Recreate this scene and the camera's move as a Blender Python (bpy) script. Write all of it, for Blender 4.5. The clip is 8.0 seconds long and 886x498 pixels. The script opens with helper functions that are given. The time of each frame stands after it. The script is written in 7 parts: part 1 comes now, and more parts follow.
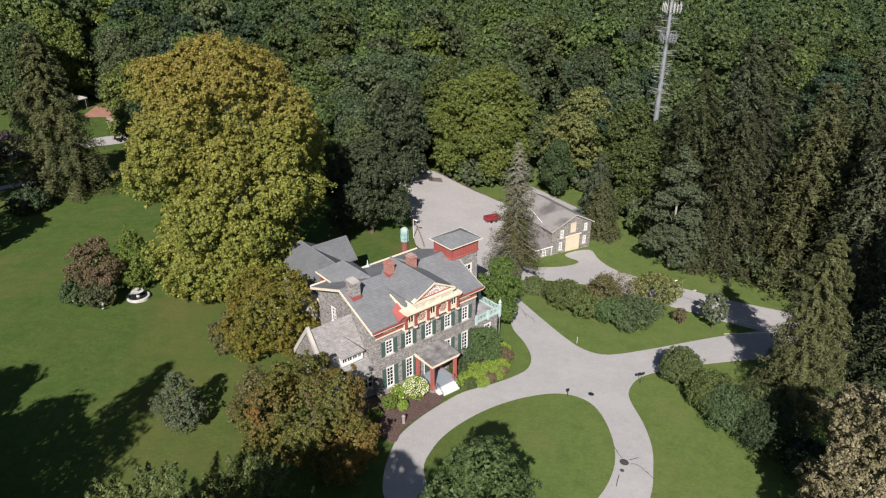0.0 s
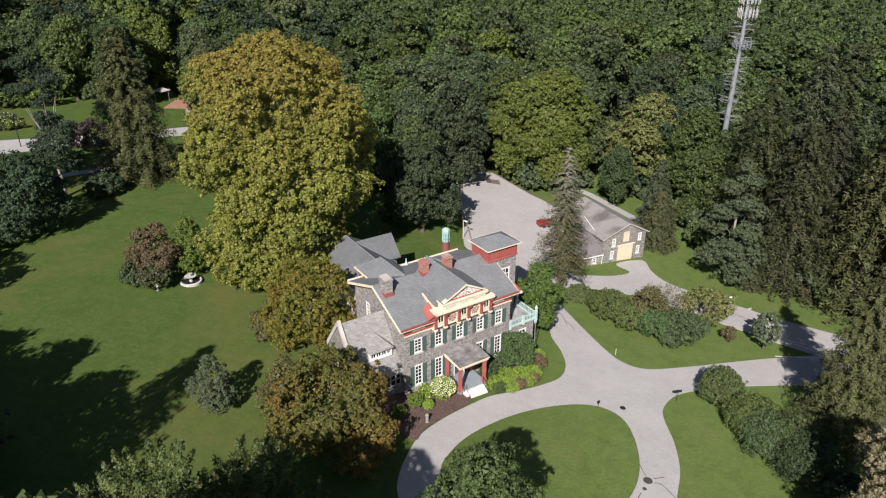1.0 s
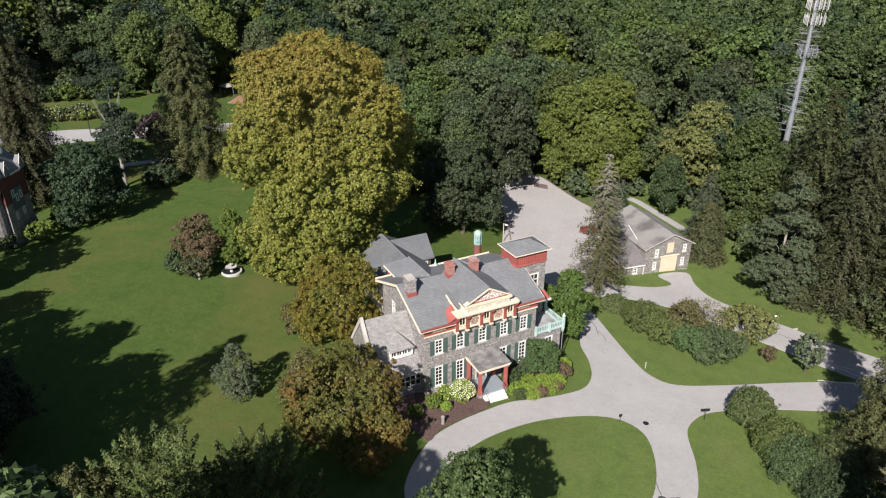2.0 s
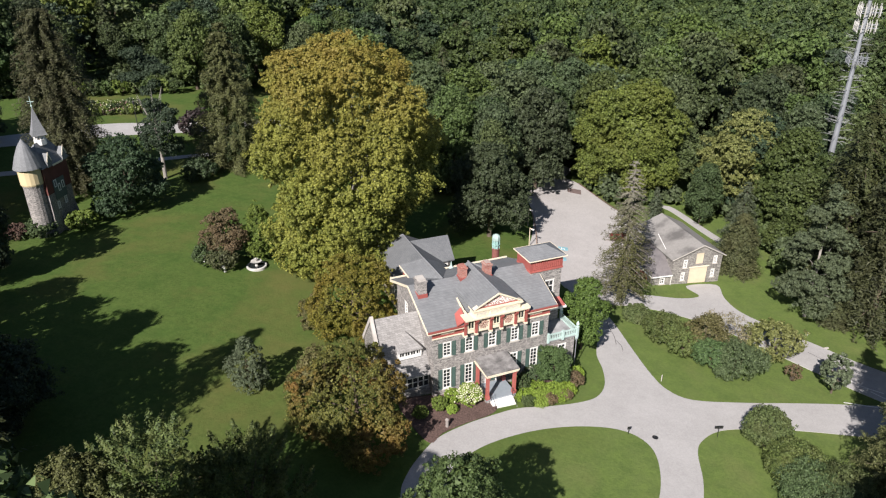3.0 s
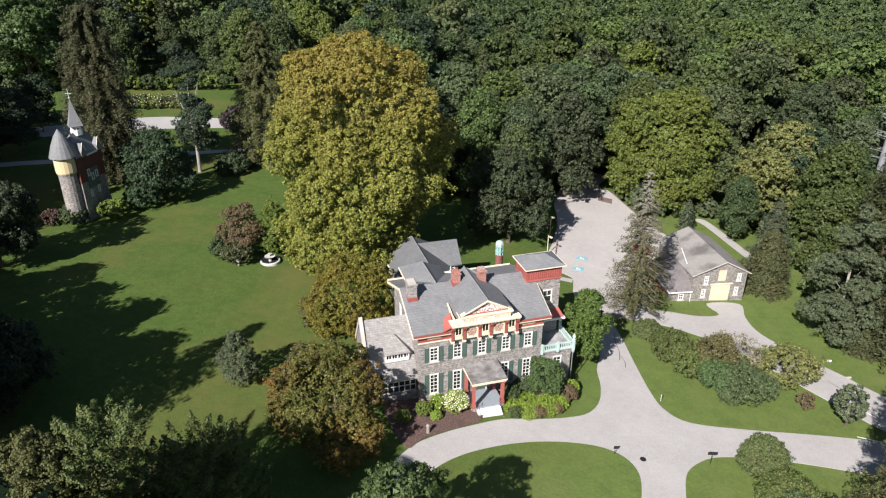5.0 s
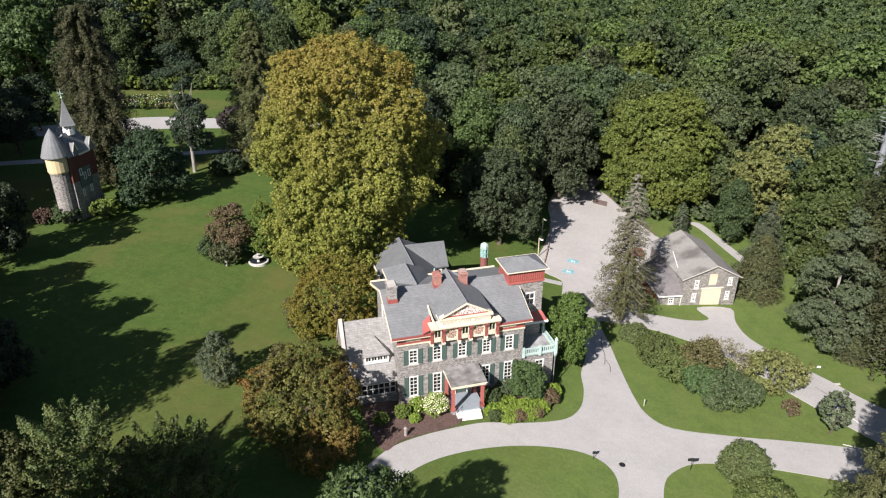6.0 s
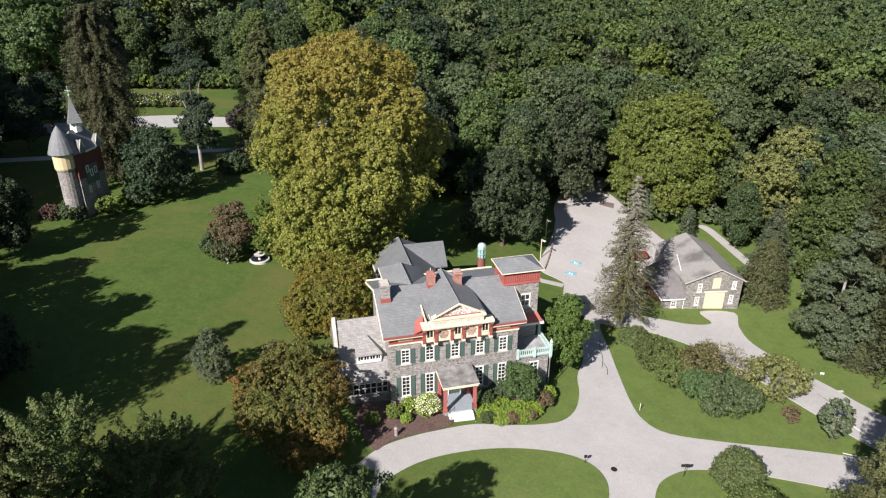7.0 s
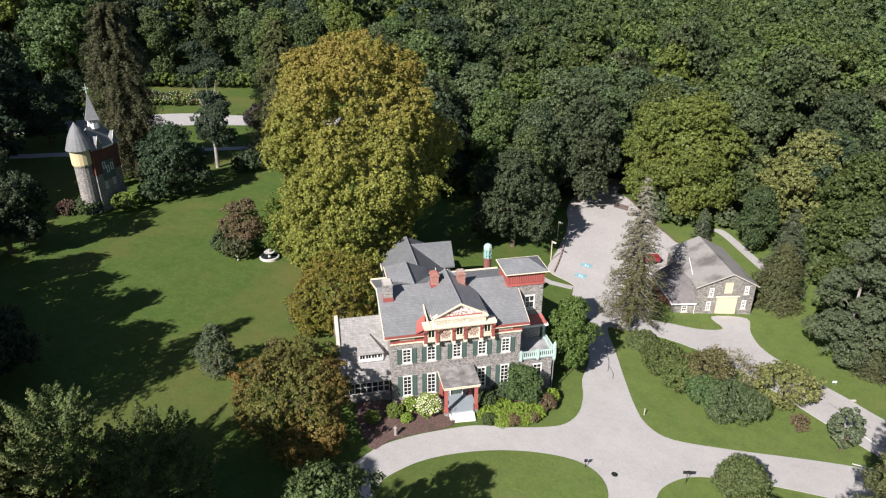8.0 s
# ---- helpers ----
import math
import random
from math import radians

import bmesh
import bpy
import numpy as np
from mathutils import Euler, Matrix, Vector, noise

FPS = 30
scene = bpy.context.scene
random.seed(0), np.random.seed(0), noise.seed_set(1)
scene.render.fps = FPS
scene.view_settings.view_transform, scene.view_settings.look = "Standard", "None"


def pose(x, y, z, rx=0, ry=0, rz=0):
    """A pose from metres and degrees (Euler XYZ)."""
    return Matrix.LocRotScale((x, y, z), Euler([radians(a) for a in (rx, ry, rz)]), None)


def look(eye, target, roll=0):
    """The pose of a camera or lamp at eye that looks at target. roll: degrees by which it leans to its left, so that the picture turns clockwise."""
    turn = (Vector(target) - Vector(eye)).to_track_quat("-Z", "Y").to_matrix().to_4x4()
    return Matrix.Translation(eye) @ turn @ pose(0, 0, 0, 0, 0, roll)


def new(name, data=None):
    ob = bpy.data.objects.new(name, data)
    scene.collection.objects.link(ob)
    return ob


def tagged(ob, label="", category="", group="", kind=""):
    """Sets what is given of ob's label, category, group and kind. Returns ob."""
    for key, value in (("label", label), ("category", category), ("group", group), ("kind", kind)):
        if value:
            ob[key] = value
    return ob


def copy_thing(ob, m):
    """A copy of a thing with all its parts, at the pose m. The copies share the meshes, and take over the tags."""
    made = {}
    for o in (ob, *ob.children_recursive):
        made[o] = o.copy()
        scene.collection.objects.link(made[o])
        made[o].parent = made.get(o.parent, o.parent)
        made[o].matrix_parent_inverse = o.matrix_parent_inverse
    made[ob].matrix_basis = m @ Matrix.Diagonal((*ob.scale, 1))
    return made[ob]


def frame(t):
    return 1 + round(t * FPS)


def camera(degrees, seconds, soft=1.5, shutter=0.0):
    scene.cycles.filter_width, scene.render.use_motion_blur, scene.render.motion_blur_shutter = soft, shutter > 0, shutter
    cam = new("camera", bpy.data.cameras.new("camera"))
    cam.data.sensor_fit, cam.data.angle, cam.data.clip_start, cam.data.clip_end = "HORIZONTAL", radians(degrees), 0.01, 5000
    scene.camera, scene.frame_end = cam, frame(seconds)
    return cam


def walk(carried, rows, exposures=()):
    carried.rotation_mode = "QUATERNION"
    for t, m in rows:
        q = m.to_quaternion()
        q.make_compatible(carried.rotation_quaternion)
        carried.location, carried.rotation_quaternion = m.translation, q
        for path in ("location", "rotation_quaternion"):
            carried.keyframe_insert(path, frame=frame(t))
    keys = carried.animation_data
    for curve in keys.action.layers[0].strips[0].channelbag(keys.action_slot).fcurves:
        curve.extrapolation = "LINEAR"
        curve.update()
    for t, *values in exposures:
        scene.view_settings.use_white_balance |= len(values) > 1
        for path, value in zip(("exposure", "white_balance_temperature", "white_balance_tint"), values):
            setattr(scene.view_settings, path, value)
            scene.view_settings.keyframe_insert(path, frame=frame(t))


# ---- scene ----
cam = camera(65.5, 8.0, 1.2)
METRES, EYE, TILT, LEAN, TURN = 26.5, 46.0, -26.0, 0.0, 0.0
ROWS = [
    (0.0, 0.0, 0.0, 0.0, -0.0, 0.0, 0.0),
    (0.5, 0.0801, 0.0022, 0.0013, 3.17, -0.0, -1.55),
    (1.0, 0.1579, 0.0079, 0.0047, 6.3, -0.08, -3.06),
    (1.5, 0.2329, 0.018, 0.0112, 9.21, -0.23, -4.46),
    (3.0, 0.4445, 0.066, 0.044, 15.92, -0.84, -7.72),
    (3.5, 0.5088, 0.0892, 0.0558, 17.94, -1.09, -8.69),
    (4.0, 0.571, 0.1162, 0.0678, 19.88, -1.35, -9.61),
    (4.5, 0.6304, 0.1453, 0.0812, 20.8, -1.48, -10.07),
    (6.0, 0.7802, 0.2279, 0.116, 22.08, -1.55, -10.7),
    (6.5, 0.8211, 0.2529, 0.1238, 22.79, -1.64, -10.98),
    (7.0, 0.8572, 0.2762, 0.1277, 23.61, -1.75, -11.32),
    (7.5, 0.8902, 0.297, 0.1318, 24.6, -1.91, -11.72),
    (8.0, 0.9196, 0.3146, 0.1387, 25.58, -2.08, -12.1),
]
walk(cam, [(t, pose(0, 0, EYE, TILT, LEAN, TURN) @ pose(METRES * x, METRES * y, METRES * z, 90 + pitch, roll, yaw)) for t, x, y, z, yaw, pitch, roll in ROWS], exposures=[(0.0, 0.50), (1.5, 0.56), (3.5, 0.78), (4.5, 0.84), (8.0, 0.84)])

# ---- light ----
SUN_AZ, SUN_EL = 187.0, 37.0          # clockwise from +y, and above the horizon
world = bpy.data.worlds.new("sky")
scene.world = world
world.use_nodes = True
wt = world.node_tree
sky = wt.nodes.new("ShaderNodeTexSky")
sky.sky_type = "NISHITA"
sky.sun_disc = False
sky.air_density, sky.dust_density = 0.75, 0.6
sky.sun_elevation, sky.sun_rotation = radians(SUN_EL), radians(SUN_AZ)
bg = wt.nodes["Background"]
bg.inputs["Strength"].default_value = 0.05
wt.links.new(sky.outputs[0], bg.inputs["Color"])
sun_data = bpy.data.lights.new("sun", "SUN")
sun_data.energy, sun_data.angle, sun_data.color = 4.9, radians(0.53), (1.0, 0.93, 0.895)
sun = new("sun", sun_data)
sx, sy = math.sin(radians(SUN_AZ)) * math.cos(radians(SUN_EL)), math.cos(radians(SUN_AZ)) * math.cos(radians(SUN_EL))
sun.matrix_world = look((sx * 400, sy * 400, math.sin(radians(SUN_EL)) * 400), (0, 0, 0))


# ---- materials ----
def mat(name):
    m = bpy.data.materials.new(name)
    m.use_nodes = True
    return m, m.node_tree.nodes, m.node_tree.links, m.node_tree.nodes["Principled BSDF"]


def coords(n, l, scale=(1, 1, 1), kind="Object"):
    tc, mp = n.new("ShaderNodeTexCoord"), n.new("ShaderNodeMapping")
    mp.inputs["Scale"].default_value = scale
    l.new(tc.outputs[kind], mp.inputs[0])
    return mp.outputs[0]


def noise_fac(n, l, vec, scale, detail=4.0, rough=0.55):
    t = n.new("ShaderNodeTexNoise")
    t.inputs["Scale"].default_value, t.inputs["Detail"].default_value, t.inputs["Roughness"].default_value = scale, detail, rough
    l.new(vec, t.inputs["Vector"])
    return t.outputs["Fac"]


def ramp(n, l, fac, *stops):
    r = n.new("ShaderNodeValToRGB")
    e = r.color_ramp.elements
    while len(e) < len(stops):
        e.new(0.5)
    for k, (p, c) in zip(e, stops):
        k.position, k.color = p, (*c, 1)
    l.new(fac, r.inputs[0])
    return r.outputs[0]


def mix(n, l, fac, a, b, mode="MIX"):
    m = n.new("ShaderNodeMix")
    m.data_type, m.blend_type = "RGBA", mode
    for sock, v in ((m.inputs[0], fac), (m.inputs[6], a), (m.inputs[7], b)):
        if isinstance(v, bpy.types.NodeSocket):
            l.new(v, sock)
        else:
            sock.default_value = v if isinstance(v, (int, float)) else (*v, 1)
    return m.outputs[2]


def bump(n, l, bsdf, height, strength, distance):
    b = n.new("ShaderNodeBump")
    b.inputs["Strength"].default_value, b.inputs["Distance"].default_value = strength, distance
    l.new(height, b.inputs["Height"])
    l.new(b.outputs[0], bsdf.inputs["Normal"])


def painted(name, colour, rough=0.6, wear=0.18, metal=0.0):
    """Paint or plain stuff with grain and streaks."""
    m, n, l, b = mat(name)
    v = coords(n, l)
    big = noise_fac(n, l, v, 0.9, 5)
    fine = noise_fac(n, l, v, 14.0, 3)
    lo, hi = tuple(c * (1 - wear) for c in colour), tuple(min(1, c * (1 + wear * 0.7)) for c in colour)
    c1 = ramp(n, l, big, (0.3, lo), (0.7, hi))
    c2 = mix(n, l, 0.25, c1, ramp(n, l, fine, (0.35, lo), (0.65, hi)))
    l.new(c2, b.inputs["Base Color"])
    b.inputs["Roughness"].default_value, b.inputs["Metallic"].default_value = rough, metal
    bump(n, l, b, fine, 0.15, 0.02)
    return m


def stone_mat(name, dark, mid, light, mortar, size=(2.3, 2.3, 4.6)):
    m, n, l, b = mat(name)
    v = coords(n, l, size)
    warp = n.new("ShaderNodeVectorMath")
    warp.operation = "MULTIPLY_ADD"
    nz = n.new("ShaderNodeTexNoise")
    nz.inputs["Scale"].default_value = 1.3
    l.new(v, nz.inputs["Vector"])
    l.new(nz.outputs["Color"], warp.inputs[0])
    warp.inputs[1].default_value = (0.55, 0.55, 0.3)
    l.new(v, warp.inputs[2])
    vo, ve = n.new("ShaderNodeTexVoronoi"), n.new("ShaderNodeTexVoronoi")
    ve.feature = "DISTANCE_TO_EDGE"
    for t in (vo, ve):
        l.new(warp.outputs[0], t.inputs["Vector"])
        t.inputs["Scale"].default_value = 1.0
    sep = n.new("ShaderNodeSeparateColor")
    l.new(vo.outputs["Color"], sep.inputs[0])
    cell = ramp(n, l, sep.outputs[0], (0.0, dark), (0.45, mid), (0.8, mid), (1.0, light))
    fine = noise_fac(n, l, v, 5.0, 4)
    cell = mix(n, l, 0.35, cell, mix(n, l, fine, dark, light))
    stain = noise_fac(n, l, coords(n, l, (0.25, 0.25, 0.12)), 1.0, 4)
    cell = mix(n, l, ramp(n, l, stain, (0.45, (0, 0, 0)), (0.75, (0.45, 0.45, 0.45))), cell, tuple(c * 0.55 for c in mid))
    joint = ramp(n, l, ve.outputs["Distance"], (0.02, (1, 1, 1)), (0.09, (0, 0, 0)))
    l.new(mix(n, l, joint, cell, mortar), b.inputs["Base Color"])
    b.inputs["Roughness"].default_value = 0.9
    bump(n, l, b, ve.outputs["Distance"], 0.6, 0.06)
    return m


def slate_mat(name, dark, light, course=0.2, tilt=1.0, moss=None, blotch=0.55):
    """Roof slates in courses, weathered in patches."""
    m, n, l, b = mat(name)
    v = coords(n, l)
    sep, comb = n.new("ShaderNodeSeparateXYZ"), n.new("ShaderNodeCombineXYZ")
    l.new(v, sep.inputs[0])
    ad = n.new("ShaderNodeMath")
    l.new(sep.outputs[0], ad.inputs[0]), l.new(sep.outputs[1], ad.inputs[1])
    mu = n.new("ShaderNodeMath")
    mu.operation = "MULTIPLY"
    l.new(sep.outputs[2], mu.inputs[0])
    mu.inputs[1].default_value = tilt
    l.new(ad.outputs[0], comb.inputs[0]), l.new(mu.outputs[0], comb.inputs[1])
    br = n.new("ShaderNodeTexBrick")
    br.inputs["Scale"].default_value = 1.0
    br.inputs["Mortar Size"].default_value, br.inputs["Mortar Smooth"].default_value = 0.012, 0.3
    br.inputs["Brick Width"].default_value, br.inputs["Row Height"].default_value = course * 1.3, course
    br.inputs["Color1"].default_value, br.inputs["Color2"].default_value = (*dark, 1), (*light, 1)
    br.inputs["Mortar"].default_value = (*[c * 0.45 for c in dark], 1)
    l.new(comb.outputs[0], br.inputs["Vector"])
    big = noise_fac(n, l, v, 0.35, 6, 0.6)
    mid = noise_fac(n, l, v, 2.2, 4)
    c = mix(n, l, blotch, br.outputs["Color"], ramp(n, l, big, (0.3, dark), (0.7, light)))
    c = mix(n, l, ramp(n, l, mid, (0.5, (0, 0, 0)), (0.8, (0.35, 0.35, 0.35))), c, moss or tuple(k * 0.6 for k in dark))
    l.new(c, b.inputs["Base Color"])
    b.inputs["Roughness"].default_value = 0.72
    bump(n, l, b, br.outputs["Fac"], -0.5, 0.03)
    return m


def brick_mat(name, dark, light, mortar):
    m, n, l, b = mat(name)
    v = coords(n, l)
    sep, comb, ad = n.new("ShaderNodeSeparateXYZ"), n.new("ShaderNodeCombineXYZ"), n.new("ShaderNodeMath")
    l.new(v, sep.inputs[0])
    l.new(sep.outputs[0], ad.inputs[0]), l.new(sep.outputs[1], ad.inputs[1])
    l.new(ad.outputs[0], comb.inputs[0]), l.new(sep.outputs[2], comb.inputs[1])
    br = n.new("ShaderNodeTexBrick")
    br.inputs["Scale"].default_value, br.inputs["Mortar Size"].default_value = 1.0, 0.008
    br.inputs["Brick Width"].default_value, br.inputs["Row Height"].default_value = 0.22, 0.075
    br.inputs["Color1"].default_value, br.inputs["Color2"].default_value, br.inputs["Mortar"].default_value = (*dark, 1), (*light, 1), (*mortar, 1)
    l.new(comb.outputs[0], br.inputs["Vector"])
    c = mix(n, l, ramp(n, l, noise_fac(n, l, v, 1.4, 5), (0.4, (0, 0, 0)), (0.8, (0.5, 0.5, 0.5))), br.outputs["Color"], tuple(k * 0.6 for k in dark))
    l.new(c, b.inputs["Base Color"])
    b.inputs["Roughness"].default_value = 0.85
    bump(n, l, b, br.outputs["Fac"], -0.4, 0.01)
    return m


def leaf_mat(name, dark, light, tip=None, clump=0.35, shift=0.12, turning=None):
    """Leaves: varied leaf by leaf, clump by clump and tree by tree."""
    m, n, l, b = mat(name)
    geo, info = n.new("ShaderNodeNewGeometry"), n.new("ShaderNodeObjectInfo")
    v = coords(n, l)
    c = ramp(n, l, geo.outputs["Random Per Island"], (0.0, tuple(k * 0.62 for k in dark)), (0.5, tuple(0.5 * (a + k) for a, k in zip(dark, light))), (1.0, tuple(k * 1.22 for k in light)))
    patch = noise_fac(n, l, v, clump, 3)
    c = mix(n, l, ramp(n, l, patch, (0.42, (0, 0, 0)), (0.7, (0.6, 0.6, 0.6))), c, tip or tuple(0.5 * (a + k) for a, k in zip(dark, light)))
    if turning:
        sp = n.new("ShaderNodeSeparateXYZ")
        l.new(v, sp.inputs[0])
        up = n.new("ShaderNodeMapRange")
        up.inputs["From Min"].default_value, up.inputs["From Max"].default_value = turning[1], turning[2]
        l.new(sp.outputs[2], up.inputs["Value"])
        wob = n.new("ShaderNodeMath")
        wob.operation = "MULTIPLY"
        l.new(up.outputs[0], wob.inputs[0])
        l.new(ramp(n, l, noise_fac(n, l, v, 0.22, 3), (0.25, (0.2, 0.2, 0.2)), (0.6, (1, 1, 1))), wob.inputs[1])
        c = mix(n, l, wob.outputs[0], c, turning[0])
    hsv = n.new("ShaderNodeHueSaturation")
    for sock, lo, hi in (("Hue", 0.5 - shift * 0.17, 0.5 + shift * 0.06), ("Value", 1 - shift * 2.6, 1 + shift * 2.4), ("Saturation", 1 - shift * 1.6, 1 + shift * 0.6)):
        mr = n.new("ShaderNodeMapRange")
        mr.inputs["To Min"].default_value, mr.inputs["To Max"].default_value = lo, hi
        if sock == "Saturation":
            fr = n.new("ShaderNodeMath")
            fr.operation = "PINGPONG"
            fr.inputs[1].default_value = 0.31
            l.new(info.outputs["Random"], fr.inputs[0])
            mr.inputs["From Max"].default_value = 0.31
            l.new(fr.outputs[0], mr.inputs["Value"])
        elif sock == "Hue":
            fr = n.new("ShaderNodeMath")
            fr.operation = "PINGPONG"
            fr.inputs[1].default_value = 0.17
            l.new(info.outputs["Random"], fr.inputs[0])
            mr.inputs["From Max"].default_value = 0.17
            l.new(fr.outputs[0], mr.inputs["Value"])
        else:
            l.new(info.outputs["Random"], mr.inputs["Value"])
        l.new(mr.outputs[0], hsv.inputs[sock])
    l.new(c, hsv.inputs["Color"])
    l.new(hsv.outputs[0], b.inputs["Base Color"])
    b.inputs["Roughness"].default_value = 0.6
    b.inputs["Specular IOR Level"].default_value = 0.3
    tr, mx = n.new("ShaderNodeBsdfTranslucent"), n.new("ShaderNodeMixShader")
    l.new(hsv.outputs[0], tr.inputs["Color"])
    mx.inputs[0].default_value = 0.22
    l.new(b.outputs[0], mx.inputs[1]), l.new(tr.outputs[0], mx.inputs[2])
    l.new(mx.outputs[0], n["Material Output"].inputs["Surface"])
    return m


def grass_mat():
    m, n, l, b = mat("lawn_grass")
    v = coords(n, l)
    big = noise_fac(n, l, v, 0.05, 6, 0.65)
    mid = noise_fac(n, l, v, 0.3, 6, 0.65)
    mow = noise_fac(n, l, coords(n, l, (0.12, 0.9, 1.0)), 1.0, 4)
    fine = noise_fac(n, l, v, 3.0, 6, 0.75)
    c = ramp(n, l, fine, (0.3, (0.046, 0.079, 0.017)), (0.7, (0.096, 0.139, 0.037)))
    c = mix(n, l, ramp(n, l, mid, (0.4, (0, 0, 0)), (0.65, (0.7, 0.7, 0.7))), c, (0.05, 0.095, 0.021))
    c = mix(n, l, ramp(n, l, mow, (0.45, (0, 0, 0)), (0.62, (0.1, 0.1, 0.1))), c, (0.114, 0.151, 0.041))
    c = mix(n, l, ramp(n, l, noise_fac(n, l, v, 0.9, 6, 0.75), (0.45, (0, 0, 0)), (0.68, (0.5, 0.5, 0.5))), c, (0.1, 0.155, 0.036))
    c = mix(n, l, ramp(n, l, big, (0.5, (0, 0, 0)), (0.68, (0.7, 0.7, 0.7))), c, (0.135, 0.125, 0.042))
    # the grass turns lighter along x, from the west lawn to the lawns along the drive
    sp, up = n.new("ShaderNodeSeparateXYZ"), n.new("ShaderNodeMapRange")
    l.new(v, sp.inputs[0])
    l.new(sp.outputs[0], up.inputs["Value"])
    up.inputs["From Min"].default_value, up.inputs["From Max"].default_value = -4.0, 12.0
    up.inputs["To Max"].default_value = 0.85
    patch = noise_fac(n, l, v, 0.75, 6, 0.7)
    fresh = ramp(n, l, mid, (0.3, (0.082, 0.13, 0.034)), (0.7, (0.145, 0.186, 0.06)))
    fresh = mix(n, l, ramp(n, l, patch, (0.42, (0, 0, 0)), (0.66, (0.65, 0.65, 0.65))), fresh, (0.15, 0.215, 0.05))
    fresh = mix(n, l, ramp(n, l, noise_fac(n, l, v, 0.11, 5, 0.6), (0.52, (0, 0, 0)), (0.68, (0.6, 0.6, 0.6))), fresh, (0.185, 0.19, 0.075))
    c = mix(n, l, up.outputs[0], c, mix(n, l, 0.3, fresh, ramp(n, l, fine, (0.3, (0.06, 0.095, 0.024)), (0.7, (0.17, 0.215, 0.066)))))
    l.new(c, b.inputs["Base Color"])
    b.inputs["Roughness"].default_value = 0.95
    b.inputs["Specular IOR Level"].default_value = 0.1
    bump(n, l, b, fine, 0.6, 0.1)
    return m


def paving_mat(name, dark, light, crack=0.0, grain=0.12):
    m, n, l, b = mat(name)
    v = coords(n, l)
    big = noise_fac(n, l, v, 0.16, 6, 0.6)
    mid = noise_fac(n, l, v, 1.1, 5, 0.6)
    fine = noise_fac(n, l, v, 26.0, 3)
    c = ramp(n, l, big, (0.3, dark), (0.7, light))
    c = mix(n, l, 0.4, c, ramp(n, l, mid, (0.3, dark), (0.7, light)))
    c = mix(n, l, 0.2, c, ramp(n, l, fine, (0.3, tuple(k * 0.6 for k in dark)), (0.7, light)))
    c = mix(n, l, grain, c, ramp(n, l, noise_fac(n, l, v, 5.5, 4, 0.7), (0.36, tuple(k * 0.45 for k in dark)), (0.64, tuple(k * 1.3 for k in light))))
    if crack:
        vo = n.new("ShaderNodeTexVoronoi")
        vo.feature = "DISTANCE_TO_EDGE"
        vo.inputs["Scale"].default_value = 0.11
        nz = n.new("ShaderNodeTexNoise")
        nz.inputs["Scale"].default_value, nz.inputs["Detail"].default_value = 0.5, 5
        l.new(v, nz.inputs["Vector"])
        wv = n.new("ShaderNodeVectorMath")
        wv.operation = "MULTIPLY_ADD"
        l.new(nz.outputs["Color"], wv.inputs[0])
        wv.inputs[1].default_value = (4, 4, 4)
        l.new(v, wv.inputs[2])
        l.new(wv.outputs[0], vo.inputs["Vector"])
        line = ramp(n, l, vo.outputs["Distance"], (0.0, (1, 1, 1)), (0.006, (0, 0, 0)))
        gate = ramp(n, l, mid, (0.5, (0, 0, 0)), (0.6, (crack, crack, crack)))
        c = mix(n, l, mix(n, l, 1.0, line, gate, "MULTIPLY"), c, (0.07, 0.065, 0.06))
    l.new(c, b.inputs["Base Color"])
    b.inputs["Roughness"].default_value = 0.92
    bump(n, l, b, fine, 0.3, 0.015)
    return m


GRASS = grass_mat()
DRIVE = paving_mat("pale_drive", (0.335, 0.325, 0.315), (0.475, 0.463, 0.452), 0.2)
GRAVEL = paving_mat("lot_gravel", (0.36, 0.342, 0.328), (0.5, 0.478, 0.462), 0.0, 0.2)
ASPHALT = paving_mat("old_asphalt", (0.045, 0.044, 0.043), (0.075, 0.073, 0.07))
MULCH = paving_mat("bark_mulch", (0.07, 0.045, 0.038), (0.15, 0.095, 0.08), 0.0, 0.55)
STONE = stone_mat("rubble_stone", (0.085, 0.083, 0.085), (0.20, 0.187, 0.18), (0.42, 0.39, 0.36), (0.38, 0.36, 0.335))
STONE_WARM = stone_mat("barn_stone", (0.075, 0.072, 0.07), (0.175, 0.165, 0.15), (0.37, 0.345, 0.31), (0.33, 0.315, 0.29))
SLATE = slate_mat("grey_slate", (0.15, 0.158, 0.165), (0.235, 0.243, 0.25), 0.19, 1.5)
SLATE_DARK = slate_mat("dark_slate", (0.115, 0.122, 0.13), (0.175, 0.183, 0.19), 0.19, 1.5)
SLATE_OLD = slate_mat("old_stone_slate", (0.21, 0.202, 0.195), (0.37, 0.358, 0.345), 0.22, 1.25, blotch=0.35)
def stained_roof():
    m, n, l, b = mat("stained_flat_roof")
    v = coords(n, l)
    c = ramp(n, l, noise_fac(n, l, v, 0.9, 6, 0.65), (0.36, (0.06, 0.057, 0.056)), (0.5, (0.17, 0.163, 0.158)), (0.66, (0.33, 0.32, 0.31)))
    c = mix(n, l, 0.3, c, ramp(n, l, noise_fac(n, l, v, 9.0, 4), (0.3, (0.1, 0.1, 0.1)), (0.7, (0.3, 0.29, 0.28))))
    l.new(c, b.inputs["Base Color"])
    b.inputs["Roughness"].default_value = 0.85
    return m


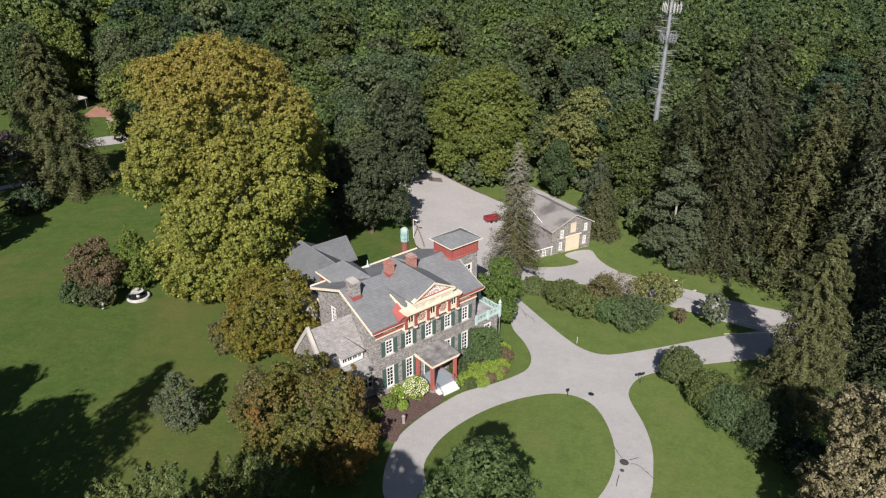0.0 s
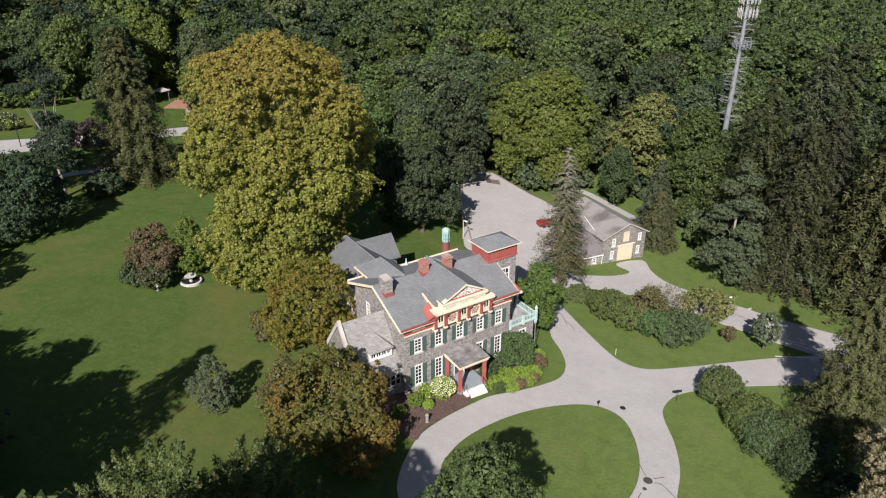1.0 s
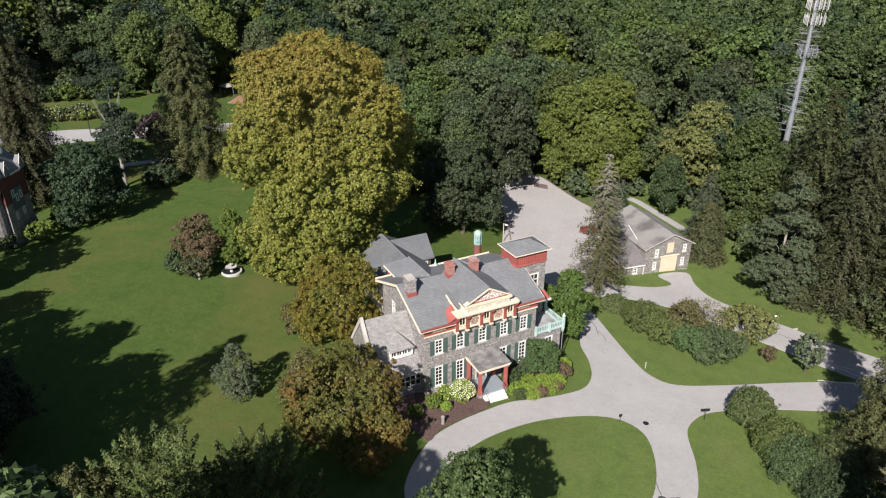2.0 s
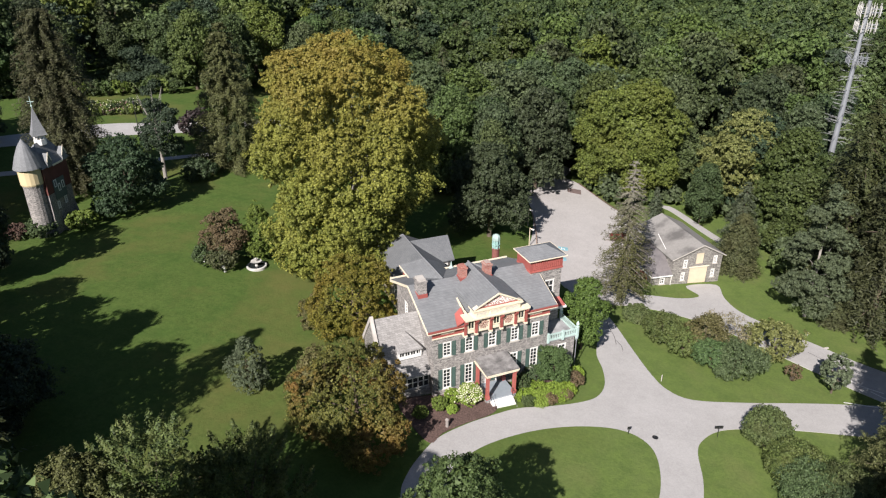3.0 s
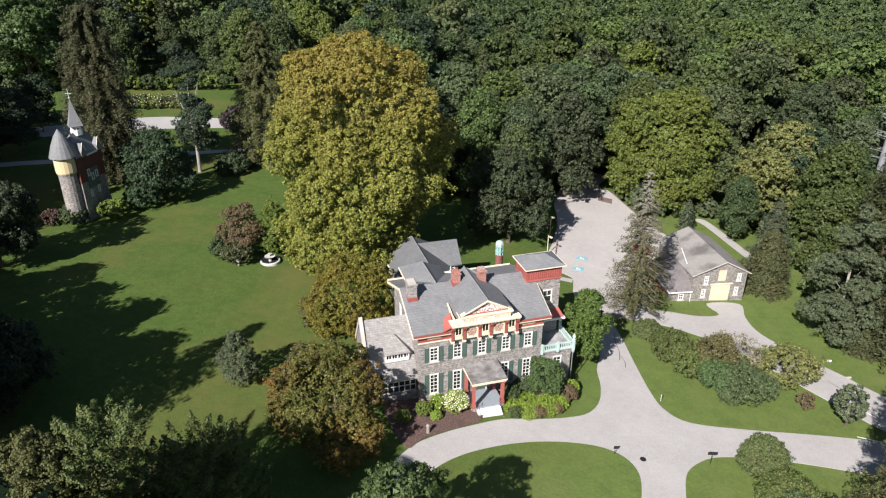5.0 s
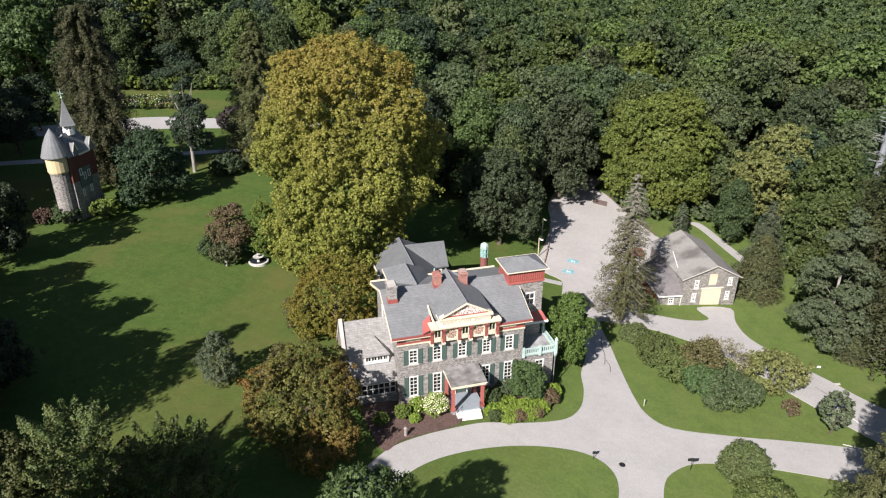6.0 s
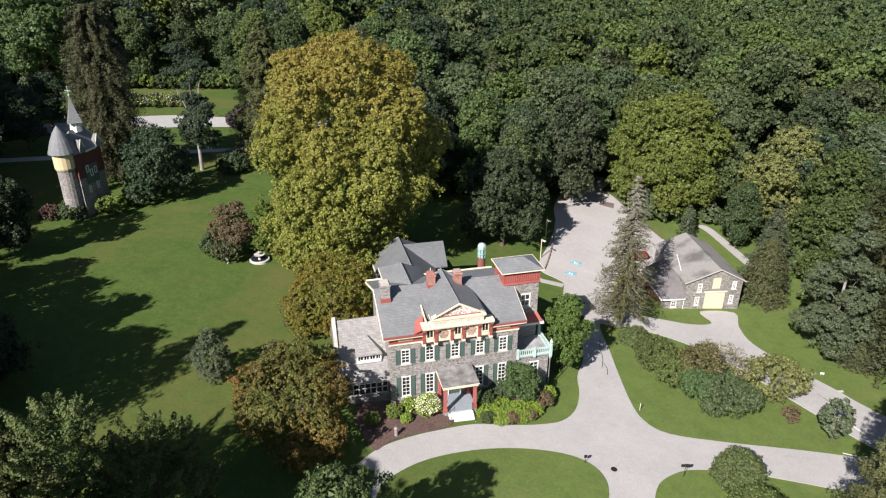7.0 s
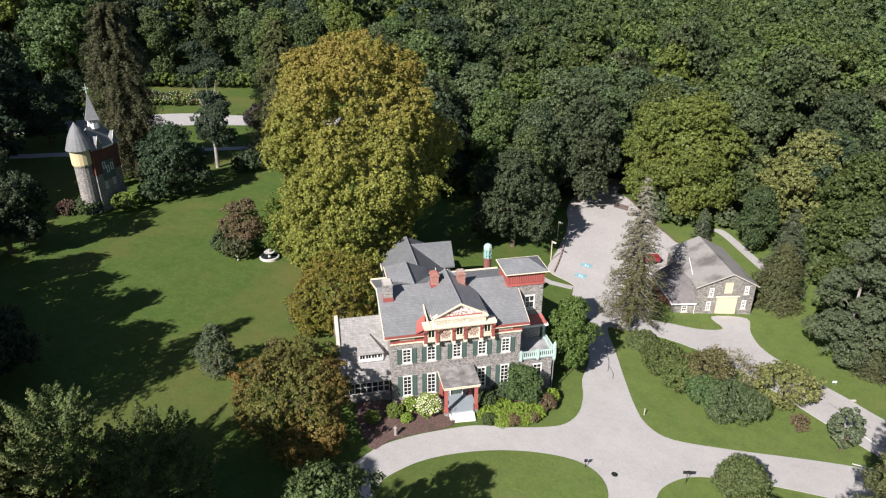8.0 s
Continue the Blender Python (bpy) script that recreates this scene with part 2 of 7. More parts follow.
def sooty_roof(name, light, soot):
    """Pale roofing with grain and broad soot stains."""
    m, n, l, b = mat(name)
    v = coords(n, l)
    c = ramp(n, l, noise_fac(n, l, coords(n, l, (1, 1, 3)), 3.0, 6, 0.7), (0.3, tuple(k * 0.78 for k in light)), (0.7, light))
    c = mix(n, l, ramp(n, l, noise_fac(n, l, v, 0.24, 6, 0.6), (0.46, (0, 0, 0)), (0.62, (0.85, 0.85, 0.85))), c, soot)
    l.new(c, b.inputs["Base Color"])
    b.inputs["Roughness"].default_value = 0.85
    bump(n, l, b, noise_fac(n, l, v, 9.0, 4), 0.3, 0.03)
    return m


DECK_ROOF = stained_roof()
SLATE_BARN = sooty_roof("barn_roofing", (0.30, 0.288, 0.27), (0.10, 0.095, 0.09))
BRICK = brick_mat("red_brick", (0.31, 0.11, 0.085), (0.43, 0.175, 0.135), (0.42, 0.33, 0.29))
RED = painted("red_paint", (0.31, 0.082, 0.07), 0.55)
BRIGHT_RED = painted("bright_red_paint", (0.40, 0.115, 0.098), 0.5)
CREAM = painted("cream_paint", (0.78, 0.69, 0.53), 0.55, 0.1)
BUFF = painted("buff_boards", (0.64, 0.54, 0.40), 0.6, 0.1)
LIMESTONE = painted("weathered_limestone", (0.50, 0.49, 0.46), 0.8, 0.25)
WHITE = painted("white_paint", (0.78, 0.77, 0.74), 0.5, 0.08)
SHUTTER = painted("dark_green_paint", (0.052, 0.09, 0.076), 0.5)
COPPER = painted("green_copper", (0.46, 0.60, 0.56), 0.6, 0.25)
GREY_FLOOR = painted("grey_blue_porch_paint", (0.27, 0.31, 0.34), 0.5)
CEMENT = painted("pale_cement", (0.48, 0.45, 0.41), 0.85)
BLACK = painted("black_iron", (0.02, 0.02, 0.021), 0.45)
STEEL = painted("galvanised_steel", (0.26, 0.275, 0.295), 0.55, 0.15, 0.2)
LEAD = painted("grey_lead", (0.23, 0.235, 0.245), 0.5, 0.2)
UNLIT_ROOM = painted("dark_interior", (0.035, 0.03, 0.027), 0.9)
BARK = painted("bark", (0.11, 0.085, 0.062), 0.95, 0.4)
GREY_BARK = painted("grey_bark", (0.2, 0.18, 0.155), 0.95, 0.3)
PALE_BARK = painted("pale_bark", (0.30, 0.28, 0.25), 0.95, 0.3)
BLUE_MARK = painted("blue_road_paint", (0.24, 0.47, 0.53), 0.7, 0.35)
FLOWER = painted("white_blossom", (0.62, 0.62, 0.42), 0.7)
glass, gn, gl, gb = mat("window_glass")
gb.inputs["Base Color"].default_value = (0.02, 0.024, 0.026, 1)
gb.inputs["Roughness"].default_value, gb.inputs["Specular IOR Level"].default_value = 0.06, 0.6
GLASS = glass

L_GOLD = leaf_mat("golden_plane_leaves", (0.15, 0.166, 0.032), (0.305, 0.31, 0.064), (0.178, 0.222, 0.046), 0.16, 0.0, ((0.262, 0.195, 0.044), 15.0, 34.0))
L_OLIVE = leaf_mat("olive_autumn_leaves", (0.098, 0.106, 0.016), (0.22, 0.21, 0.032), (0.265, 0.176, 0.028), 0.2, 0.02)
L_RED = leaf_mat("reddening_leaves", (0.074, 0.086, 0.02), (0.162, 0.162, 0.038), (0.275, 0.12, 0.034), 0.17, 0.02)
L_GREEN = leaf_mat("broad_leaves", (0.041, 0.072, 0.028), (0.088, 0.134, 0.05), (0.07, 0.105, 0.035), 0.25, 0.13)
L_FRESH = leaf_mat("fresh_wood_leaves", (0.046, 0.075, 0.024), (0.095, 0.136, 0.042), (0.08, 0.107, 0.032), 0.2, 0.12)
L_SHRUB = leaf_mat("mixed_shrub_leaves", (0.058, 0.088, 0.027), (0.125, 0.165, 0.052), (0.11, 0.118, 0.042), 0.6, 0.06)
L_PINE = leaf_mat("yellow_green_needles", (0.068, 0.083, 0.028), (0.145, 0.16, 0.058), (0.106, 0.108, 0.04), 0.4, 0.04)
L_DARK = leaf_mat("dark_leaves", (0.026, 0.048, 0.025), (0.057, 0.092, 0.047), (0.041, 0.069, 0.033), 0.3, 0.08)
L_LIME = leaf_mat("light_leaves", (0.095, 0.145, 0.0264), (0.18, 0.24, 0.0456), (0.13, 0.18, 0.0312), 0.5, 0.05)
L_YELGREEN = leaf_mat("yellowing_oak_leaves", (0.072, 0.104, 0.019), (0.144, 0.188, 0.036), (0.14, 0.158, 0.028), 0.16, 0.03)
L_PALE = leaf_mat("pale_yellow_leaves", (0.115, 0.13, 0.04), (0.215, 0.225, 0.08), (0.12, 0.145, 0.036), 0.5, 0.02)
L_GREY = leaf_mat("dry_tan_leaves", (0.175, 0.155, 0.088), (0.32, 0.285, 0.165), (0.15, 0.15, 0.068), 0.5, 0.02)
L_PURPLE = leaf_mat("bronze_leaves", (0.075, 0.045, 0.036), (0.15, 0.085, 0.066), (0.07, 0.07, 0.036), 0.4, 0.03)
L_CONIF = leaf_mat("dark_needles", (0.038, 0.053, 0.023), (0.084, 0.104, 0.043), (0.068, 0.072, 0.03), 0.3, 0.12)
L_BROWNCON = leaf_mat("brown_green_needles", (0.04, 0.052, 0.02), (0.088, 0.1, 0.039), (0.072, 0.068, 0.028), 0.22, 0.08)
L_BLUE = leaf_mat("blue_green_needles", (0.05, 0.068, 0.04), (0.11, 0.135, 0.08), (0.08, 0.09, 0.05), 0.4, 0.04)
L_BRIGHT = leaf_mat("bright_green_leaves", (0.058, 0.108, 0.024), (0.12, 0.185, 0.042), (0.09, 0.14, 0.03), 0.4, 0.02)
L_COVER = leaf_mat("lime_ground_cover", (0.15, 0.23, 0.032), (0.26, 0.36, 0.055), (0.2, 0.29, 0.04), 0.5, 0.02)
L_GREYCON = leaf_mat("grey_thin_needles", (0.06, 0.066, 0.026), (0.125, 0.128, 0.052), (0.09, 0.09, 0.036), 0.3, 0.03, ((0.26, 0.25, 0.2), 9.5, 19.0))
L_CEDAR = leaf_mat("grey_blue_needles", (0.062, 0.086, 0.046), (0.13, 0.162, 0.086), (0.095, 0.115, 0.052), 0.4, 0.03)
L_DUSK = leaf_mat("olive_dark_needles", (0.05, 0.063, 0.028), (0.112, 0.126, 0.054), (0.092, 0.086, 0.038), 0.4, 0.03)
L_BRONZE = leaf_mat("brown_bronze_leaves", (0.1, 0.078, 0.042), (0.2, 0.142, 0.08), (0.1, 0.098, 0.042), 0.5, 0.02)
L_SPRUCE = leaf_mat("brown_tinged_needles", (0.046, 0.05, 0.024), (0.098, 0.104, 0.047), (0.078, 0.07, 0.036), 0.35, 0.03)
L_MID = leaf_mat("middle_green_leaves", (0.033, 0.058, 0.028), (0.074, 0.112, 0.05), (0.056, 0.085, 0.036), 0.3, 0.08)
L_NEAR = leaf_mat("light_tipped_leaves", (0.042, 0.07, 0.024), (0.114, 0.152, 0.047), (0.15, 0.158, 0.047), 0.8, 0.06)
L_ISLAND = leaf_mat("fresh_green_leaves", (0.05, 0.085, 0.028), (0.105, 0.15, 0.05), (0.075, 0.115, 0.036), 0.4, 0.02)
L_OLIVEPALE = leaf_mat("pale_olive_leaves", (0.085, 0.085, 0.032), (0.165, 0.155, 0.062), (0.12, 0.1, 0.04), 0.5, 0.02)
L_SILVER = leaf_mat("silver_green_leaves", (0.07, 0.095, 0.05), (0.155, 0.19, 0.11), (0.1, 0.13, 0.065), 0.6, 0.04)


# ---- geometry helpers ----
def clampy(v, a=130.0, b=60.0):
    return v if abs(v) < a else math.copysign(a + b * math.tanh((abs(v) - a) / b), v)


def gz(x, y):
    """Height of the ground: a gentle fall to the east and north, with dips before the barn and round the garden tower."""
    return 2.6 - 0.063 * clampy(x) - 0.0255 * clampy(y, 150.0) - 0.5 * math.exp(-((x - 17) ** 2 + (y - 92) ** 2) / 200.0) - 0.9 * math.exp(-((x + 76) ** 2 + (y - 75) ** 2) / 320.0)


def part(name, bm, material, parent=None, label="", at=None):
    """Links a bmesh as one mesh object, under a thing or a part."""
    me = bpy.data.meshes.new(name)
    bm.normal_update()
    bm.to_mesh(me)
    bm.free()
    me.materials.append(material)
    ob = new(name, me)
    ob.parent = parent
    if at is not None:
        ob.matrix_basis = at
    return tagged(ob, label)


def again(ob, parent, at):
    """Another object on the same mesh."""
    o = new(ob.name.split(".")[0], ob.data)
    o.parent = parent
    o.matrix_basis = at
    if "label" in ob:
        o["label"] = ob["label"]
    return o


def thing(name, at, label, category, group="", kind=""):
    ob = new(name)
    ob.empty_display_size = 0.3
    ob.matrix_basis = at
    return tagged(ob, label, category, group, kind)


def box(bm, x0, x1, y0, y1, z0, z1, m=None):
    vs = [bm.verts.new((x, y, z)) for z in (z0, z1) for y in (y0, y1) for x in (x0, x1)]
    if m is not None:
        for v in vs:
            v.co = m @ v.co
    for f in ((0, 2, 3, 1), (4, 5, 7, 6), (0, 1, 5, 4), (2, 6, 7, 3), (0, 4, 6, 2), (1, 3, 7, 5)):
        bm.faces.new([vs[i] for i in f])
    return bm


def slab(bm, pts, drop):
    """A plate under the polygon pts (counter-clockwise from above), drop thick."""
    top = [bm.verts.new(p) for p in pts]
    low = [bm.verts.new((p[0], p[1], p[2] - drop)) for p in pts]
    bm.faces.new(top)
    bm.faces.new(low[::-1])
    k = len(pts)
    for i in range(k):
        bm.faces.new((top[i], low[i], low[(i + 1) % k], top[(i + 1) % k]))
    return bm


def prism(bm, pts, y0, y1, m=None):
    """The polygon pts (x, z) carried from y0 to y1."""
    a = [bm.verts.new((x, y0, z)) for x, z in pts]
    b = [bm.verts.new((x, y1, z)) for x, z in pts]
    if m is not None:
        for v in a + b:
            v.co = m @ v.co
    bm.faces.new(a)
    bm.faces.new(b[::-1])
    k = len(pts)
    for i in range(k):
        bm.faces.new((a[i], b[i], b[(i + 1) % k], a[(i + 1) % k]))
    bmesh.ops.recalc_face_normals(bm, faces=bm.faces)
    return bm


def lathe(bm, profile, seg=12, x=0.0, y=0.0):
    """Turns the profile (radius, z) round the z axis."""
    rings = []
    for r, z in profile:
        rings.append([bm.verts.new((x + r * math.cos(2 * math.pi * i / seg), y + r * math.sin(2 * math.pi * i / seg), z)) for i in range(seg)])
    for a, b in zip(rings, rings[1:]):
        for i in range(seg):
            bm.faces.new((a[i], a[(i + 1) % seg], b[(i + 1) % seg], b[i]))
    bm.faces.new(rings[0][::-1])
    bm.faces.new(rings[-1])
    return bm


def tube(bm, pts, radii, seg=7):
    """A tapering limb through pts."""
    rings = []
    for i, p in enumerate(pts):
        d = (Vector(pts[min(i + 1, len(pts) - 1)]) - Vector(pts[max(i - 1, 0)])).normalized()
        a = d.orthogonal().normalized()
        b = d.cross(a)
        rings.append([bm.verts.new(Vector(p) + radii[i] * (math.cos(2 * math.pi * k / seg) * a + math.sin(2 * math.pi * k / seg) * b)) for k in range(seg)])
    for a, b in zip(rings, rings[1:]):
        ca = [v.co.copy() for v in b]
        off = min(range(seg), key=lambda s: sum((a[k].co - ca[(k + s) % seg]).length for k in range(seg)))
        for k in range(seg):
            bm.faces.new((a[k], a[(k + 1) % seg], b[(k + 1 + off) % seg], b[(k + off) % seg]))
    bm.faces.new(rings[0][::-1])
    bm.faces.new(rings[-1])
    return bm


def wall_holes(bm, a0, a1, h0, h1, thick, holes, m):
    """A wall along x from a0 to a1, its outer face at y = 0, pierced by holes (x0, x1, z0, z1)."""
    xs = sorted({a0, a1, *[v for h in holes for v in h[:2]]})
    zs = sorted({h0, h1, *[v for h in holes for v in h[2:]]})
    for x0, x1 in zip(xs, xs[1:]):
        run = None
        for z0, z1 in zip(zs, zs[1:]):
            cx, cz = (x0 + x1) / 2, (z0 + z1) / 2
            solid = not any(h[0] < cx < h[1] and h[2] < cz < h[3] for h in holes)
            if solid:
                run = (run[0], z1) if run else (z0, z1)
            if run and (not solid or z1 == h1):
                box(bm, x0, x1, 0, thick, run[0], run[1], m)
                run = None
    return bm


# ---- ground and paving ----
def curve_pts(pts, closed=True, steps=4):
    out, k = [], len(pts)
    for i in range(k if closed else k - 1):
        p0, p1, p2, p3 = (Vector(pts[(i + d) % k] if closed else pts[min(max(i + d, 0), k - 1)]) for d in (-1, 0, 1, 2))
        for s in range(steps):
            t = s / steps
            out.append(0.5 * (2 * p1 + (p2 - p0) * t + (2 * p0 - 5 * p1 + 4 * p2 - p3) * t * t + (3 * p1 - p0 - 3 * p2 + p3) * t ** 3))
    if not closed:
        out.append(Vector(pts[-1]))
    return out


def inside(x, y, poly):
    hit, j = False, len(poly) - 1
    for i in range(len(poly)):
        (xi, yi), (xj, yj) = poly[i][:2], poly[j][:2]
        if (yi > y) != (yj > y) and x < (xj - xi) * (y - yi) / (yj - yi) + xi:
            hit = not hit
        j = i
    return hit


def draped(name, pts, material, lift, label, category, smooth=True, cell=4.0, skirt=0.12):
    """A sheet over the ground inside the outline pts, lift above it, with a low edge."""
    from mathutils.geometry import delaunay_2d_cdt
    rim = curve_pts(pts) if smooth else [Vector(p) for p in pts]
    k = len(rim)
    xs, ys = [p.x for p in rim], [p.y for p in rim]
    verts = [Vector((p.x, p.y)) for p in rim]
    x = min(xs) + cell / 2
    while x < max(xs):
        y = min(ys) + cell / 2
        while y < max(ys):
            if inside(x, y, rim) and min((Vector((x, y)) - v).length for v in verts[:k]) > cell * 0.35:
                verts.append(Vector((x, y)))
            y += cell
        x += cell
    vo, eo, fo, *_ = delaunay_2d_cdt(verts, [], [list(range(k))], 1, 1e-4)
    bm = bmesh.new()
    bv = [bm.verts.new((p.x, p.y, gz(p.x, p.y) + lift)) for p in vo]
    for f in fo:
        bm.faces.new([bv[i] for i in f])
    bmesh.ops.recalc_face_normals(bm, faces=bm.faces)
    if bm.faces[:] and sum(f.normal.z for f in bm.faces) < 0:
        bmesh.ops.reverse_faces(bm, faces=bm.faces)
    edge = [e for e in bm.edges if e.is_boundary]
    ret = bmesh.ops.extrude_edge_only(bm, edges=edge)
    for v in [g for g in ret["geom"] if isinstance(g, bmesh.types.BMVert)]:
        v.co.z -= skirt
    ob = part(name, bm, material)
    return tagged(ob, label, category, kind="structure")


bm = bmesh.new()
gx = [-2600, -1500, -900, -600, -420, -320] + [-260 + 5 * i for i in range(97)] + [260, 340, 500, 800, 1400, 2600]
gy = [-1800, -900, -400, -200, -120] + [-60 + 5 * i for i in range(82)] + [400, 460, 560, 700, 950, 1400, 2000, 2800]
grid = [[bm.verts.new((x, y, gz(x, y))) for x in gx] for y in gy]
for r0, r1 in zip(grid, grid[1:]):
    for i in range(len(gx) - 1):
        bm.faces.new((r0[i], r0[i + 1], r1[i + 1], r1[i]))
tagged(part("ground", bm, GRASS), "mown green lawn with dry patches on a gentle slope", "lawn", kind="structure")

draped("road", [(-4.9, 42.8), (-5.2, 44.9), (-5.0, 47.4), (-4.2, 50.6), (-2.4, 53.4), (-0.2, 55.9), (2.1, 58.1), (4.9, 59.6), (7.7, 61.4), (9.5, 63.2), (10.1, 65.7),
                (9.6, 68.7), (8.6, 71.5), (8.2, 75.3), (6.6, 79.8), (4.4, 84.5), (1.5, 89.5), (7.4, 88.5), (8.0, 83.7), (10.2, 79.3), (12.6, 74.3), (14.9, 69.9), (16.7, 67.6), (19.4, 66.8),
                (24.9, 68.6), (29.9, 70.6), (35.3, 72.6), (46.0, 76.0), (75.0, 84.0), (78.0, 77.0), (48.0, 69.8), (36.4, 67.4), (29.2, 65.6), (25.4, 64.3), (21.9, 62.5),
                (20.1, 60.1), (19.7, 58.0), (20.1, 54.5), (20.0, 51.0), (19.3, 48.0), (18.0, 44.3), (15.0, 39.5), (10.5, 36.2), (5.5, 35.0), (0.5, 36.0), (-3.2, 39.2)],
       DRIVE, 0.05, "pale worn asphalt carriage drive looping before the house", "driveway")
draped("lawn_island", [(-1.7, 46.3), (-1.1, 48.8), (0.3, 51.3), (2.6, 53.8), (5.4, 56.0), (8.6, 57.7), (11.7, 58.6), (14.0, 58.3), (15.6, 56.8), (16.3, 54.0), (16.3, 50.6),
                       (15.5, 47.5), (13.4, 44.0), (10.0, 41.0), (6.0, 39.6), (2.0, 40.2), (-0.6, 42.6)],
       GRASS, 0.10, "round lawn inside the loop of the drive", "lawn")
draped("barn_drive", [(5.5, 84.0), (8.4, 84.6), (14.8, 86.1), (22.3, 84.7), (29.3, 80.5), (33.8, 77.8), (38.2, 75.4), (45.0, 73.0), (50.0, 77.5), (38.5, 82.6), (34.9, 84.7),
                      (30.2, 87.2), (25.8, 90.3), (23.9, 93.8), (23.0, 97.4), (18.8, 95.3), (20.6, 93.0), (18.3, 91.2), (14.7, 90.3), (11.9, 89.9), (10.5, 93.0), (5.0, 92.0)],
       DRIVE, 0.064, "pale asphalt drive to the barn door", "driveway", cell=3.0)
draped("parking_lot", [(2.6, 86.8), (1.2, 90.5), (0.4, 92.4), (-3.6, 94.0), (-4.6, 98.0), (-5.1, 103.0), (-6.7, 111.6), (-9.2, 118.5), (-10.2, 126.0), (-9.6, 133.0), (-7.5, 140.0), (-4.0, 139.0),
                       (-4.2, 133.0), (-1.4, 130.6), (5.7, 121.0), (10.8, 115.4), (12.0, 110.5), (10.0, 104.0), (10.5, 97.0), (9.5, 91.0), (7.6, 86.4)],
       GRAVEL, 0.078, "sunlit pale gravel parking lot", "parking lot", cell=3.5)
draped("far_road", [(-175, 60), (-121, 86.5), (-115.5, 95.5), (-109.5, 104.8), (-106.0, 112.0), (-99.5, 120.0), (-89.0, 126.8), (-78, 135.5), (-68, 143.5), (-64, 140), (-74, 131),
                    (-84.2, 121.0), (-92.7, 113.6), (-98.3, 105.4), (-107, 95.5), (-113, 86), (-135, 68), (-175, 48)],
       DRIVE, 0.05, "pale country road beyond the lawn", "road")
draped("far_path", [(-122, 60), (-103.3, 78.0), (-96.1, 86.3), (-77.4, 106.1), (-71.0, 112.8), (-60, 121), (-58.5, 119.5), (-70, 111.4), (-76.2, 104.7), (-94.6, 84.9), (-101.8, 76.4), (-120, 58.5)],
       DRIVE, 0.05, "narrow pale lane beside the lawn", "path")
draped("back_path", [(15.4, 126.5), (17.4, 125.0), (23.3, 116.5), (29.0, 109.0), (28.0, 107.8), (22.2, 115.2), (16.4, 123.6), (14.4, 125.4)],
       DRIVE, 0.05, "narrow pale path behind the barn", "path")
draped("mulch_bed", [(-4.6, 49.8), (-3.9, 51.6), (-2.2, 53.9), (-0.3, 56.1), (0.0, 57.6), (-1.5, 60.0), (-6.3, 57.0), (-9.5, 54.6), (-7.4, 51.8)],
       MULCH, 0.075, "dark bark mulch bed before the house", "flower bed", cell=2.0)
draped("shrub_bed", [(2.6, 59.4), (4.6, 60.4), (6.4, 62.2), (6.6, 65.4), (5.2, 67.3), (1.2, 63.6)],
       MULCH, 0.075, "dark mulch bed under the porch shrubs", "flower bed", cell=2.0)


# ---- foliage ----
def leaf_mesh(centre, normal, size, rng, stretch=1.0, wide=0.95):
    """Leaf blades at the given places, each a small three-cornered blade."""
    k = len(centre)
    nrm = normal + rng.normal(0, 0.36, (k, 3))
    nrm /= np.linalg.norm(nrm, axis=1)[:, None] + 1e-9
    a = np.cross(nrm, rng.normal(0, 1, (k, 3)))
    a /= np.linalg.norm(a, axis=1)[:, None] + 1e-9
    b = np.cross(nrm, a)
    s = (size * rng.uniform(0.65, 1.3, k))[:, None]
    verts = np.empty((k, 3, 3))
    verts[:, 0] = centre + a * s * 1.25 * stretch
    verts[:, 1] = centre - a * s * 0.7 * stretch + b * s * wide
    verts[:, 2] = centre - a * s * 0.7 * stretch - b * s * wide
    return verts.reshape(-1, 3)


def blades_object(name, verts, material, parent=None):
    """One mesh from loose three-cornered blades."""
    k = len(verts) // 3
    me = bpy.data.meshes.new(name)
    me.vertices.add(k * 3)
    me.vertices.foreach_set("co", np.ascontiguousarray(verts, dtype=np.float32).ravel())
    me.loops.add(k * 3)
    me.loops.foreach_set("vertex_index", np.arange(k * 3, dtype=np.int32))
    me.polygons.add(k)
    me.polygons.foreach_set("loop_start", np.arange(0, k * 3, 3, dtype=np.int32))
    me.polygons.foreach_set("loop_total", np.full(k, 3, dtype=np.int32))
    me.update(calc_edges=True)
    me.materials.append(material)
    ob = new(name, me)
    ob.parent = parent
    return ob


def unit(rng, k):
    v = rng.normal(0, 1, (k, 3))
    return v / np.linalg.norm(v, axis=1)[:, None]


def spread(rng, k, low):
    """About k directions, evenly spread over the sphere above low."""
    n = int(k * 2 / (1 - low)) + 1
    i = np.arange(n) + 0.5
    z = 1 - 2 * i / n
    a = math.pi * (1 + 5 ** 0.5) * i + rng.uniform(0, 6.28)
    r = np.sqrt(1 - z * z)
    d = np.stack([r * np.cos(a), r * np.sin(a), z], 1) + rng.normal(0, 0.5 / math.sqrt(n), (n, 3))
    d /= np.linalg.norm(d, axis=1)[:, None]
    return d[d[:, 2] > low]


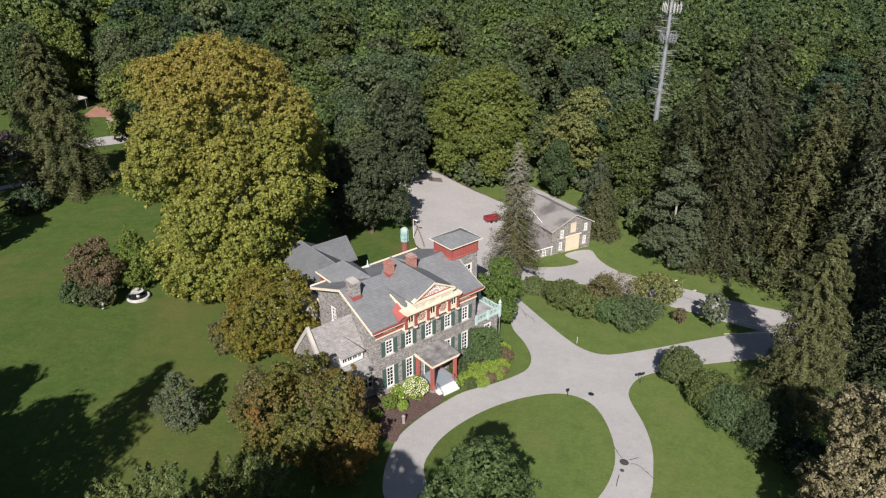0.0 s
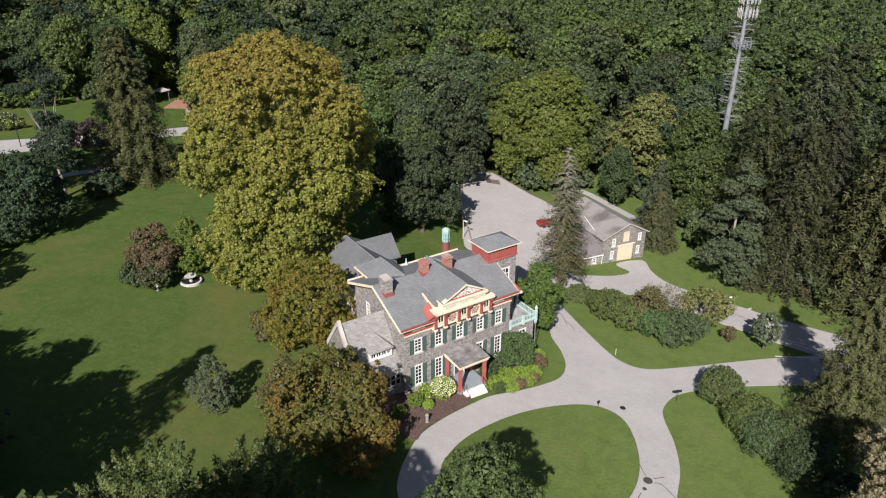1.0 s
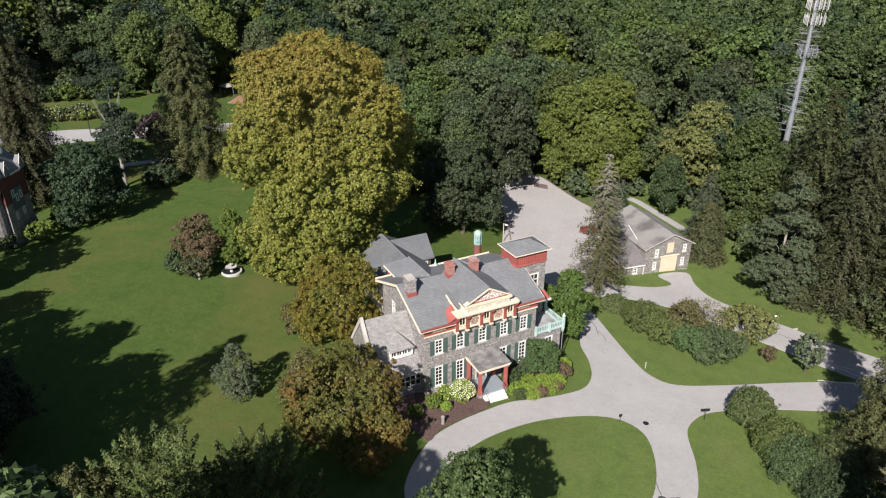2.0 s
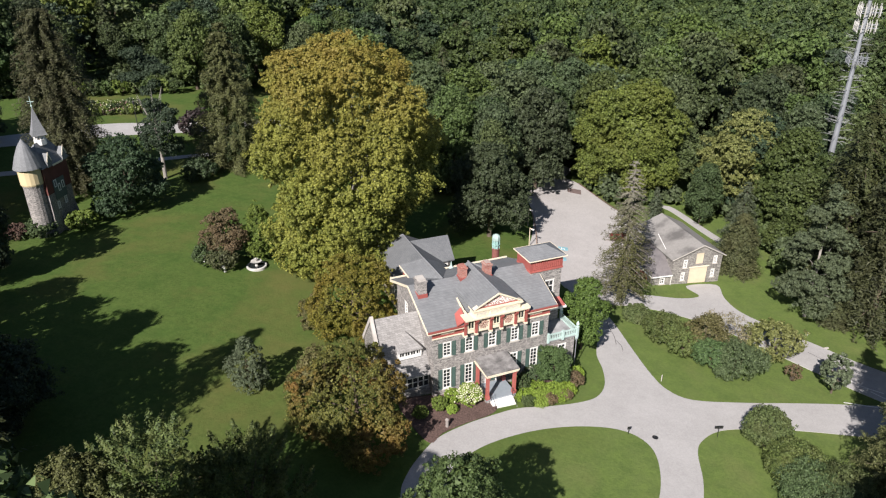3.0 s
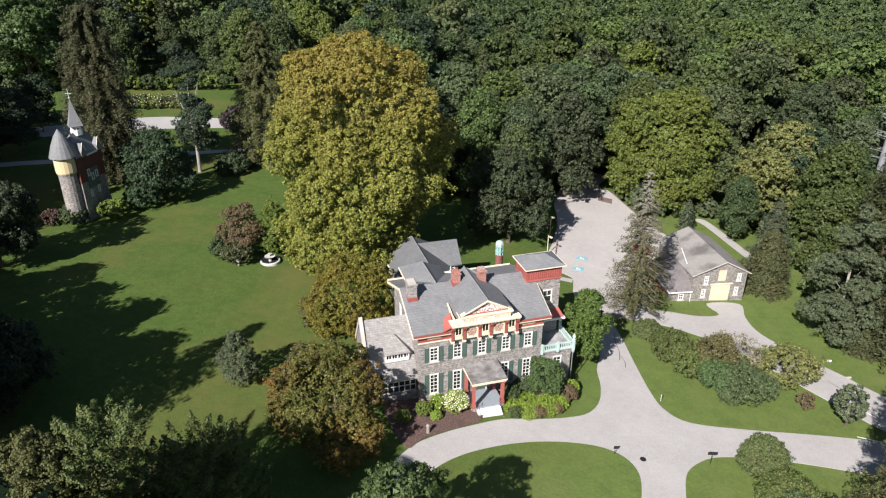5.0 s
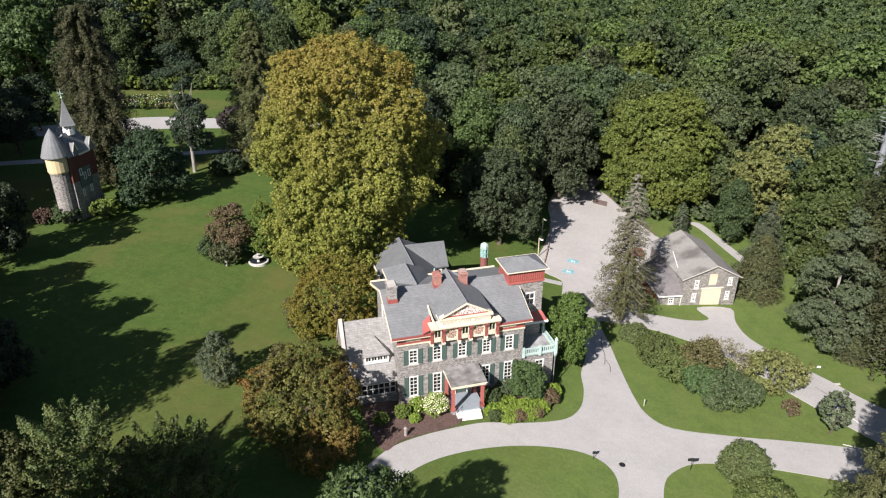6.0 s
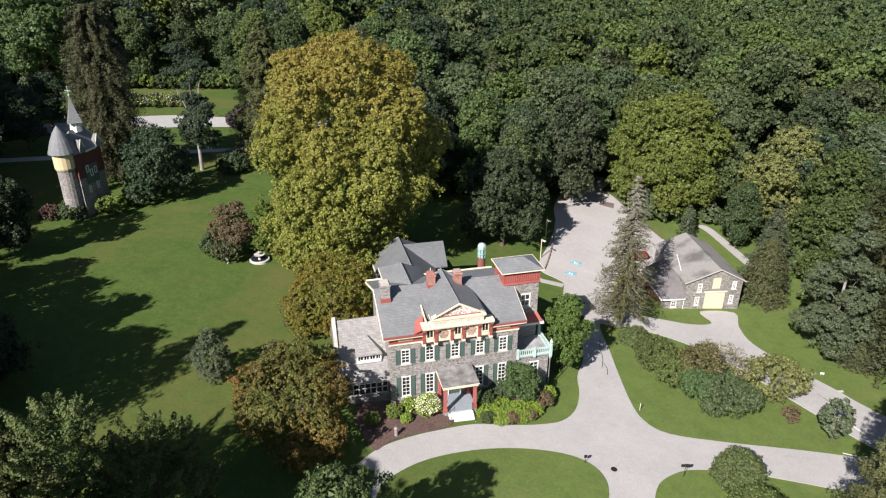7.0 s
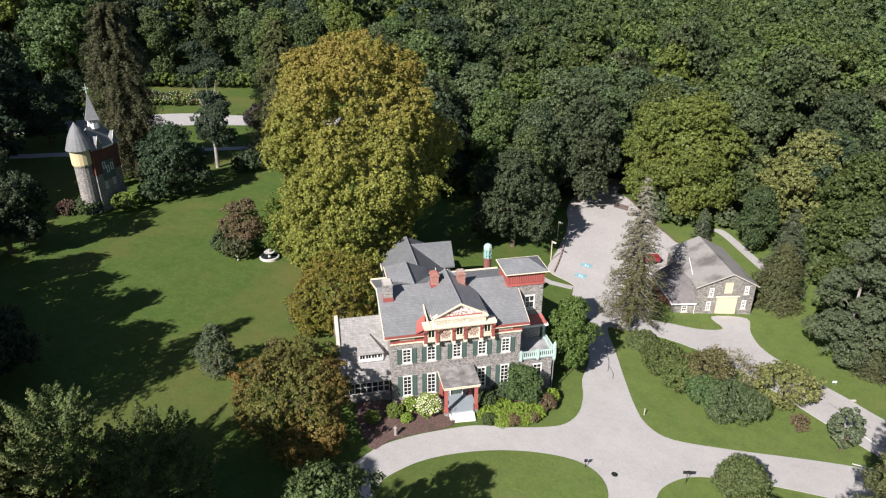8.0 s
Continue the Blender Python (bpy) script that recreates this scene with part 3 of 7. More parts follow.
def crown_points(rng, radius, height, base, lobes, clumps, leaves, lobe_r=0.3, low=-0.75, taper=0.0, uneven=0.14, masses=1):
    """Places and outward normals of leaves on clumps on lobes of an uneven crown that stands on base. A crown of several
    masses is a heap of smaller crowns, without the leaves that would lie deep inside."""
    half = height / 2
    if masses > 1:
        offs = [(np.zeros(3), 0.86)]
        a0 = rng.uniform(0, 6.28)
        for i in range(masses - 1):
            a = a0 + 2.4 * i + rng.uniform(-0.3, 0.3)
            zz = -0.62 + 1.2 * ((i * 0.618 + 0.2 * rng.random()) % 1.0)
            reach = 0.6 * math.sqrt(1 - zz * zz * 0.7) + 0.08 * rng.random()
            offs.append((np.array([math.cos(a) * reach, math.sin(a) * reach, zz * 0.75]), rng.uniform(0.38, 0.52)))
        allp, alln, allc, allr = [], [], [], []
        size = np.array([radius, radius, half])
        for i, (o, s) in enumerate(offs):
            share = max(6, int(lobes * s * s / sum(k * k for _, k in offs)))
            p, n, c, r = crown_points(rng, radius * s, height * s, 0.0, share, clumps, leaves, lobe_r / s * 0.85, low, 0.0, uneven)
            shift = o * size + np.array([0, 0, half - half * s + base])
            p, c = p + shift, c + shift
            keep = np.ones(len(p), bool)
            for j, (o2, s2) in enumerate(offs):
                if j != i:
                    q = (p - o2 * size - np.array([0, 0, half + base])) / (size * s2)
                    keep &= (q * q).sum(1) > 0.42
            allp.append(p[keep]), alln.append(n[keep]), allc.append(c), allr.append(r)
        pts = np.concatenate(allp)
        if taper:
            pts[:, :2] *= (1 - taper * np.clip((pts[:, 2:3] - base) / height, 0, 1))
        pts[:, 2] = np.maximum(pts[:, 2], 0.05 + 0.3 * rng.random(len(pts)))
        return pts, np.concatenate(alln), np.concatenate(allc), np.concatenate(allr)
    d = spread(rng, lobes, low)
    bulge = 1 + 0.10 * np.sin(3 * d[:, :1] + rng.uniform(0, 6)) * np.cos(2.5 * d[:, 1:2] + rng.uniform(0, 6)) + 0.07 * np.sin(6 * d[:, 2:3] + rng.uniform(0, 6))
    rad = rng.uniform(1 - lobe_r - uneven, 1 - lobe_r * 0.8, len(d))[:, None] * bulge
    lc = d * rad * np.array([radius, radius, half])
    if taper:
        lc[:, :2] *= (1 - taper * (lc[:, 2:3] / half + 1) / 2)
    lr = radius * lobe_r * rng.uniform(0.75, 1.15, len(d))
    k = len(d)
    cd = unit(rng, k * clumps) + np.repeat(d, clumps, 0) * 0.8 + np.array([0, 0, 0.25])
    cd /= np.linalg.norm(cd, axis=1)[:, None]
    cr = np.repeat(lr, clumps)
    cc = np.repeat(lc, clumps, 0) + cd * (cr * rng.uniform(0.55, 1.0, k * clumps))[:, None]
    m = k * clumps
    ld = unit(rng, m * leaves) + np.repeat(cd, leaves, 0) * 0.8 + np.array([0, 0, 0.25])
    ld /= np.linalg.norm(ld, axis=1)[:, None]
    rr = np.repeat(cr, leaves) * 0.36 * rng.uniform(0.4, 1.1, m * leaves)
    pts = np.repeat(cc, leaves, 0) + ld * rr[:, None]
    pts[:, 2] += base + half
    pts[:, 2] = np.maximum(pts[:, 2], 0.05 + 0.3 * rng.random(len(pts)))
    return pts, ld, lc + np.array([0, 0, base + half]), lr


def heap_points(rng, masses, lobe, clumps, leaf, flat=0.75, low=-0.85, gaps=0.1, dense=1.0):
    """Leaves on a crown that is a heap of rounded masses, each (x, y, z, radius, half height) in metres, set with leafy knobs of the
    size lobe, dark clefts between them. The third answer says which leaves belong to the sparse leafage within."""
    ms = np.array(masses, float)
    pts, nrm, inner, centres = [], [], [], []
    for i, (mx, my, mz, r, h) in enumerate(ms):
        area = 4 * math.pi * ((r ** 3.2 + 2 * (r * h) ** 1.6) / 3) ** (1 / 1.6)
        d = spread(rng, int(area / (lobe * lobe * 1.75) * (1 - low) / 1.85) + 6, low)
        wave = 0.95 + 0.17 * np.sin(4.3 * d[:, 0] + rng.uniform(0, 6)) * np.cos(3.7 * d[:, 1] + rng.uniform(0, 6)) + 0.08 * np.sin(7 * d[:, 2] + 5 * d[:, 0] + rng.uniform(0, 6))
        lr = lobe * rng.uniform(0.4, 1.35, len(d))
        size = np.array([r, r, h])
        lc = d * size * (wave * rng.uniform(0.78, 1.04, len(d)))[:, None] - d * lr[:, None] * 0.6 + ms[i, :3]
        keep = rng.random(len(d)) > gaps
        for j, (ox, oy, oz, r2, h2) in enumerate(ms):
            if j != i:
                q = (lc - ms[j, :3]) / np.array([r2, r2, h2])
                keep &= (q * q).sum(1) > 0.8
        d, lc, lr = d[keep], lc[keep], lr[keep]
        k = len(d)
        leaves = max(4, int(dense * 4.6 * (lobe * 0.85) ** 2 / (leaf * leaf * clumps)))
        cd = unit(rng, k * clumps) + np.repeat(d, clumps, 0) * 0.95 + np.array([0, 0, 0.45])
        cd /= np.linalg.norm(cd, axis=1)[:, None]
        cr = np.repeat(lr, clumps)
        along = np.repeat(unit(rng, k), clumps, 0)
        off = cd * (cr * rng.uniform(0.35, 1.05, k * clumps))[:, None] * np.array([1, 1, flat])
        cc = np.repeat(lc, clumps, 0) + off + along * ((off * along).sum(1) * 0.75)[:, None]
        cr = cr * rng.uniform(0.6, 1.25, k * clumps)
        ld = unit(rng, k * clumps * leaves) + np.repeat(cd, leaves, 0) * 0.9 + np.array([0, 0, 0.3])
        ld /= np.linalg.norm(ld, axis=1)[:, None]
        rr = np.repeat(cr, leaves) * 0.46 * rng.uniform(0.2, 1.4, k * clumps * leaves)
        pts.append(np.repeat(cc, leaves, 0) + ld * rr[:, None]), nrm.append(ld), inner.append(np.zeros(len(ld), bool)), centres.append(lc)
        fd = spread(rng, int(area / (0.3 if lobe < 1.4 else 0.6) * (1 - low) / 1.85) + 20, low)
        fp = fd * size * rng.uniform(0.55, 0.8, len(fd))[:, None] + ms[i, :3]
        keep = np.ones(len(fd), bool)
        for j, (ox, oy, oz, r2, h2) in enumerate(ms):
            if j != i:
                q = (fp - ms[j, :3]) / np.array([r2, r2, h2])
                keep &= (q * q).sum(1) > 0.45
        pts.append(fp[keep]), nrm.append(fd[keep]), inner.append(np.ones(int(keep.sum()), bool))
    pts = np.concatenate(pts)
    pts[:, 2] = np.maximum(pts[:, 2], 0.05 + 0.4 * rng.random(len(pts)))
    return pts, np.concatenate(nrm), np.concatenate(inner), np.concatenate(centres)


def heap_tree(name, label, x, y, masses, material, seed, lobe, clumps, leaf, trunk_r, bark=None, cat="tree", group="", turn=0.0, count=10, flat=0.75, low=-0.85, gaps=0.1, dense=1.0):
    """A broad tree whose crown is the given heap of masses about its foot."""
    rng = np.random.default_rng(seed)
    t = thing(name, pose(x, y, gz(x, y) - 0.05, 0, 0, turn), label, cat, group)
    pts, nrm, inner, lc = heap_points(rng, masses, lobe, clumps, leaf, flat, low, gaps, dense)
    blades_object("crown", leaf_mesh(pts, nrm, np.where(inner, min(lobe * 0.28, max(0.17, leaf * 1.3)), leaf), rng), material, t)
    top = max(m[2] + m[4] for m in masses)
    part("trunk", limbs(rng, lc * np.array([0.75, 0.75, 0.85]), trunk_r, 0.3 * top, top * 0.85, count=count), bark or BARK, t)
    return t


def shoot_tree(name, label, x, y, masses, material, seed, reach, leaf, trunk_r, group=""):
    """A tree whose crown is a heap of masses set all over with upright leafy shoots, each a ragged spire of drooping leaves."""
    rng = np.random.default_rng(seed)
    t = thing(name, pose(x, y, gz(x, y) - 0.05), label, "tree", group)
    ms = np.array(masses, float)
    pts, nrm, feet = [], [], []
    for i, (mx, my, mz, r, h) in enumerate(ms):
        d = spread(rng, int(2.0 * (r * r + r * h) * 2 / reach) + 8, -0.7)
        p = d * np.array([r, r, h]) * rng.uniform(0.72, 0.98, len(d))[:, None] + ms[i, :3]
        keep = rng.random(len(d)) > 0.12
        for j in range(len(ms)):
            if j != i:
                q = (p - ms[j, :3]) / np.array([ms[j, 3], ms[j, 3], ms[j, 4]])
                keep &= (q * q).sum(1) > 0.6
        for foot, way in zip(p[keep], d[keep]):
            ln = reach * rng.uniform(0.55, 1.15)
            ax = np.array([way[0] * 0.8, way[1] * 0.8, max(0.3, 0.6 + 0.5 * way[2])])
            ax /= np.linalg.norm(ax)
            k = int(250 * ln / 2)
            f = rng.uniform(0, 1, k)
            a = rng.uniform(0, 6.28, k)
            w = ln * 0.44 * (1 - f) ** 0.6 * rng.uniform(0.45, 1.1, k) * (0.75 + 0.25 * np.sin(f * 19 + rng.uniform(0, 6)))
            side = np.stack([np.cos(a), np.sin(a), np.full(k, -0.25)], 1)
            pts.append(foot + ax * (f * ln)[:, None] + side * w[:, None])
            nrm.append(side * 0.9 + np.array([0, 0, 0.8]))
            feet.append(foot)
        fd = spread(rng, int(4 * math.pi * r * h / 0.2), -0.8)
        pts.append(fd * np.array([r, r, h]) * rng.uniform(0.5, 0.72, len(fd))[:, None] + ms[i, :3])
        nrm.append(fd)
    pts = np.concatenate(pts)
    pts[:, 2] = np.maximum(pts[:, 2], 0.3)
    blades_object("crown", leaf_mesh(pts, np.concatenate(nrm), leaf, rng, 1.15, 0.6), material, t)
    top = max(m[2] + m[4] for m in masses)
    part("trunk", limbs(rng, np.array(feet) * np.array([0.9, 0.9, 0.95]), trunk_r, 0.3 * top, top * 0.85, count=16), BARK, t)
    return t


def knoll(rng, height, radius, base, parts=6):
    """Masses for a rounded but irregular crown between base and height."""
    half = (height - base) / 2
    out = [(0, 0, base + half * 1.0, radius * 0.62, half * 0.84), (radius * rng.uniform(-0.2, 0.2), radius * rng.uniform(-0.2, 0.2), height - radius * 0.36, radius * 0.46, radius * 0.36)]
    a = rng.uniform(0, 6.28)
    for i in range(parts):
        a += 2.4 + rng.uniform(-0.4, 0.4)
        f = (i + rng.uniform(0.2, 0.8)) / parts
        r = radius * rng.uniform(0.34, 0.54)
        z = base + half * (0.35 + 1.2 * f)
        reach = (radius - r) * math.sqrt(max(0.15, 1 - (f * 1.05 - 0.35) ** 2)) * rng.uniform(0.85, 1.1)
        out.append((math.cos(a) * reach, math.sin(a) * reach, z, r, min(r * rng.uniform(0.8, 1.1), half * 0.6, z - base * 0.6)))
    return out


def limbs(rng, lobe_centres, trunk_r, fork, height, lean=0.0, count=9):
    bm = bmesh.new()
    top = (lean * height, 0, height * 0.8)
    mid = (lean * fork * 0.5, 0.05 * height * 0.2, fork)
    tube(bm, [(0, 0, -0.4), (0, 0, 0.35), mid, ((mid[0] + top[0]) / 2, 0.2, (fork + height * 0.8) / 2), top], [trunk_r * 1.35, trunk_r * 1.05, trunk_r * 0.85, trunk_r * 0.5, trunk_r * 0.12], 9)
    order = rng.permutation(len(lobe_centres))[:count]
    for i in order:
        c = lobe_centres[i]
        s = rng.uniform(0.55, 1.0)
        start = Vector((mid[0] * s, 0, fork * s + max(0, c[2] - fork) * 0.25))
        bend = start.lerp(Vector(c), 0.5) + Vector((0, 0, rng.uniform(-0.02, 0.08) * height))
        tube(bm, [start, bend, Vector(c)], [trunk_r * 0.45, trunk_r * 0.26, trunk_r * 0.06], 6)
    return bm


def broadleaf(name, label, x, y, height, radius, material, seed, lobes=34, clumps=14, leaves=20, leaf=0.28, base=None, trunk_r=None, bark=None, at=None, lobe_r=0.32, low=-0.75, taper=0.0, cat="tree", group="", masses=1):
    rng = np.random.default_rng(seed)
    base = height * 0.16 if base is None else base
    t = thing(name, at if at is not None else pose(x, y, gz(x, y) - 0.05), label, cat, group)
    pts, nrm, lc, lr = crown_points(rng, radius, height - base, base, lobes, clumps, leaves, lobe_r, low, taper, 0.14, masses)
    blades_object("crown", leaf_mesh(pts, nrm, leaf, rng), material, t)
    part("trunk", limbs(rng, lc, trunk_r or height * 0.022, max(0.35 * height, base), height * 0.9), bark or BARK, t)
    return t


def shrub(name, label, x, y, height, radius, material, seed, lobes=16, clumps=10, leaves=16, leaf=0.13, at=None, group="", squash=1.0, masses=1):
    rng = np.random.default_rng(seed)
    t = thing(name, at if at is not None else pose(x, y, gz(x, y) - 0.05), label, "shrub", group)
    pts, nrm, lc, lr = crown_points(rng, radius, height, 0.0, lobes, clumps, leaves, 0.36, -0.45, 0.0, 0.08, masses)
    pts[:, 1] *= squash
    blades_object("foliage", leaf_mesh(pts, nrm, leaf, rng), material, t)
    bm = bmesh.new()
    for c in lc[:9]:
        tube(bm, [(c[0] * 0.08, c[1] * 0.08, -0.15), (c[0] * 0.5, c[1] * 0.5 * squash, c[2] * 0.6), (c[0], c[1] * squash, c[2])], [0.05, 0.035, 0.01], 5)
    part("stem", bm, BARK, t)
    return t


def conifer_points(rng, height, radius, whorls, arms, sprays, start=0.06, droop=0.35, sparse=0.0, power=0.85, ragged=0.25):
    pts, nrm, arm_lines = [], [], []
    for i in range(whorls):
        f = start + (1 - start) * (i + rng.uniform(-0.3, 0.3)) / whorls
        f = min(max(f, start), 0.985)
        reach = radius * (1 - (f - start) / (1 - start)) ** power + 0.12
        k = max(4, int(arms * (0.45 + 0.55 * (1 - f))))
        a0 = rng.uniform(0, 6.28)
        for j in range(k):
            if rng.random() < sparse:
                continue
            a = a0 + 2 * math.pi * j / k + rng.uniform(-0.35, 0.35)
            ln = reach * rng.uniform(1 - ragged * 1.6, 1 + ragged * 0.6)
            t = rng.uniform(0.12, 1.0, sprays) ** 0.75
            side = rng.normal(0, 0.13, sprays) * ln * (1.15 - t)
            z = f * height + ln * 0.12 * t - droop * ln * t * t + rng.normal(0, 0.05, sprays) * ln - np.abs(rng.normal(0, 0.06, sprays)) * ln
            px = math.cos(a) * ln * t - math.sin(a) * side
            py = math.sin(a) * ln * t + math.cos(a) * side
            pts.append(np.stack([px, py, z], 1))
            n = np.stack([math.cos(a) * np.full(sprays, 0.45), math.sin(a) * np.full(sprays, 0.45), np.full(sprays, 0.85)], 1)
            nrm.append(n)
            arm_lines.append((a, ln, f * height))
    return np.concatenate(pts), np.concatenate(nrm), arm_lines


def conifer(name, label, x, y, height, radius, material, seed, whorls=26, arms=11, sprays=12, leaf=0.3, start=0.06, droop=0.35, sparse=0.0, power=0.85, at=None, bark=None, group="", bare=0.0, bare_arms=0, ragged=0.25):
    rng = np.random.default_rng(seed)
    t = thing(name, at if at is not None else pose(x, y, gz(x, y) - 0.05), label, "tree", group)
    pts, nrm, arm_lines = conifer_points(rng, height, radius, whorls, arms, int(sprays * 2.8), start, droop, sparse, power, ragged)
    if bare:
        keep = (pts[:, 2] < height * (1 - bare)) | (rng.random(len(pts)) < 0.22)
        pts, nrm = pts[keep], nrm[keep]
    blades_object("crown", leaf_mesh(pts, nrm, leaf * 0.72, rng, 1.6, 0.5), material, t)
    bm = bmesh.new()
    r = max(0.12, height * 0.014)
    tube(bm, [(0, 0, -0.4), (0, 0, height * 0.3), (0, 0, height * 0.97)], [r * 1.3, r, r * 0.12], 8)
    for a, ln, z in arm_lines[:: max(1, len(arm_lines) // max(bare_arms, 14))]:
        e = Vector((math.cos(a) * ln * 0.9, math.sin(a) * ln * 0.9, z - 0.2 * ln))
        tube(bm, [(0, 0, z), Vector((0, 0, z)).lerp(e, 0.5) + Vector((0, 0, 0.05 * ln)), e], [r * 0.28, r * 0.2, r * 0.04], 5)
    part("trunk", bm, bark or BARK, t)
    return t


# ---- the house ----
HU, HV, HA = -6.55, 56.5, 40.0
house = thing("house", pose(HU, HV, 1.2, 0, 0, HA), "grey rubble stone mansion with slate roofs and red and cream trim", "house")
I4 = Matrix.Identity(4)
_win = {}


def window(parent, m, width, height, cols, rows, shutters=False, sill=True, frame_mat=None, label="white sash window with dark panes", t=0.10):
    """A sash window whose opening's lower middle stands at m (x along the wall, y inwards, z up)."""
    key = (round(width, 2), round(height, 2), t, cols, rows, shutters, sill, (frame_mat or WHITE).name)
    fm = frame_mat or WHITE
    if key in _win:
        src = _win[key]
        w = again(src, parent, m)
        for c in src.children:
            again(c, w, c.matrix_basis.copy())
        return w
    bm = bmesh.new()
    a = width / 2
    box(bm, -a, -a + t, -0.04, 0.12, 0, height), box(bm, a - t, a, -0.04, 0.12, 0, height)
    box(bm, -a + t, a - t, -0.04, 0.12, 0, t), box(bm, -a + t, a - t, -0.04, 0.12, height - t, height)
    w = part("window", bm, fm, parent, label, m)
    bm = bmesh.new()
    box(bm, -a + t, a - t, 0.075, 0.085, t, height - t)
    part("pane", bm, GLASS, w, "dark window glass")
    iw, ih = width - 2 * t, height - 2 * t
    bm = bmesh.new()
    for c in range(1, cols):
        x = -iw / 2 + iw * c / cols
        box(bm, x - 0.022, x + 0.022, 0.02, 0.07, t, height - t)
    for r in range(1, rows):
        z = t + ih * r / rows
        k = 0.045 if r * 2 == rows else 0.022
        box(bm, -iw / 2, iw / 2, 0.024, 0.066, z - k, z + k)
    part("sash", bm, fm, w)
    if sill:
        bm = bmesh.new()
        box(bm, -a - 0.12, a + 0.12, -0.16, 0.05, -0.14, -0.005)
        part("sill", bm, CEMENT if fm is WHITE else fm, w)
        bm = bmesh.new()
        box(bm, -a - 0.03, a + 0.03, -0.06, 0.02, height + 0.005, height + 0.07)
        part("lintel", bm, fm, w)
    if shutters:
        for s in (-1, 1):
            bm = bmesh.new()
            x0 = s * (a + 0.27)
            sw = 0.23
            box(bm, x0 - sw, x0 - sw + 0.05, -0.06, -0.01, -0.05, height + 0.05), box(bm, x0 + sw - 0.05, x0 + sw, -0.06, -0.01, -0.05, height + 0.05)
            n = max(6, int(height / 0.14))
            for i in range(n):
                z = -0.05 + (height + 0.1) * (i + 0.5) / n
                rot = Matrix.Translation((x0, -0.035, z)) @ Matrix.Rotation(radians(-28), 4, "X")
                box(bm, -sw + 0.05, sw - 0.05, -0.008, 0.008, -0.07, 0.07, rot)
            part("shutter", bm, SHUTTER, w, "dark green louvred shutter")
    _win[key] = w
    return w


# main block: front and gable walls with their openings
BW, BD, WH = 13.2, 10.8, 8.35
bays = [1.55, 4.0, 6.6, 9.2, 11.65]
LOW, LOW_H, UP, UP_H, WW = 1.1, 2.4, 5.05, 1.65, 0.92
front_holes = [(u - WW / 2, u + WW / 2, UP, UP + UP_H) for u in bays] + [(u - WW / 2, u + WW / 2, LOW, LOW + LOW_H) for u in bays if u != 6.6] + [(5.9, 7.3, 0.5, 3.1)]
bm = bmesh.new()
wall_holes(bm, 0, BW, -1.2, WH, 0.45, front_holes, I4)
part("front_wall", bm, STONE, house, "grey rubble stone front wall")
for u in bays:
    window(house, pose(u, 0.02, UP), WW, UP_H, 2, 4, True)
    if u != 6.6:
        window(house, pose(u, 0.02, LOW), WW, LOW_H, 2, 5, True)
LEFT = pose(0, BD, 0, 0, 0, -90)        # x runs from the back to the front
RIGHT = pose(BW, 0, 0, 0, 0, 90)        # x runs from the front to the back
BACK = pose(BW, BD, 0, 0, 0, 180)
gable = [(0.45, WH), (BD - 0.45, WH), (BD - 0.2, 8.2), (BD - 5.2, 10.85), (0.1, 8.75)]
left_open = [(2.6, 3.5, 5.7, 7.5)]
bm = bmesh.new()
wall_holes(bm, 0, BD - 0.45, -1.2, WH, 0.45, left_open, LEFT)
part("side_wall", bm, STONE, house, "grey rubble stone side wall")
bm = bmesh.new()
prism(bm, [(0.0, WH), (BD, WH), (5.6, 10.85), (0.2, 8.6)], 0.0, 0.45, LEFT)
part("gable_wall", bm, STONE, house, "grey rubble stone gable wall")
for a0, a1, z0, z1 in left_open:
    window(house, LEFT @ pose((a0 + a1) / 2, 0.02, z0), a1 - a0, z1 - z0, 2, 4)
bm = bmesh.new()
wall_holes(bm, 0.45, BD, -1.2, WH, 0.45, [], RIGHT)
part("side_wall", bm, STONE, house, "grey rubble stone side wall")
bm = bmesh.new()
prism(bm, [(0.0, WH), (BD, WH), (BD - 0.2, 8.6), (5.2, 10.85)], 0.0, 0.45, RIGHT)
part("gable_wall", bm, STONE, house, "grey rubble stone gable wall")
bm = bmesh.new()
wall_holes(bm, 0.45, BW - 0.45, -1.2, WH, 0.45, [], BACK)
part("back_wall", bm, STONE, house)
# near-black sheets behind the openings, the shade of unlit rooms put into their colour
bm = bmesh.new()
box(bm, 0.5, BW - 0.5, 0.9, 1.0, -1.0, WH - 0.1)
box(bm, 0.5, BW - 0.5, 0.47, 0.9, 3.6, 3.75)
box(bm, 0.5, 0.6, 1.0, BD - 0.5, -1.0, WH - 0.1)
part("inner_partition", bm, UNLIT_ROOM, house, "near-black sheets standing in for unlit rooms behind the windows")

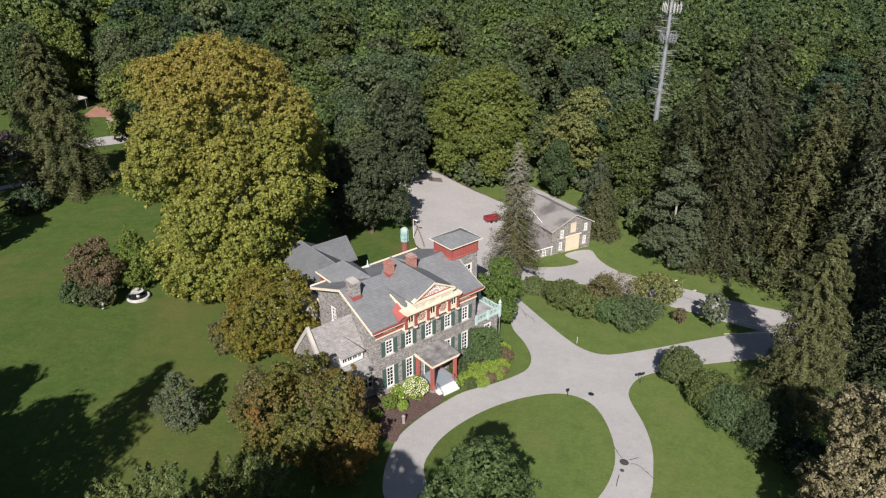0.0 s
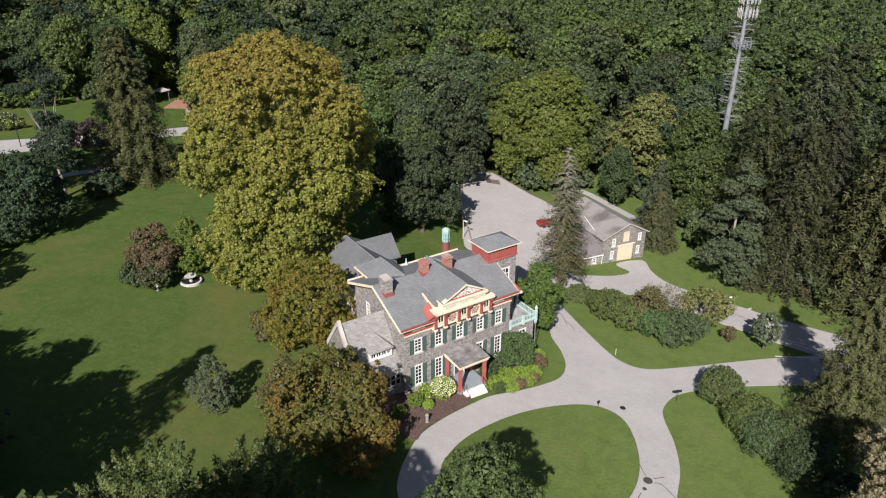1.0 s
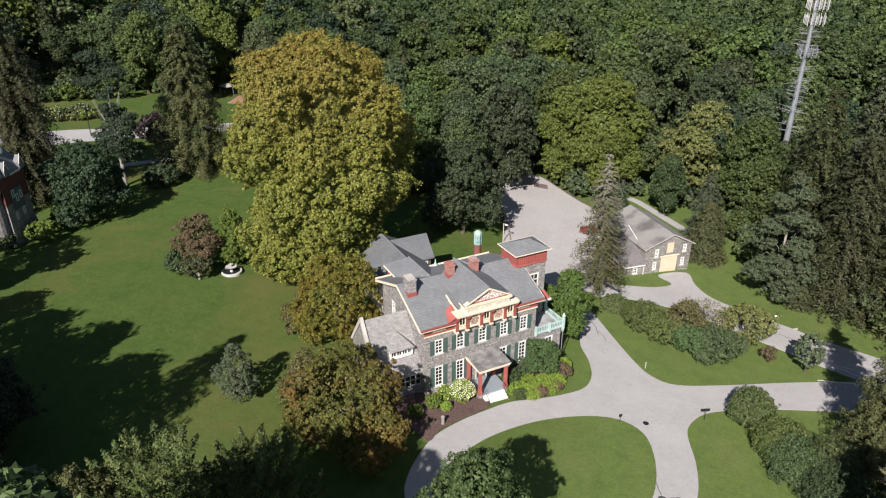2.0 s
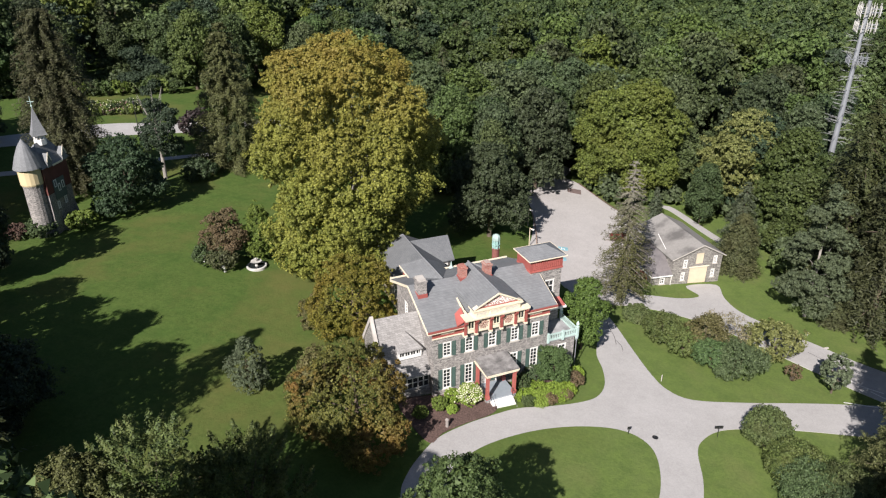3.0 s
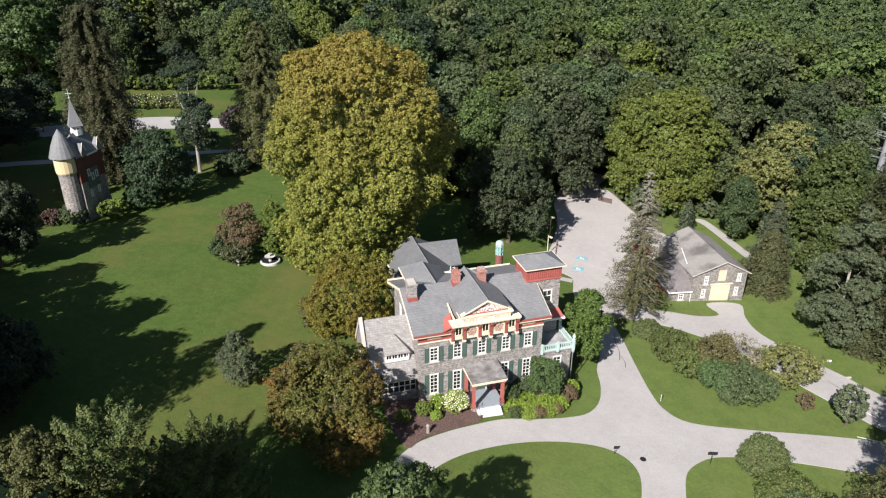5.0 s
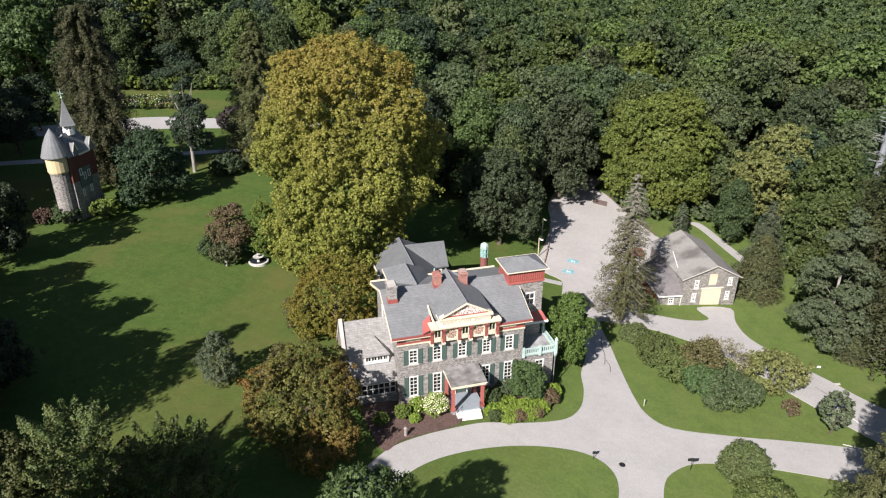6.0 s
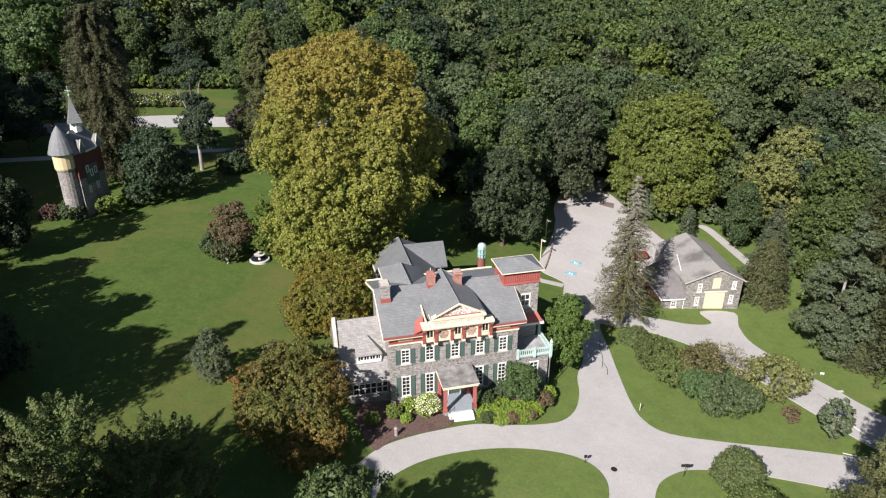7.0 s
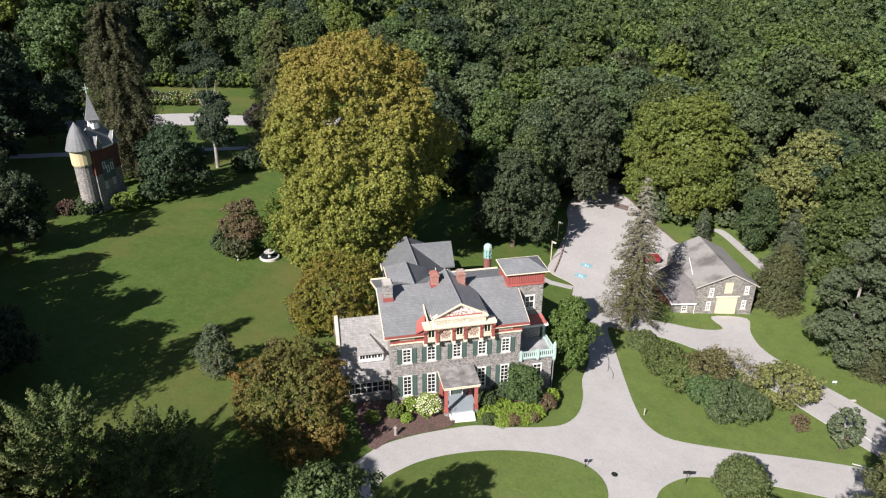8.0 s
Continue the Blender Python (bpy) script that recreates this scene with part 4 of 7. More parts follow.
# main roof: front slope, back slope, their edges
RZ, RV, EZ, BZ, BV = 11.0, 5.2, 8.58, 8.8, 11.1
U0, U1 = -0.65, BW + 0.65
bm = bmesh.new()
slab(bm, [(U0, -0.45, EZ), (U1, -0.45, EZ), (U1, RV, RZ), (U0, RV, RZ)], 0.16)
slab(bm, [(U0, RV, RZ), (U1, RV, RZ), (U1, BV, BZ), (U0, BV, BZ)], 0.16)
part("roof", bm, SLATE, house, "grey slate gable roof")
bm = bmesh.new()
for u in (U0 - 0.07, U1 + 0.005):
    for (v0, z0), (v1, z1) in (((-0.45, EZ), (RV, RZ)), ((RV, RZ), (BV, BZ))):
        vs = [bm.verts.new(p) for p in ((u, v0, z0 - 0.3), (u + 0.065, v0, z0 - 0.3), (u + 0.065, v1, z1 - 0.3), (u, v1, z1 - 0.3),
                                        (u, v0, z0 - 0.02), (u + 0.065, v0, z0 - 0.02), (u + 0.065, v1, z1 - 0.02), (u, v1, z1 - 0.02))]
        for f in ((0, 3, 2, 1), (4, 5, 6, 7), (0, 1, 5, 4), (1, 2, 6, 5), (2, 3, 7, 6), (3, 0, 4, 7)):
            bm.faces.new([vs[i] for i in f])
box(bm, U0, U1, BV + 0.005, BV + 0.16, BZ - 0.2, BZ + 0.12)
part("bargeboard", bm, CREAM, house, "cream painted bargeboards and back fascia")
for a, b in ((U0 - 0.02, 3.3), (9.9, U1 + 0.02)):
    part("gutter", box(bmesh.new(), a, b, -0.62, -0.455, EZ - 0.12, EZ + 0.03), RED, house, "red painted gutter")
    part("fascia", box(bmesh.new(), a + 0.02, b, -0.56, -0.44, EZ - 0.27, EZ - 0.124), CREAM, house, "cream painted eaves board")
for a, b in ((-0.06, 3.3), (9.9, BW + 0.06)):
    bm = bmesh.new()
    box(bm, a, b, -0.07, -0.003, 7.42, 8.3)
    part("frieze", bm, RED, house, "red painted frieze")
    bm = bmesh.new()
    box(bm, a - 0.05, b, -0.12, -0.073, 7.36, 7.5)
    box(bm, a + 0.9, b - 1.0, -0.11, -0.073, 7.78, 8.05)
    box(bm, a - 0.05, b, -0.42, -0.073, 8.16, 8.27)
    part("frieze_moulding", bm, CREAM, house)

# attic frontispiece with its pediment
AC, A0, A1 = 6.7, 3.3, 10.1
posts = (3.3, 4.5, 6.1, 7.3, 8.9, 10.1)
att = part("attic_front", box(bmesh.new(), A0 + 0.1, A1 - 0.1, -0.5, 0.0, 7.5, 9.2), CREAM, house, "cream attic front with red posts and a pediment")
for u in posts:
    bm = bmesh.new()
    box(bm, u - 0.13, u + 0.13, -0.66, -0.504, 7.46, 8.7)
    prism(bm, [(-0.664, 8.5), (-0.90, 8.9), (-0.90, 9.17), (-0.504, 9.17), (-0.504, 8.5)], u - 0.15, u + 0.15, Matrix.Rotation(radians(90), 4, "Z") @ Matrix.Scale(-1, 4, (0, 1, 0)))
    part("red_post", bm, RED, att, "red painted post with a bracket")
    part("corbel", box(bmesh.new(), u - 0.17, u + 0.17, -0.7, -0.02, 7.26, 7.456), CREAM, att, "small cream corbel")
for i in range(5):
    u = (posts[i] + posts[i + 1]) / 2
    if i % 2 == 0:
        window(att, pose(u, -0.6, 8.02), 0.74, 1.0, 2, 1, sill=False, frame_mat=CREAM, t=0.07)
        part("apron", box(bmesh.new(), u - 0.36, u + 0.36, -0.56, -0.504, 7.6, 7.94), CREAM, att)
    else:
        bm = bmesh.new()
        for k in range(46):
            ang, r = k * 2.4, 0.08 * math.sqrt(k)
            lathe(bm, [(0.062, 0.0), (0.05, 0.03), (0.02, 0.045)], 6)
            for v in bm.verts[-18:]:
                p = v.co.copy()
                v.co = Vector((u + r * math.cos(ang) + p.x, -0.504 - p.z, 8.3 + r * math.sin(ang) + p.y))
        part("rosette", bm, painted("dark_red_carving", (0.2, 0.07, 0.06), 0.7), att, "dark red carved rosette on cream")
bm = bmesh.new()
box(bm, A0 - 0.15, A1 + 0.15, -0.98, 0.3, 9.18, 9.28)
box(bm, A0 - 0.2, A1 + 0.2, -1.04, 0.3, 9.284, 9.4)
for u in (A0 - 0.2, A1 - 0.5):
    box(bm, u, u + 0.7, -1.02, -0.3, 9.404, 9.52)
part("cornice", bm, CREAM, att, "cream projecting cornice")
bm = bmesh.new()
box(bm, 4.15, 9.25, -0.78, 0.3, 9.404, 9.98)
box(bm, 4.0, 9.4, -0.88, 0.3, 9.984, 10.1)
box(bm, 3.92, 9.48, -0.95, 0.3, 10.104, 10.24)
for u0, u1 in ((4.3, 5.62), (5.9, 7.1), (7.5, 9.1)):
    box(bm, u0, u1, -0.83, -0.784, 9.45, 9.51), box(bm, u0, u1, -0.83, -0.784, 9.86, 9.92)
    box(bm, u0, u0 + 0.07, -0.83, -0.784, 9.514, 9.856), box(bm, u1 - 0.07, u1, -0.83, -0.784, 9.514, 9.856)
part("entablature", bm, CREAM, att, "stepped cream entablature")
for u0, u1 in ((4.38, 5.54), (5.98, 7.02), (7.58, 9.02)):
    bm = bmesh.new()
    n = int((u1 - u0) / 0.13)
    for i in range(n):
        u = u0 + (u1 - u0) * (i + 0.5) / n
        box(bm, u - 0.035, u + 0.035, -0.81, -0.784, 9.52, 9.85)
    part("grille", bm, LIMESTONE, att, "pale lattice panel")
PK, PL, PB = 11.72, 2.55, 10.244
bm = bmesh.new()
prism(bm, [(AC - PL + 0.3, PB), (AC + PL - 0.3, PB), (AC, PK - 0.2)], -0.62, -0.3)
ped = part("pediment", bm, WHITE, att, "cream pediment with pink carved ornament")
rng = np.random.default_rng(5)
bm = bmesh.new()
for i in range(520):
    u = rng.uniform(-PL + 0.5, PL - 0.5)
    z = rng.uniform(PB + 0.1, PK)
    if z > PK - 0.32 - (PK - PB - 0.1) / PL * abs(u):
        continue
    c, r = Vector((AC + u, -0.622, z)), rng.uniform(0.03, 0.065)
    vs = [bm.verts.new(c + Vector((r * math.cos(k * 1.05), -0.025 * (k % 2), r * math.sin(k * 1.05)))) for k in range(6)]
    bm.faces.new(vs)
tagged(part("carving", bm, painted("pink_scrollwork", (0.40, 0.2, 0.17), 0.7), att, "pink carved scrollwork"), kind="stuff")
part("pediment_string", box(bmesh.new(), AC - PL + 0.3, AC + PL - 0.3, -0.68, -0.624, PB + 0.004, PB + 0.1), RED, att, "thin red moulding under the carving")
bm = bmesh.new()
for s in (-1, 1):
    prism(bm, [(AC + s * (PL + 0.15), PB), (AC + s * (PL + 0.15), PB + 0.14), (AC, PK + 0.06), (AC, PK - 0.14)], -0.95, -0.5)
part("raking_cornice", bm, CREAM, att)
bm = bmesh.new()
GE = PB + 0.1
for s in (-1, 1):
    e, p, q = (AC + s * (PL + 0.2), -0.9, GE), (AC, -0.9, PK + 0.12), (AC, 6.6, PK + 0.05)
    r = (AC + s * (PL + 0.2), 3.75, GE)
    slab(bm, [r, q, p, e], 0.12)
slab(bm, [(AC - 2.2, 5.3, 10.92), (AC + 2.2, 5.3, 10.92), (AC, 6.6, PK + 0.05)], 0.1)
bmesh.ops.recalc_face_normals(bm, faces=bm.faces)
part("cross_gable_roof", bm, SLATE, att, "grey slate roof behind the pediment")
bm = bmesh.new()
tube(bm, [(AC, -0.9, PK + 0.14), (AC, 6.6, PK + 0.07)], [0.07, 0.07], 6)
part("ridge_roll", bm, LEAD, att, "grey lead ridge roll")
vs = [(2.35, -0.6, 8.78), (3.28, -0.6, 9.2), (3.6, 1.35, 9.62), (2.75, 0.95, 9.22)]
bm = bmesh.new()
slab(bm, vs, 0.12)
bmesh.ops.recalc_face_normals(bm, faces=bm.faces)
part("side_roof", bm, BRIGHT_RED, att, "small red painted roof")
bm = bmesh.new()
prism(bm, [(-0.5, 9.5), (0.9, 9.55), (2.6, 10.02), (2.6, 9.85), (0.9, 9.2), (-0.5, 9.2)], -0.06, 0.06, Matrix.Translation((3.7, 0, 0)) @ Matrix.Rotation(radians(90), 4, "Z"))
part("cheek", bm, CREAM, att, "raking cream parapet")

# chimneys
def chimney(u, v, z0, z1, m, cap, wide=0.5, deep=0.62):
    bm = bmesh.new()
    box(bm, u - wide, u + wide, v - deep, v + deep, z0, z1 - 0.28)
    box(bm, u - wide - 0.07, u + wide + 0.07, v - deep - 0.07, v + deep + 0.07, z1 - 0.276, z1 - 0.1)
    c = part("chimney", bm, m, house, "stone chimney stack" if m is STONE else "red brick chimney stack")
    bm = bmesh.new()
    box(bm, u - wide + 0.05, u + wide - 0.05, v - deep + 0.05, v + deep - 0.05, z1 - 0.096, z1 + 0.05)
    part("cap", bm, cap, c)
    bm = bmesh.new()
    box(bm, u - wide - 0.06, u + wide + 0.06, v - deep - 0.08, v + deep + 0.06, z0 + 0.0, z0 + 0.75)
    part("flashing", bm, RED, c, "red painted flashing")


chimney(0.32, 4.1, 9.9, 12.2, STONE, CEMENT, 0.45, 0.62)
chimney(5.25, 4.8, 10.4, 12.35, BRICK, BRICK, 0.36, 0.46)
chimney(7.95, 4.5, 10.3, 12.4, BRICK, BRICK, 0.36, 0.46)

# porch
porch = part("porch", box(bmesh.new(), 4.75, 8.2, -2.75, -0.005, 0.35, 0.5), GREY_FLOOR, house, "open porch with red columns and a flat stained roof")
bm = bmesh.new()
box(bm, 4.8, 8.15, -2.7, -0.005, -1.0, 0.346)
part("porch_base", bm, STONE, porch)
bm = bmesh.new()
slab(bm, [(4.62, -3.0, 3.78), (8.32, -3.0, 3.78), (8.32, -0.005, 4.02), (4.62, -0.005, 4.02)], 0.12)
part("porch_roof", bm, DECK_ROOF, porch, "stained grey flat roof")
bm = bmesh.new()
box(bm, 4.68, 8.26, -2.94, -2.6, 3.36, 3.64), box(bm, 4.68, 5.0, -2.6, -0.02, 3.36, 3.64), box(bm, 7.94, 8.26, -2.6, -0.02, 3.36, 3.64)
box(bm, 4.6, 8.34, -3.03, -2.945, 3.58, 3.68), box(bm, 4.59, 4.676, -2.94, -0.02, 3.58, 3.68), box(bm, 8.264, 8.35, -2.94, -0.02, 3.58, 3.68)
part("porch_beam", bm, CREAM, porch, "cream painted beam")
for u, v in ((4.95, -2.6), (7.99, -2.6), (4.95, -0.2), (7.99, -0.2)):
    bm = bmesh.new()
    box(bm, u - 0.2, u + 0.2, v - 0.2, v + 0.2, 0.504, 0.95)
    box(bm, u - 0.15, u + 0.15, v - 0.15, v + 0.15, 0.954, 3.1)
    box(bm, u - 0.21, u + 0.21, v - 0.21, v + 0.21, 3.104, 3.354)
    part("column", bm, BRIGHT_RED, porch, "square red painted column")
bm = bmesh.new()
for i in range(4):
    box(bm, 5.25, 7.75, -2.76 - 0.3 * (i + 1), -2.757 - 0.3 * i, -0.6, 0.36 - 0.19 * i)
part("steps", bm, WHITE, porch, "white painted front steps")
for u in (5.3, 7.7):
    bm = bmesh.new()
    tube(bm, [(u, -2.8, 1.35), (u, -3.9, 0.55)], [0.025, 0.025], 6)
    for v, z0, z1 in ((-2.85, 0.3, 1.32), (-3.85, -0.3, 0.58)):
        tube(bm, [(u, v, z0), (u, v, z1)], [0.022, 0.022], 6)
    part("handrail", bm, BLACK, porch, "thin dark handrail")
door = part("front_door", box(bmesh.new(), 5.95, 7.25, 0.12, 0.2, 0.5, 3.05), SHUTTER, house, "dark double front door")
bm = bmesh.new()
box(bm, 5.9, 6.0, -0.03, 0.11, 0.5, 3.1), box(bm, 7.2, 7.3, -0.03, 0.11, 0.5, 3.1), box(bm, 6.0, 7.2, -0.03, 0.11, 2.95, 3.1)
part("door_frame", bm, WHITE, door)

# square tower
tower = part("square_tower", bmesh.new(), STONE, house, "square stone tower with a red boarded top and hipped slate roof")
T0, T1, S0, S1 = 12.75, 16.6, 3.55, 6.5
TW = wall_holes(bmesh.new(), 0, T1 - T0, -1.2, 10.55, 0.4, [(1.9, 3.0, 7.75, 9.25)], pose(T0, S0, 0))
TW.to_mesh(tower.data)
TW.free()
for run, m in (((0.4, S1 - S0), pose(T1, S0, 0, 0, 0, 90)), ((0.4, T1 - T0), pose(T1, S1, 0, 0, 0, 180)), ((0.4, S1 - S0 - 0.4), pose(T0, S1, 0, 0, 0, -90))):
    part("tower_side", wall_holes(bmesh.new(), *run, -1.2, 10.55, 0.4, [], m), STONE, tower)
window(tower, pose(T0 + 2.45, S0 + 0.02, 7.75), 1.1, 1.5, 2, 2)
bm = bmesh.new()
box(bm, T0 - 0.06, T1 + 0.06, S0 - 0.06, S1 + 0.06, 10.554, 12.0)
part("tower_top", bm, RED, tower, "red boarded tower top")
bm = bmesh.new()
for i in range(14):
    u = T0 + 0.35 + (T1 - T0 - 0.7) * i / 13
    box(bm, u - 0.05, u + 0.05, S0 - 0.1, S0 - 0.064, 10.9, 11.7)
for i in range(11):
    v = S0 + 0.3 + (S1 - S0 - 0.6) * i / 10
    box(bm, T1 + 0.064, T1 + 0.1, v - 0.05, v + 0.05, 10.9, 11.7)
box(bm, T0 - 0.11, T1 + 0.11, S0 - 0.11, S0 - 0.064, 10.56, 10.75)
box(bm, T0 - 0.11, T0 - 0.064, S0 - 0.06, S1 + 0.06, 10.56, 10.75)
part("batten", bm, BRIGHT_RED, tower)
bm = bmesh.new()
cx, cy, o = (T0 + T1) / 2, (S0 + S1) / 2, 0.38
corners = [(T0 - o, S0 - o, 12.1), (T1 + o, S0 - o, 12.1), (T1 + o, S1 + o, 12.1), (T0 - o, S1 + o, 12.1)]
ends = [(cx - 0.55, cy, 12.95), (cx + 0.55, cy, 12.95)]
cv, ev = [bm.verts.new(p) for p in corners], [bm.verts.new(p) for p in ends]
for f in ((cv[0], cv[1], ev[1], ev[0]), (cv[1], cv[2], ev[1]), (cv[2], cv[3], ev[0], ev[1]), (cv[3], cv[0], ev[0]), (cv[3], cv[2], cv[1], cv[0])):
    bm.faces.new(f)
part("tower_roof", bm, SLATE, tower, "low hipped slate roof")
bm = bmesh.new()
for a in ((T0 - o - 0.05, T1 + o + 0.05, S0 - o - 0.05, S0 - o + 0.02), (T0 - o - 0.05, T1 + o + 0.05, S1 + o - 0.02, S1 + o + 0.05),
          (T0 - o - 0.05, T0 - o + 0.02, S0 - o + 0.024, S1 + o - 0.024), (T1 + o - 0.02, T1 + o + 0.05, S0 - o + 0.024, S1 + o - 0.024)):
    box(bm, *a, 12.03, 12.115)
part("tower_fascia", bm, CREAM, tower)
bm = bmesh.new()
slab(bm, [(13.85, 2.9, 6.0), (17.1, 2.9, 6.0), (16.64, 3.546, 6.9), (13.85, 3.546, 6.9)], 0.1)
slab(bm, [(17.1, 2.9, 6.0), (17.1, 6.5, 6.0), (16.64, 6.5, 6.9), (16.64, 3.546, 6.9)], 0.1)
part("skirt_roof", bm, BRIGHT_RED, tower, "small red painted skirt roof round the tower")
bm = bmesh.new()
box(bm, 13.85, 17.2, 2.78, 2.895, 5.78, 6.0), box(bm, 17.104, 17.2, 2.899, 6.5, 5.78, 6.0), box(bm, 13.85, 17.1, 2.9, 3.546, 5.72, 5.86)
part("skirt_cornice", bm, WHITE, tower)

# annex with its balcony
annex = part("annex", bmesh.new(), STONE, house, "low stone annex with a flat roof and a green balustrade")
AN = bmesh.new()
wall_holes(AN, 0.0, 3.6, -1.4, 3.7, 0.4, [(1.55, 2.55, 0.6, 3.0)], pose(BW + 0.004, 0.15, 0))
wall_holes(AN, 0.4, 3.4, -1.4, 3.7, 0.4, [(1.2, 2.2, 0.6, 3.0)], pose(BW + 3.604, 0.15, 0, 0, 0, 90))
AN.to_mesh(annex.data)
AN.free()
window(annex, pose(BW + 2.054, 0.17, 0.6), 1.0, 2.4, 2, 5)
window(annex, pose(BW + 3.584, 1.85, 0.6, 0, 0, 90), 1.0, 2.4, 2, 5)
bm = bmesh.new()
slab(bm, [(BW + 0.01, 0.0, 3.86), (BW + 3.75, 0.0, 3.86), (BW + 3.75, 3.54, 3.98), (BW + 0.01, 3.54, 3.98)], 0.15)
part("annex_roof", bm, painted("pale_stained_deck", (0.33, 0.33, 0.335), 0.8, 0.45), annex, "stained grey flat roof")
bm = bmesh.new()
box(bm, BW + 0.05, BW + 3.8, -0.05, 0.02, 4.62, 4.76), box(bm, BW + 0.05, BW + 3.8, -0.05, 0.02, 3.88, 4.1)
box(bm, BW + 3.74, BW + 3.81, 0.024, 3.5, 4.62, 4.76), box(bm, BW + 3.74, BW + 3.81, 0.024, 3.5, 3.88, 4.1)
part("rail", bm, COPPER, annex, "pale green balcony rails")
bm = bmesh.new()
for i in range(17):
    u = BW + 0.2 + 3.45 * i / 16
    box(bm, u - 0.05, u + 0.05, -0.035, 0.005, 4.104, 4.616)
for i in range(15):
    v = 0.2 + 3.2 * i / 14
    box(bm, BW + 3.755, BW + 3.795, v - 0.05, v + 0.05, 4.104, 4.616)
part("balusters", bm, COPPER, annex)
for u, v in ((BW + 0.12, -0.02), (BW + 1.95, -0.02), (BW + 3.76, -0.02), (BW + 3.76, 3.4)):
    bm = bmesh.new()
    box(bm, u - 0.13, u + 0.13, v - 0.13, v + 0.13, 3.7, 4.86)
    if u > BW + 3:
        lathe(bm, [(0.2, 4.864), (0.2, 4.95), (0.08, 5.0), (0.19, 5.2), (0.14, 5.4), (0.02, 5.62)], 10, u, v)
        lathe(bm, [(0.05, 3.1), (0.17, 3.5), (0.17, 3.69)], 8, u, v)
    part("newel", bm, COPPER, annex, "pale green newel with an urn finial")
bm = bmesh.new()
tube(bm, [(BW + 3.7, -0.12, 3.7), (BW + 3.7, -0.12, -0.4)], [0.05, 0.05], 7)
part("downpipe", bm, LEAD, annex)

# left wing: steep stone-slated roof, coped gable, dormer and glazed lean-to
wing = part("side_wing", bmesh.new(), STONE_WARM, house, "stone side wing with a steep old slate roof")
WG = bmesh.new()
wv0, wv1, wr, wz, we = 1.9, 7.2, 4.4, 8.3, 4.9
wall_holes(WG, 0, wv1 - wv0, -1.2, 4.6, 0.45, [(1.7, 3.6, 2.6, 4.3)], pose(-5.0, wv1, 0, 0, 0, -90))
prism(WG, [(0, 4.6), (wv1 - wv0, 4.6), (wv1 - wr, 8.05)], 0, 0.45, pose(-5.0, wv1, 0, 0, 0, -90))
wall_holes(WG, 0.0, 4.55, -1.2, 4.7, 0.4, [], pose(-0.004, wv1, 0, 0, 0, 180))
WG.to_mesh(wing.data)
WG.free()
for dx in (-0.64, 0.0, 0.64):
    window(wing, pose(-4.98, wv1 - 2.65 + dx, 2.6, 0, 0, -90), 0.62, 1.7, 2, 3, sill=False)
bm = bmesh.new()
slab(bm, [(-4.75, wv0 - 0.15, we - 0.1), (-0.01, wv0 - 0.15, we - 0.1), (-0.01, wr, wz), (-4.75, wr, wz)], 0.15)
slab(bm, [(-4.75, wr, wz), (-0.01, wr, wz), (-0.01, wv1 + 0.3, 4.5), (-4.75, wv1 + 0.3, 4.5)], 0.15)
part("wing_roof", bm, SLATE_OLD, wing, "weathered pale stone slates")
bm = bmesh.new()
for (v0, z0), (v1, z1) in (((wv0 - 0.25, we), (wr, wz + 0.42)), ((wr, wz + 0.42), (wv1 + 0.3, 4.75))):
    vs = [bm.verts.new(p) for p in ((-5.12, v0, z0 - 0.6), (-4.76, v0, z0 - 0.6), (-4.76, v1, z1 - 0.6), (-5.12, v1, z1 - 0.6),
                                    (-5.12, v0, z0), (-4.76, v0, z0), (-4.76, v1, z1), (-5.12, v1, z1))]
    for f in ((0, 3, 2, 1), (4, 5, 6, 7), (0, 1, 5, 4), (1, 2, 6, 5), (2, 3, 7, 6), (3, 0, 4, 7)):
        bm.faces.new([vs[i] for i in f])
part("coping", bm, CEMENT, wing, "pale stone gable coping")
bm = bmesh.new()
slab(bm, [(-4.9, 0.4, 3.14), (-0.01, 0.4, 3.14), (-0.01, wv0 - 0.13, we - 0.12), (-4.9, wv0 - 0.13, we - 0.12)], 0.1)
part("lean_to_roof", bm, SLATE_OLD, wing, "pale slate lean-to roof")
bm = bmesh.new()
wall_holes(bm, 0, 4.8, -1.4, 1.49, 0.3, [], pose(-4.85, 0.6, 0))
box(bm, -4.85, -4.55, 0.904, 2.1, -1.4, 2.6)
part("lean_to_wall", bm, STONE_WARM, wing)
for i in range(8):
    window(wing, pose(-4.57 + 0.585 * i, 0.68, 1.5), 0.58, 1.4, 1, 2, sill=False, frame_mat=LIMESTONE, t=0.05)
bm = bmesh.new()
box(bm, -4.85, -0.02, 0.5, 0.75, 2.91, 3.02)
part("lean_to_plate", bm, WHITE, wing)
bm = bmesh.new()
d0, d1, dm = -3.05, -0.65, -1.85
for q in ([(d0 - 0.12, 1.3, 5.74), (dm, 3.1, 7.05), (d0 - 0.12, 2.5, 5.78)][::-1], [(d0 - 0.12, 1.3, 5.74), (d1 + 0.12, 1.3, 5.74), (dm, 3.1, 7.05)], [(d1 + 0.12, 1.3, 5.74), (d1 + 0.12, 2.5, 5.78), (dm, 3.1, 7.05)]):
    slab(bm, q, 0.1)
bmesh.ops.recalc_face_normals(bm, faces=bm.faces)
dormer = part("dormer", bm, SLATE_OLD, wing, "hipped dormer with a row of white windows")
bm = bmesh.new()
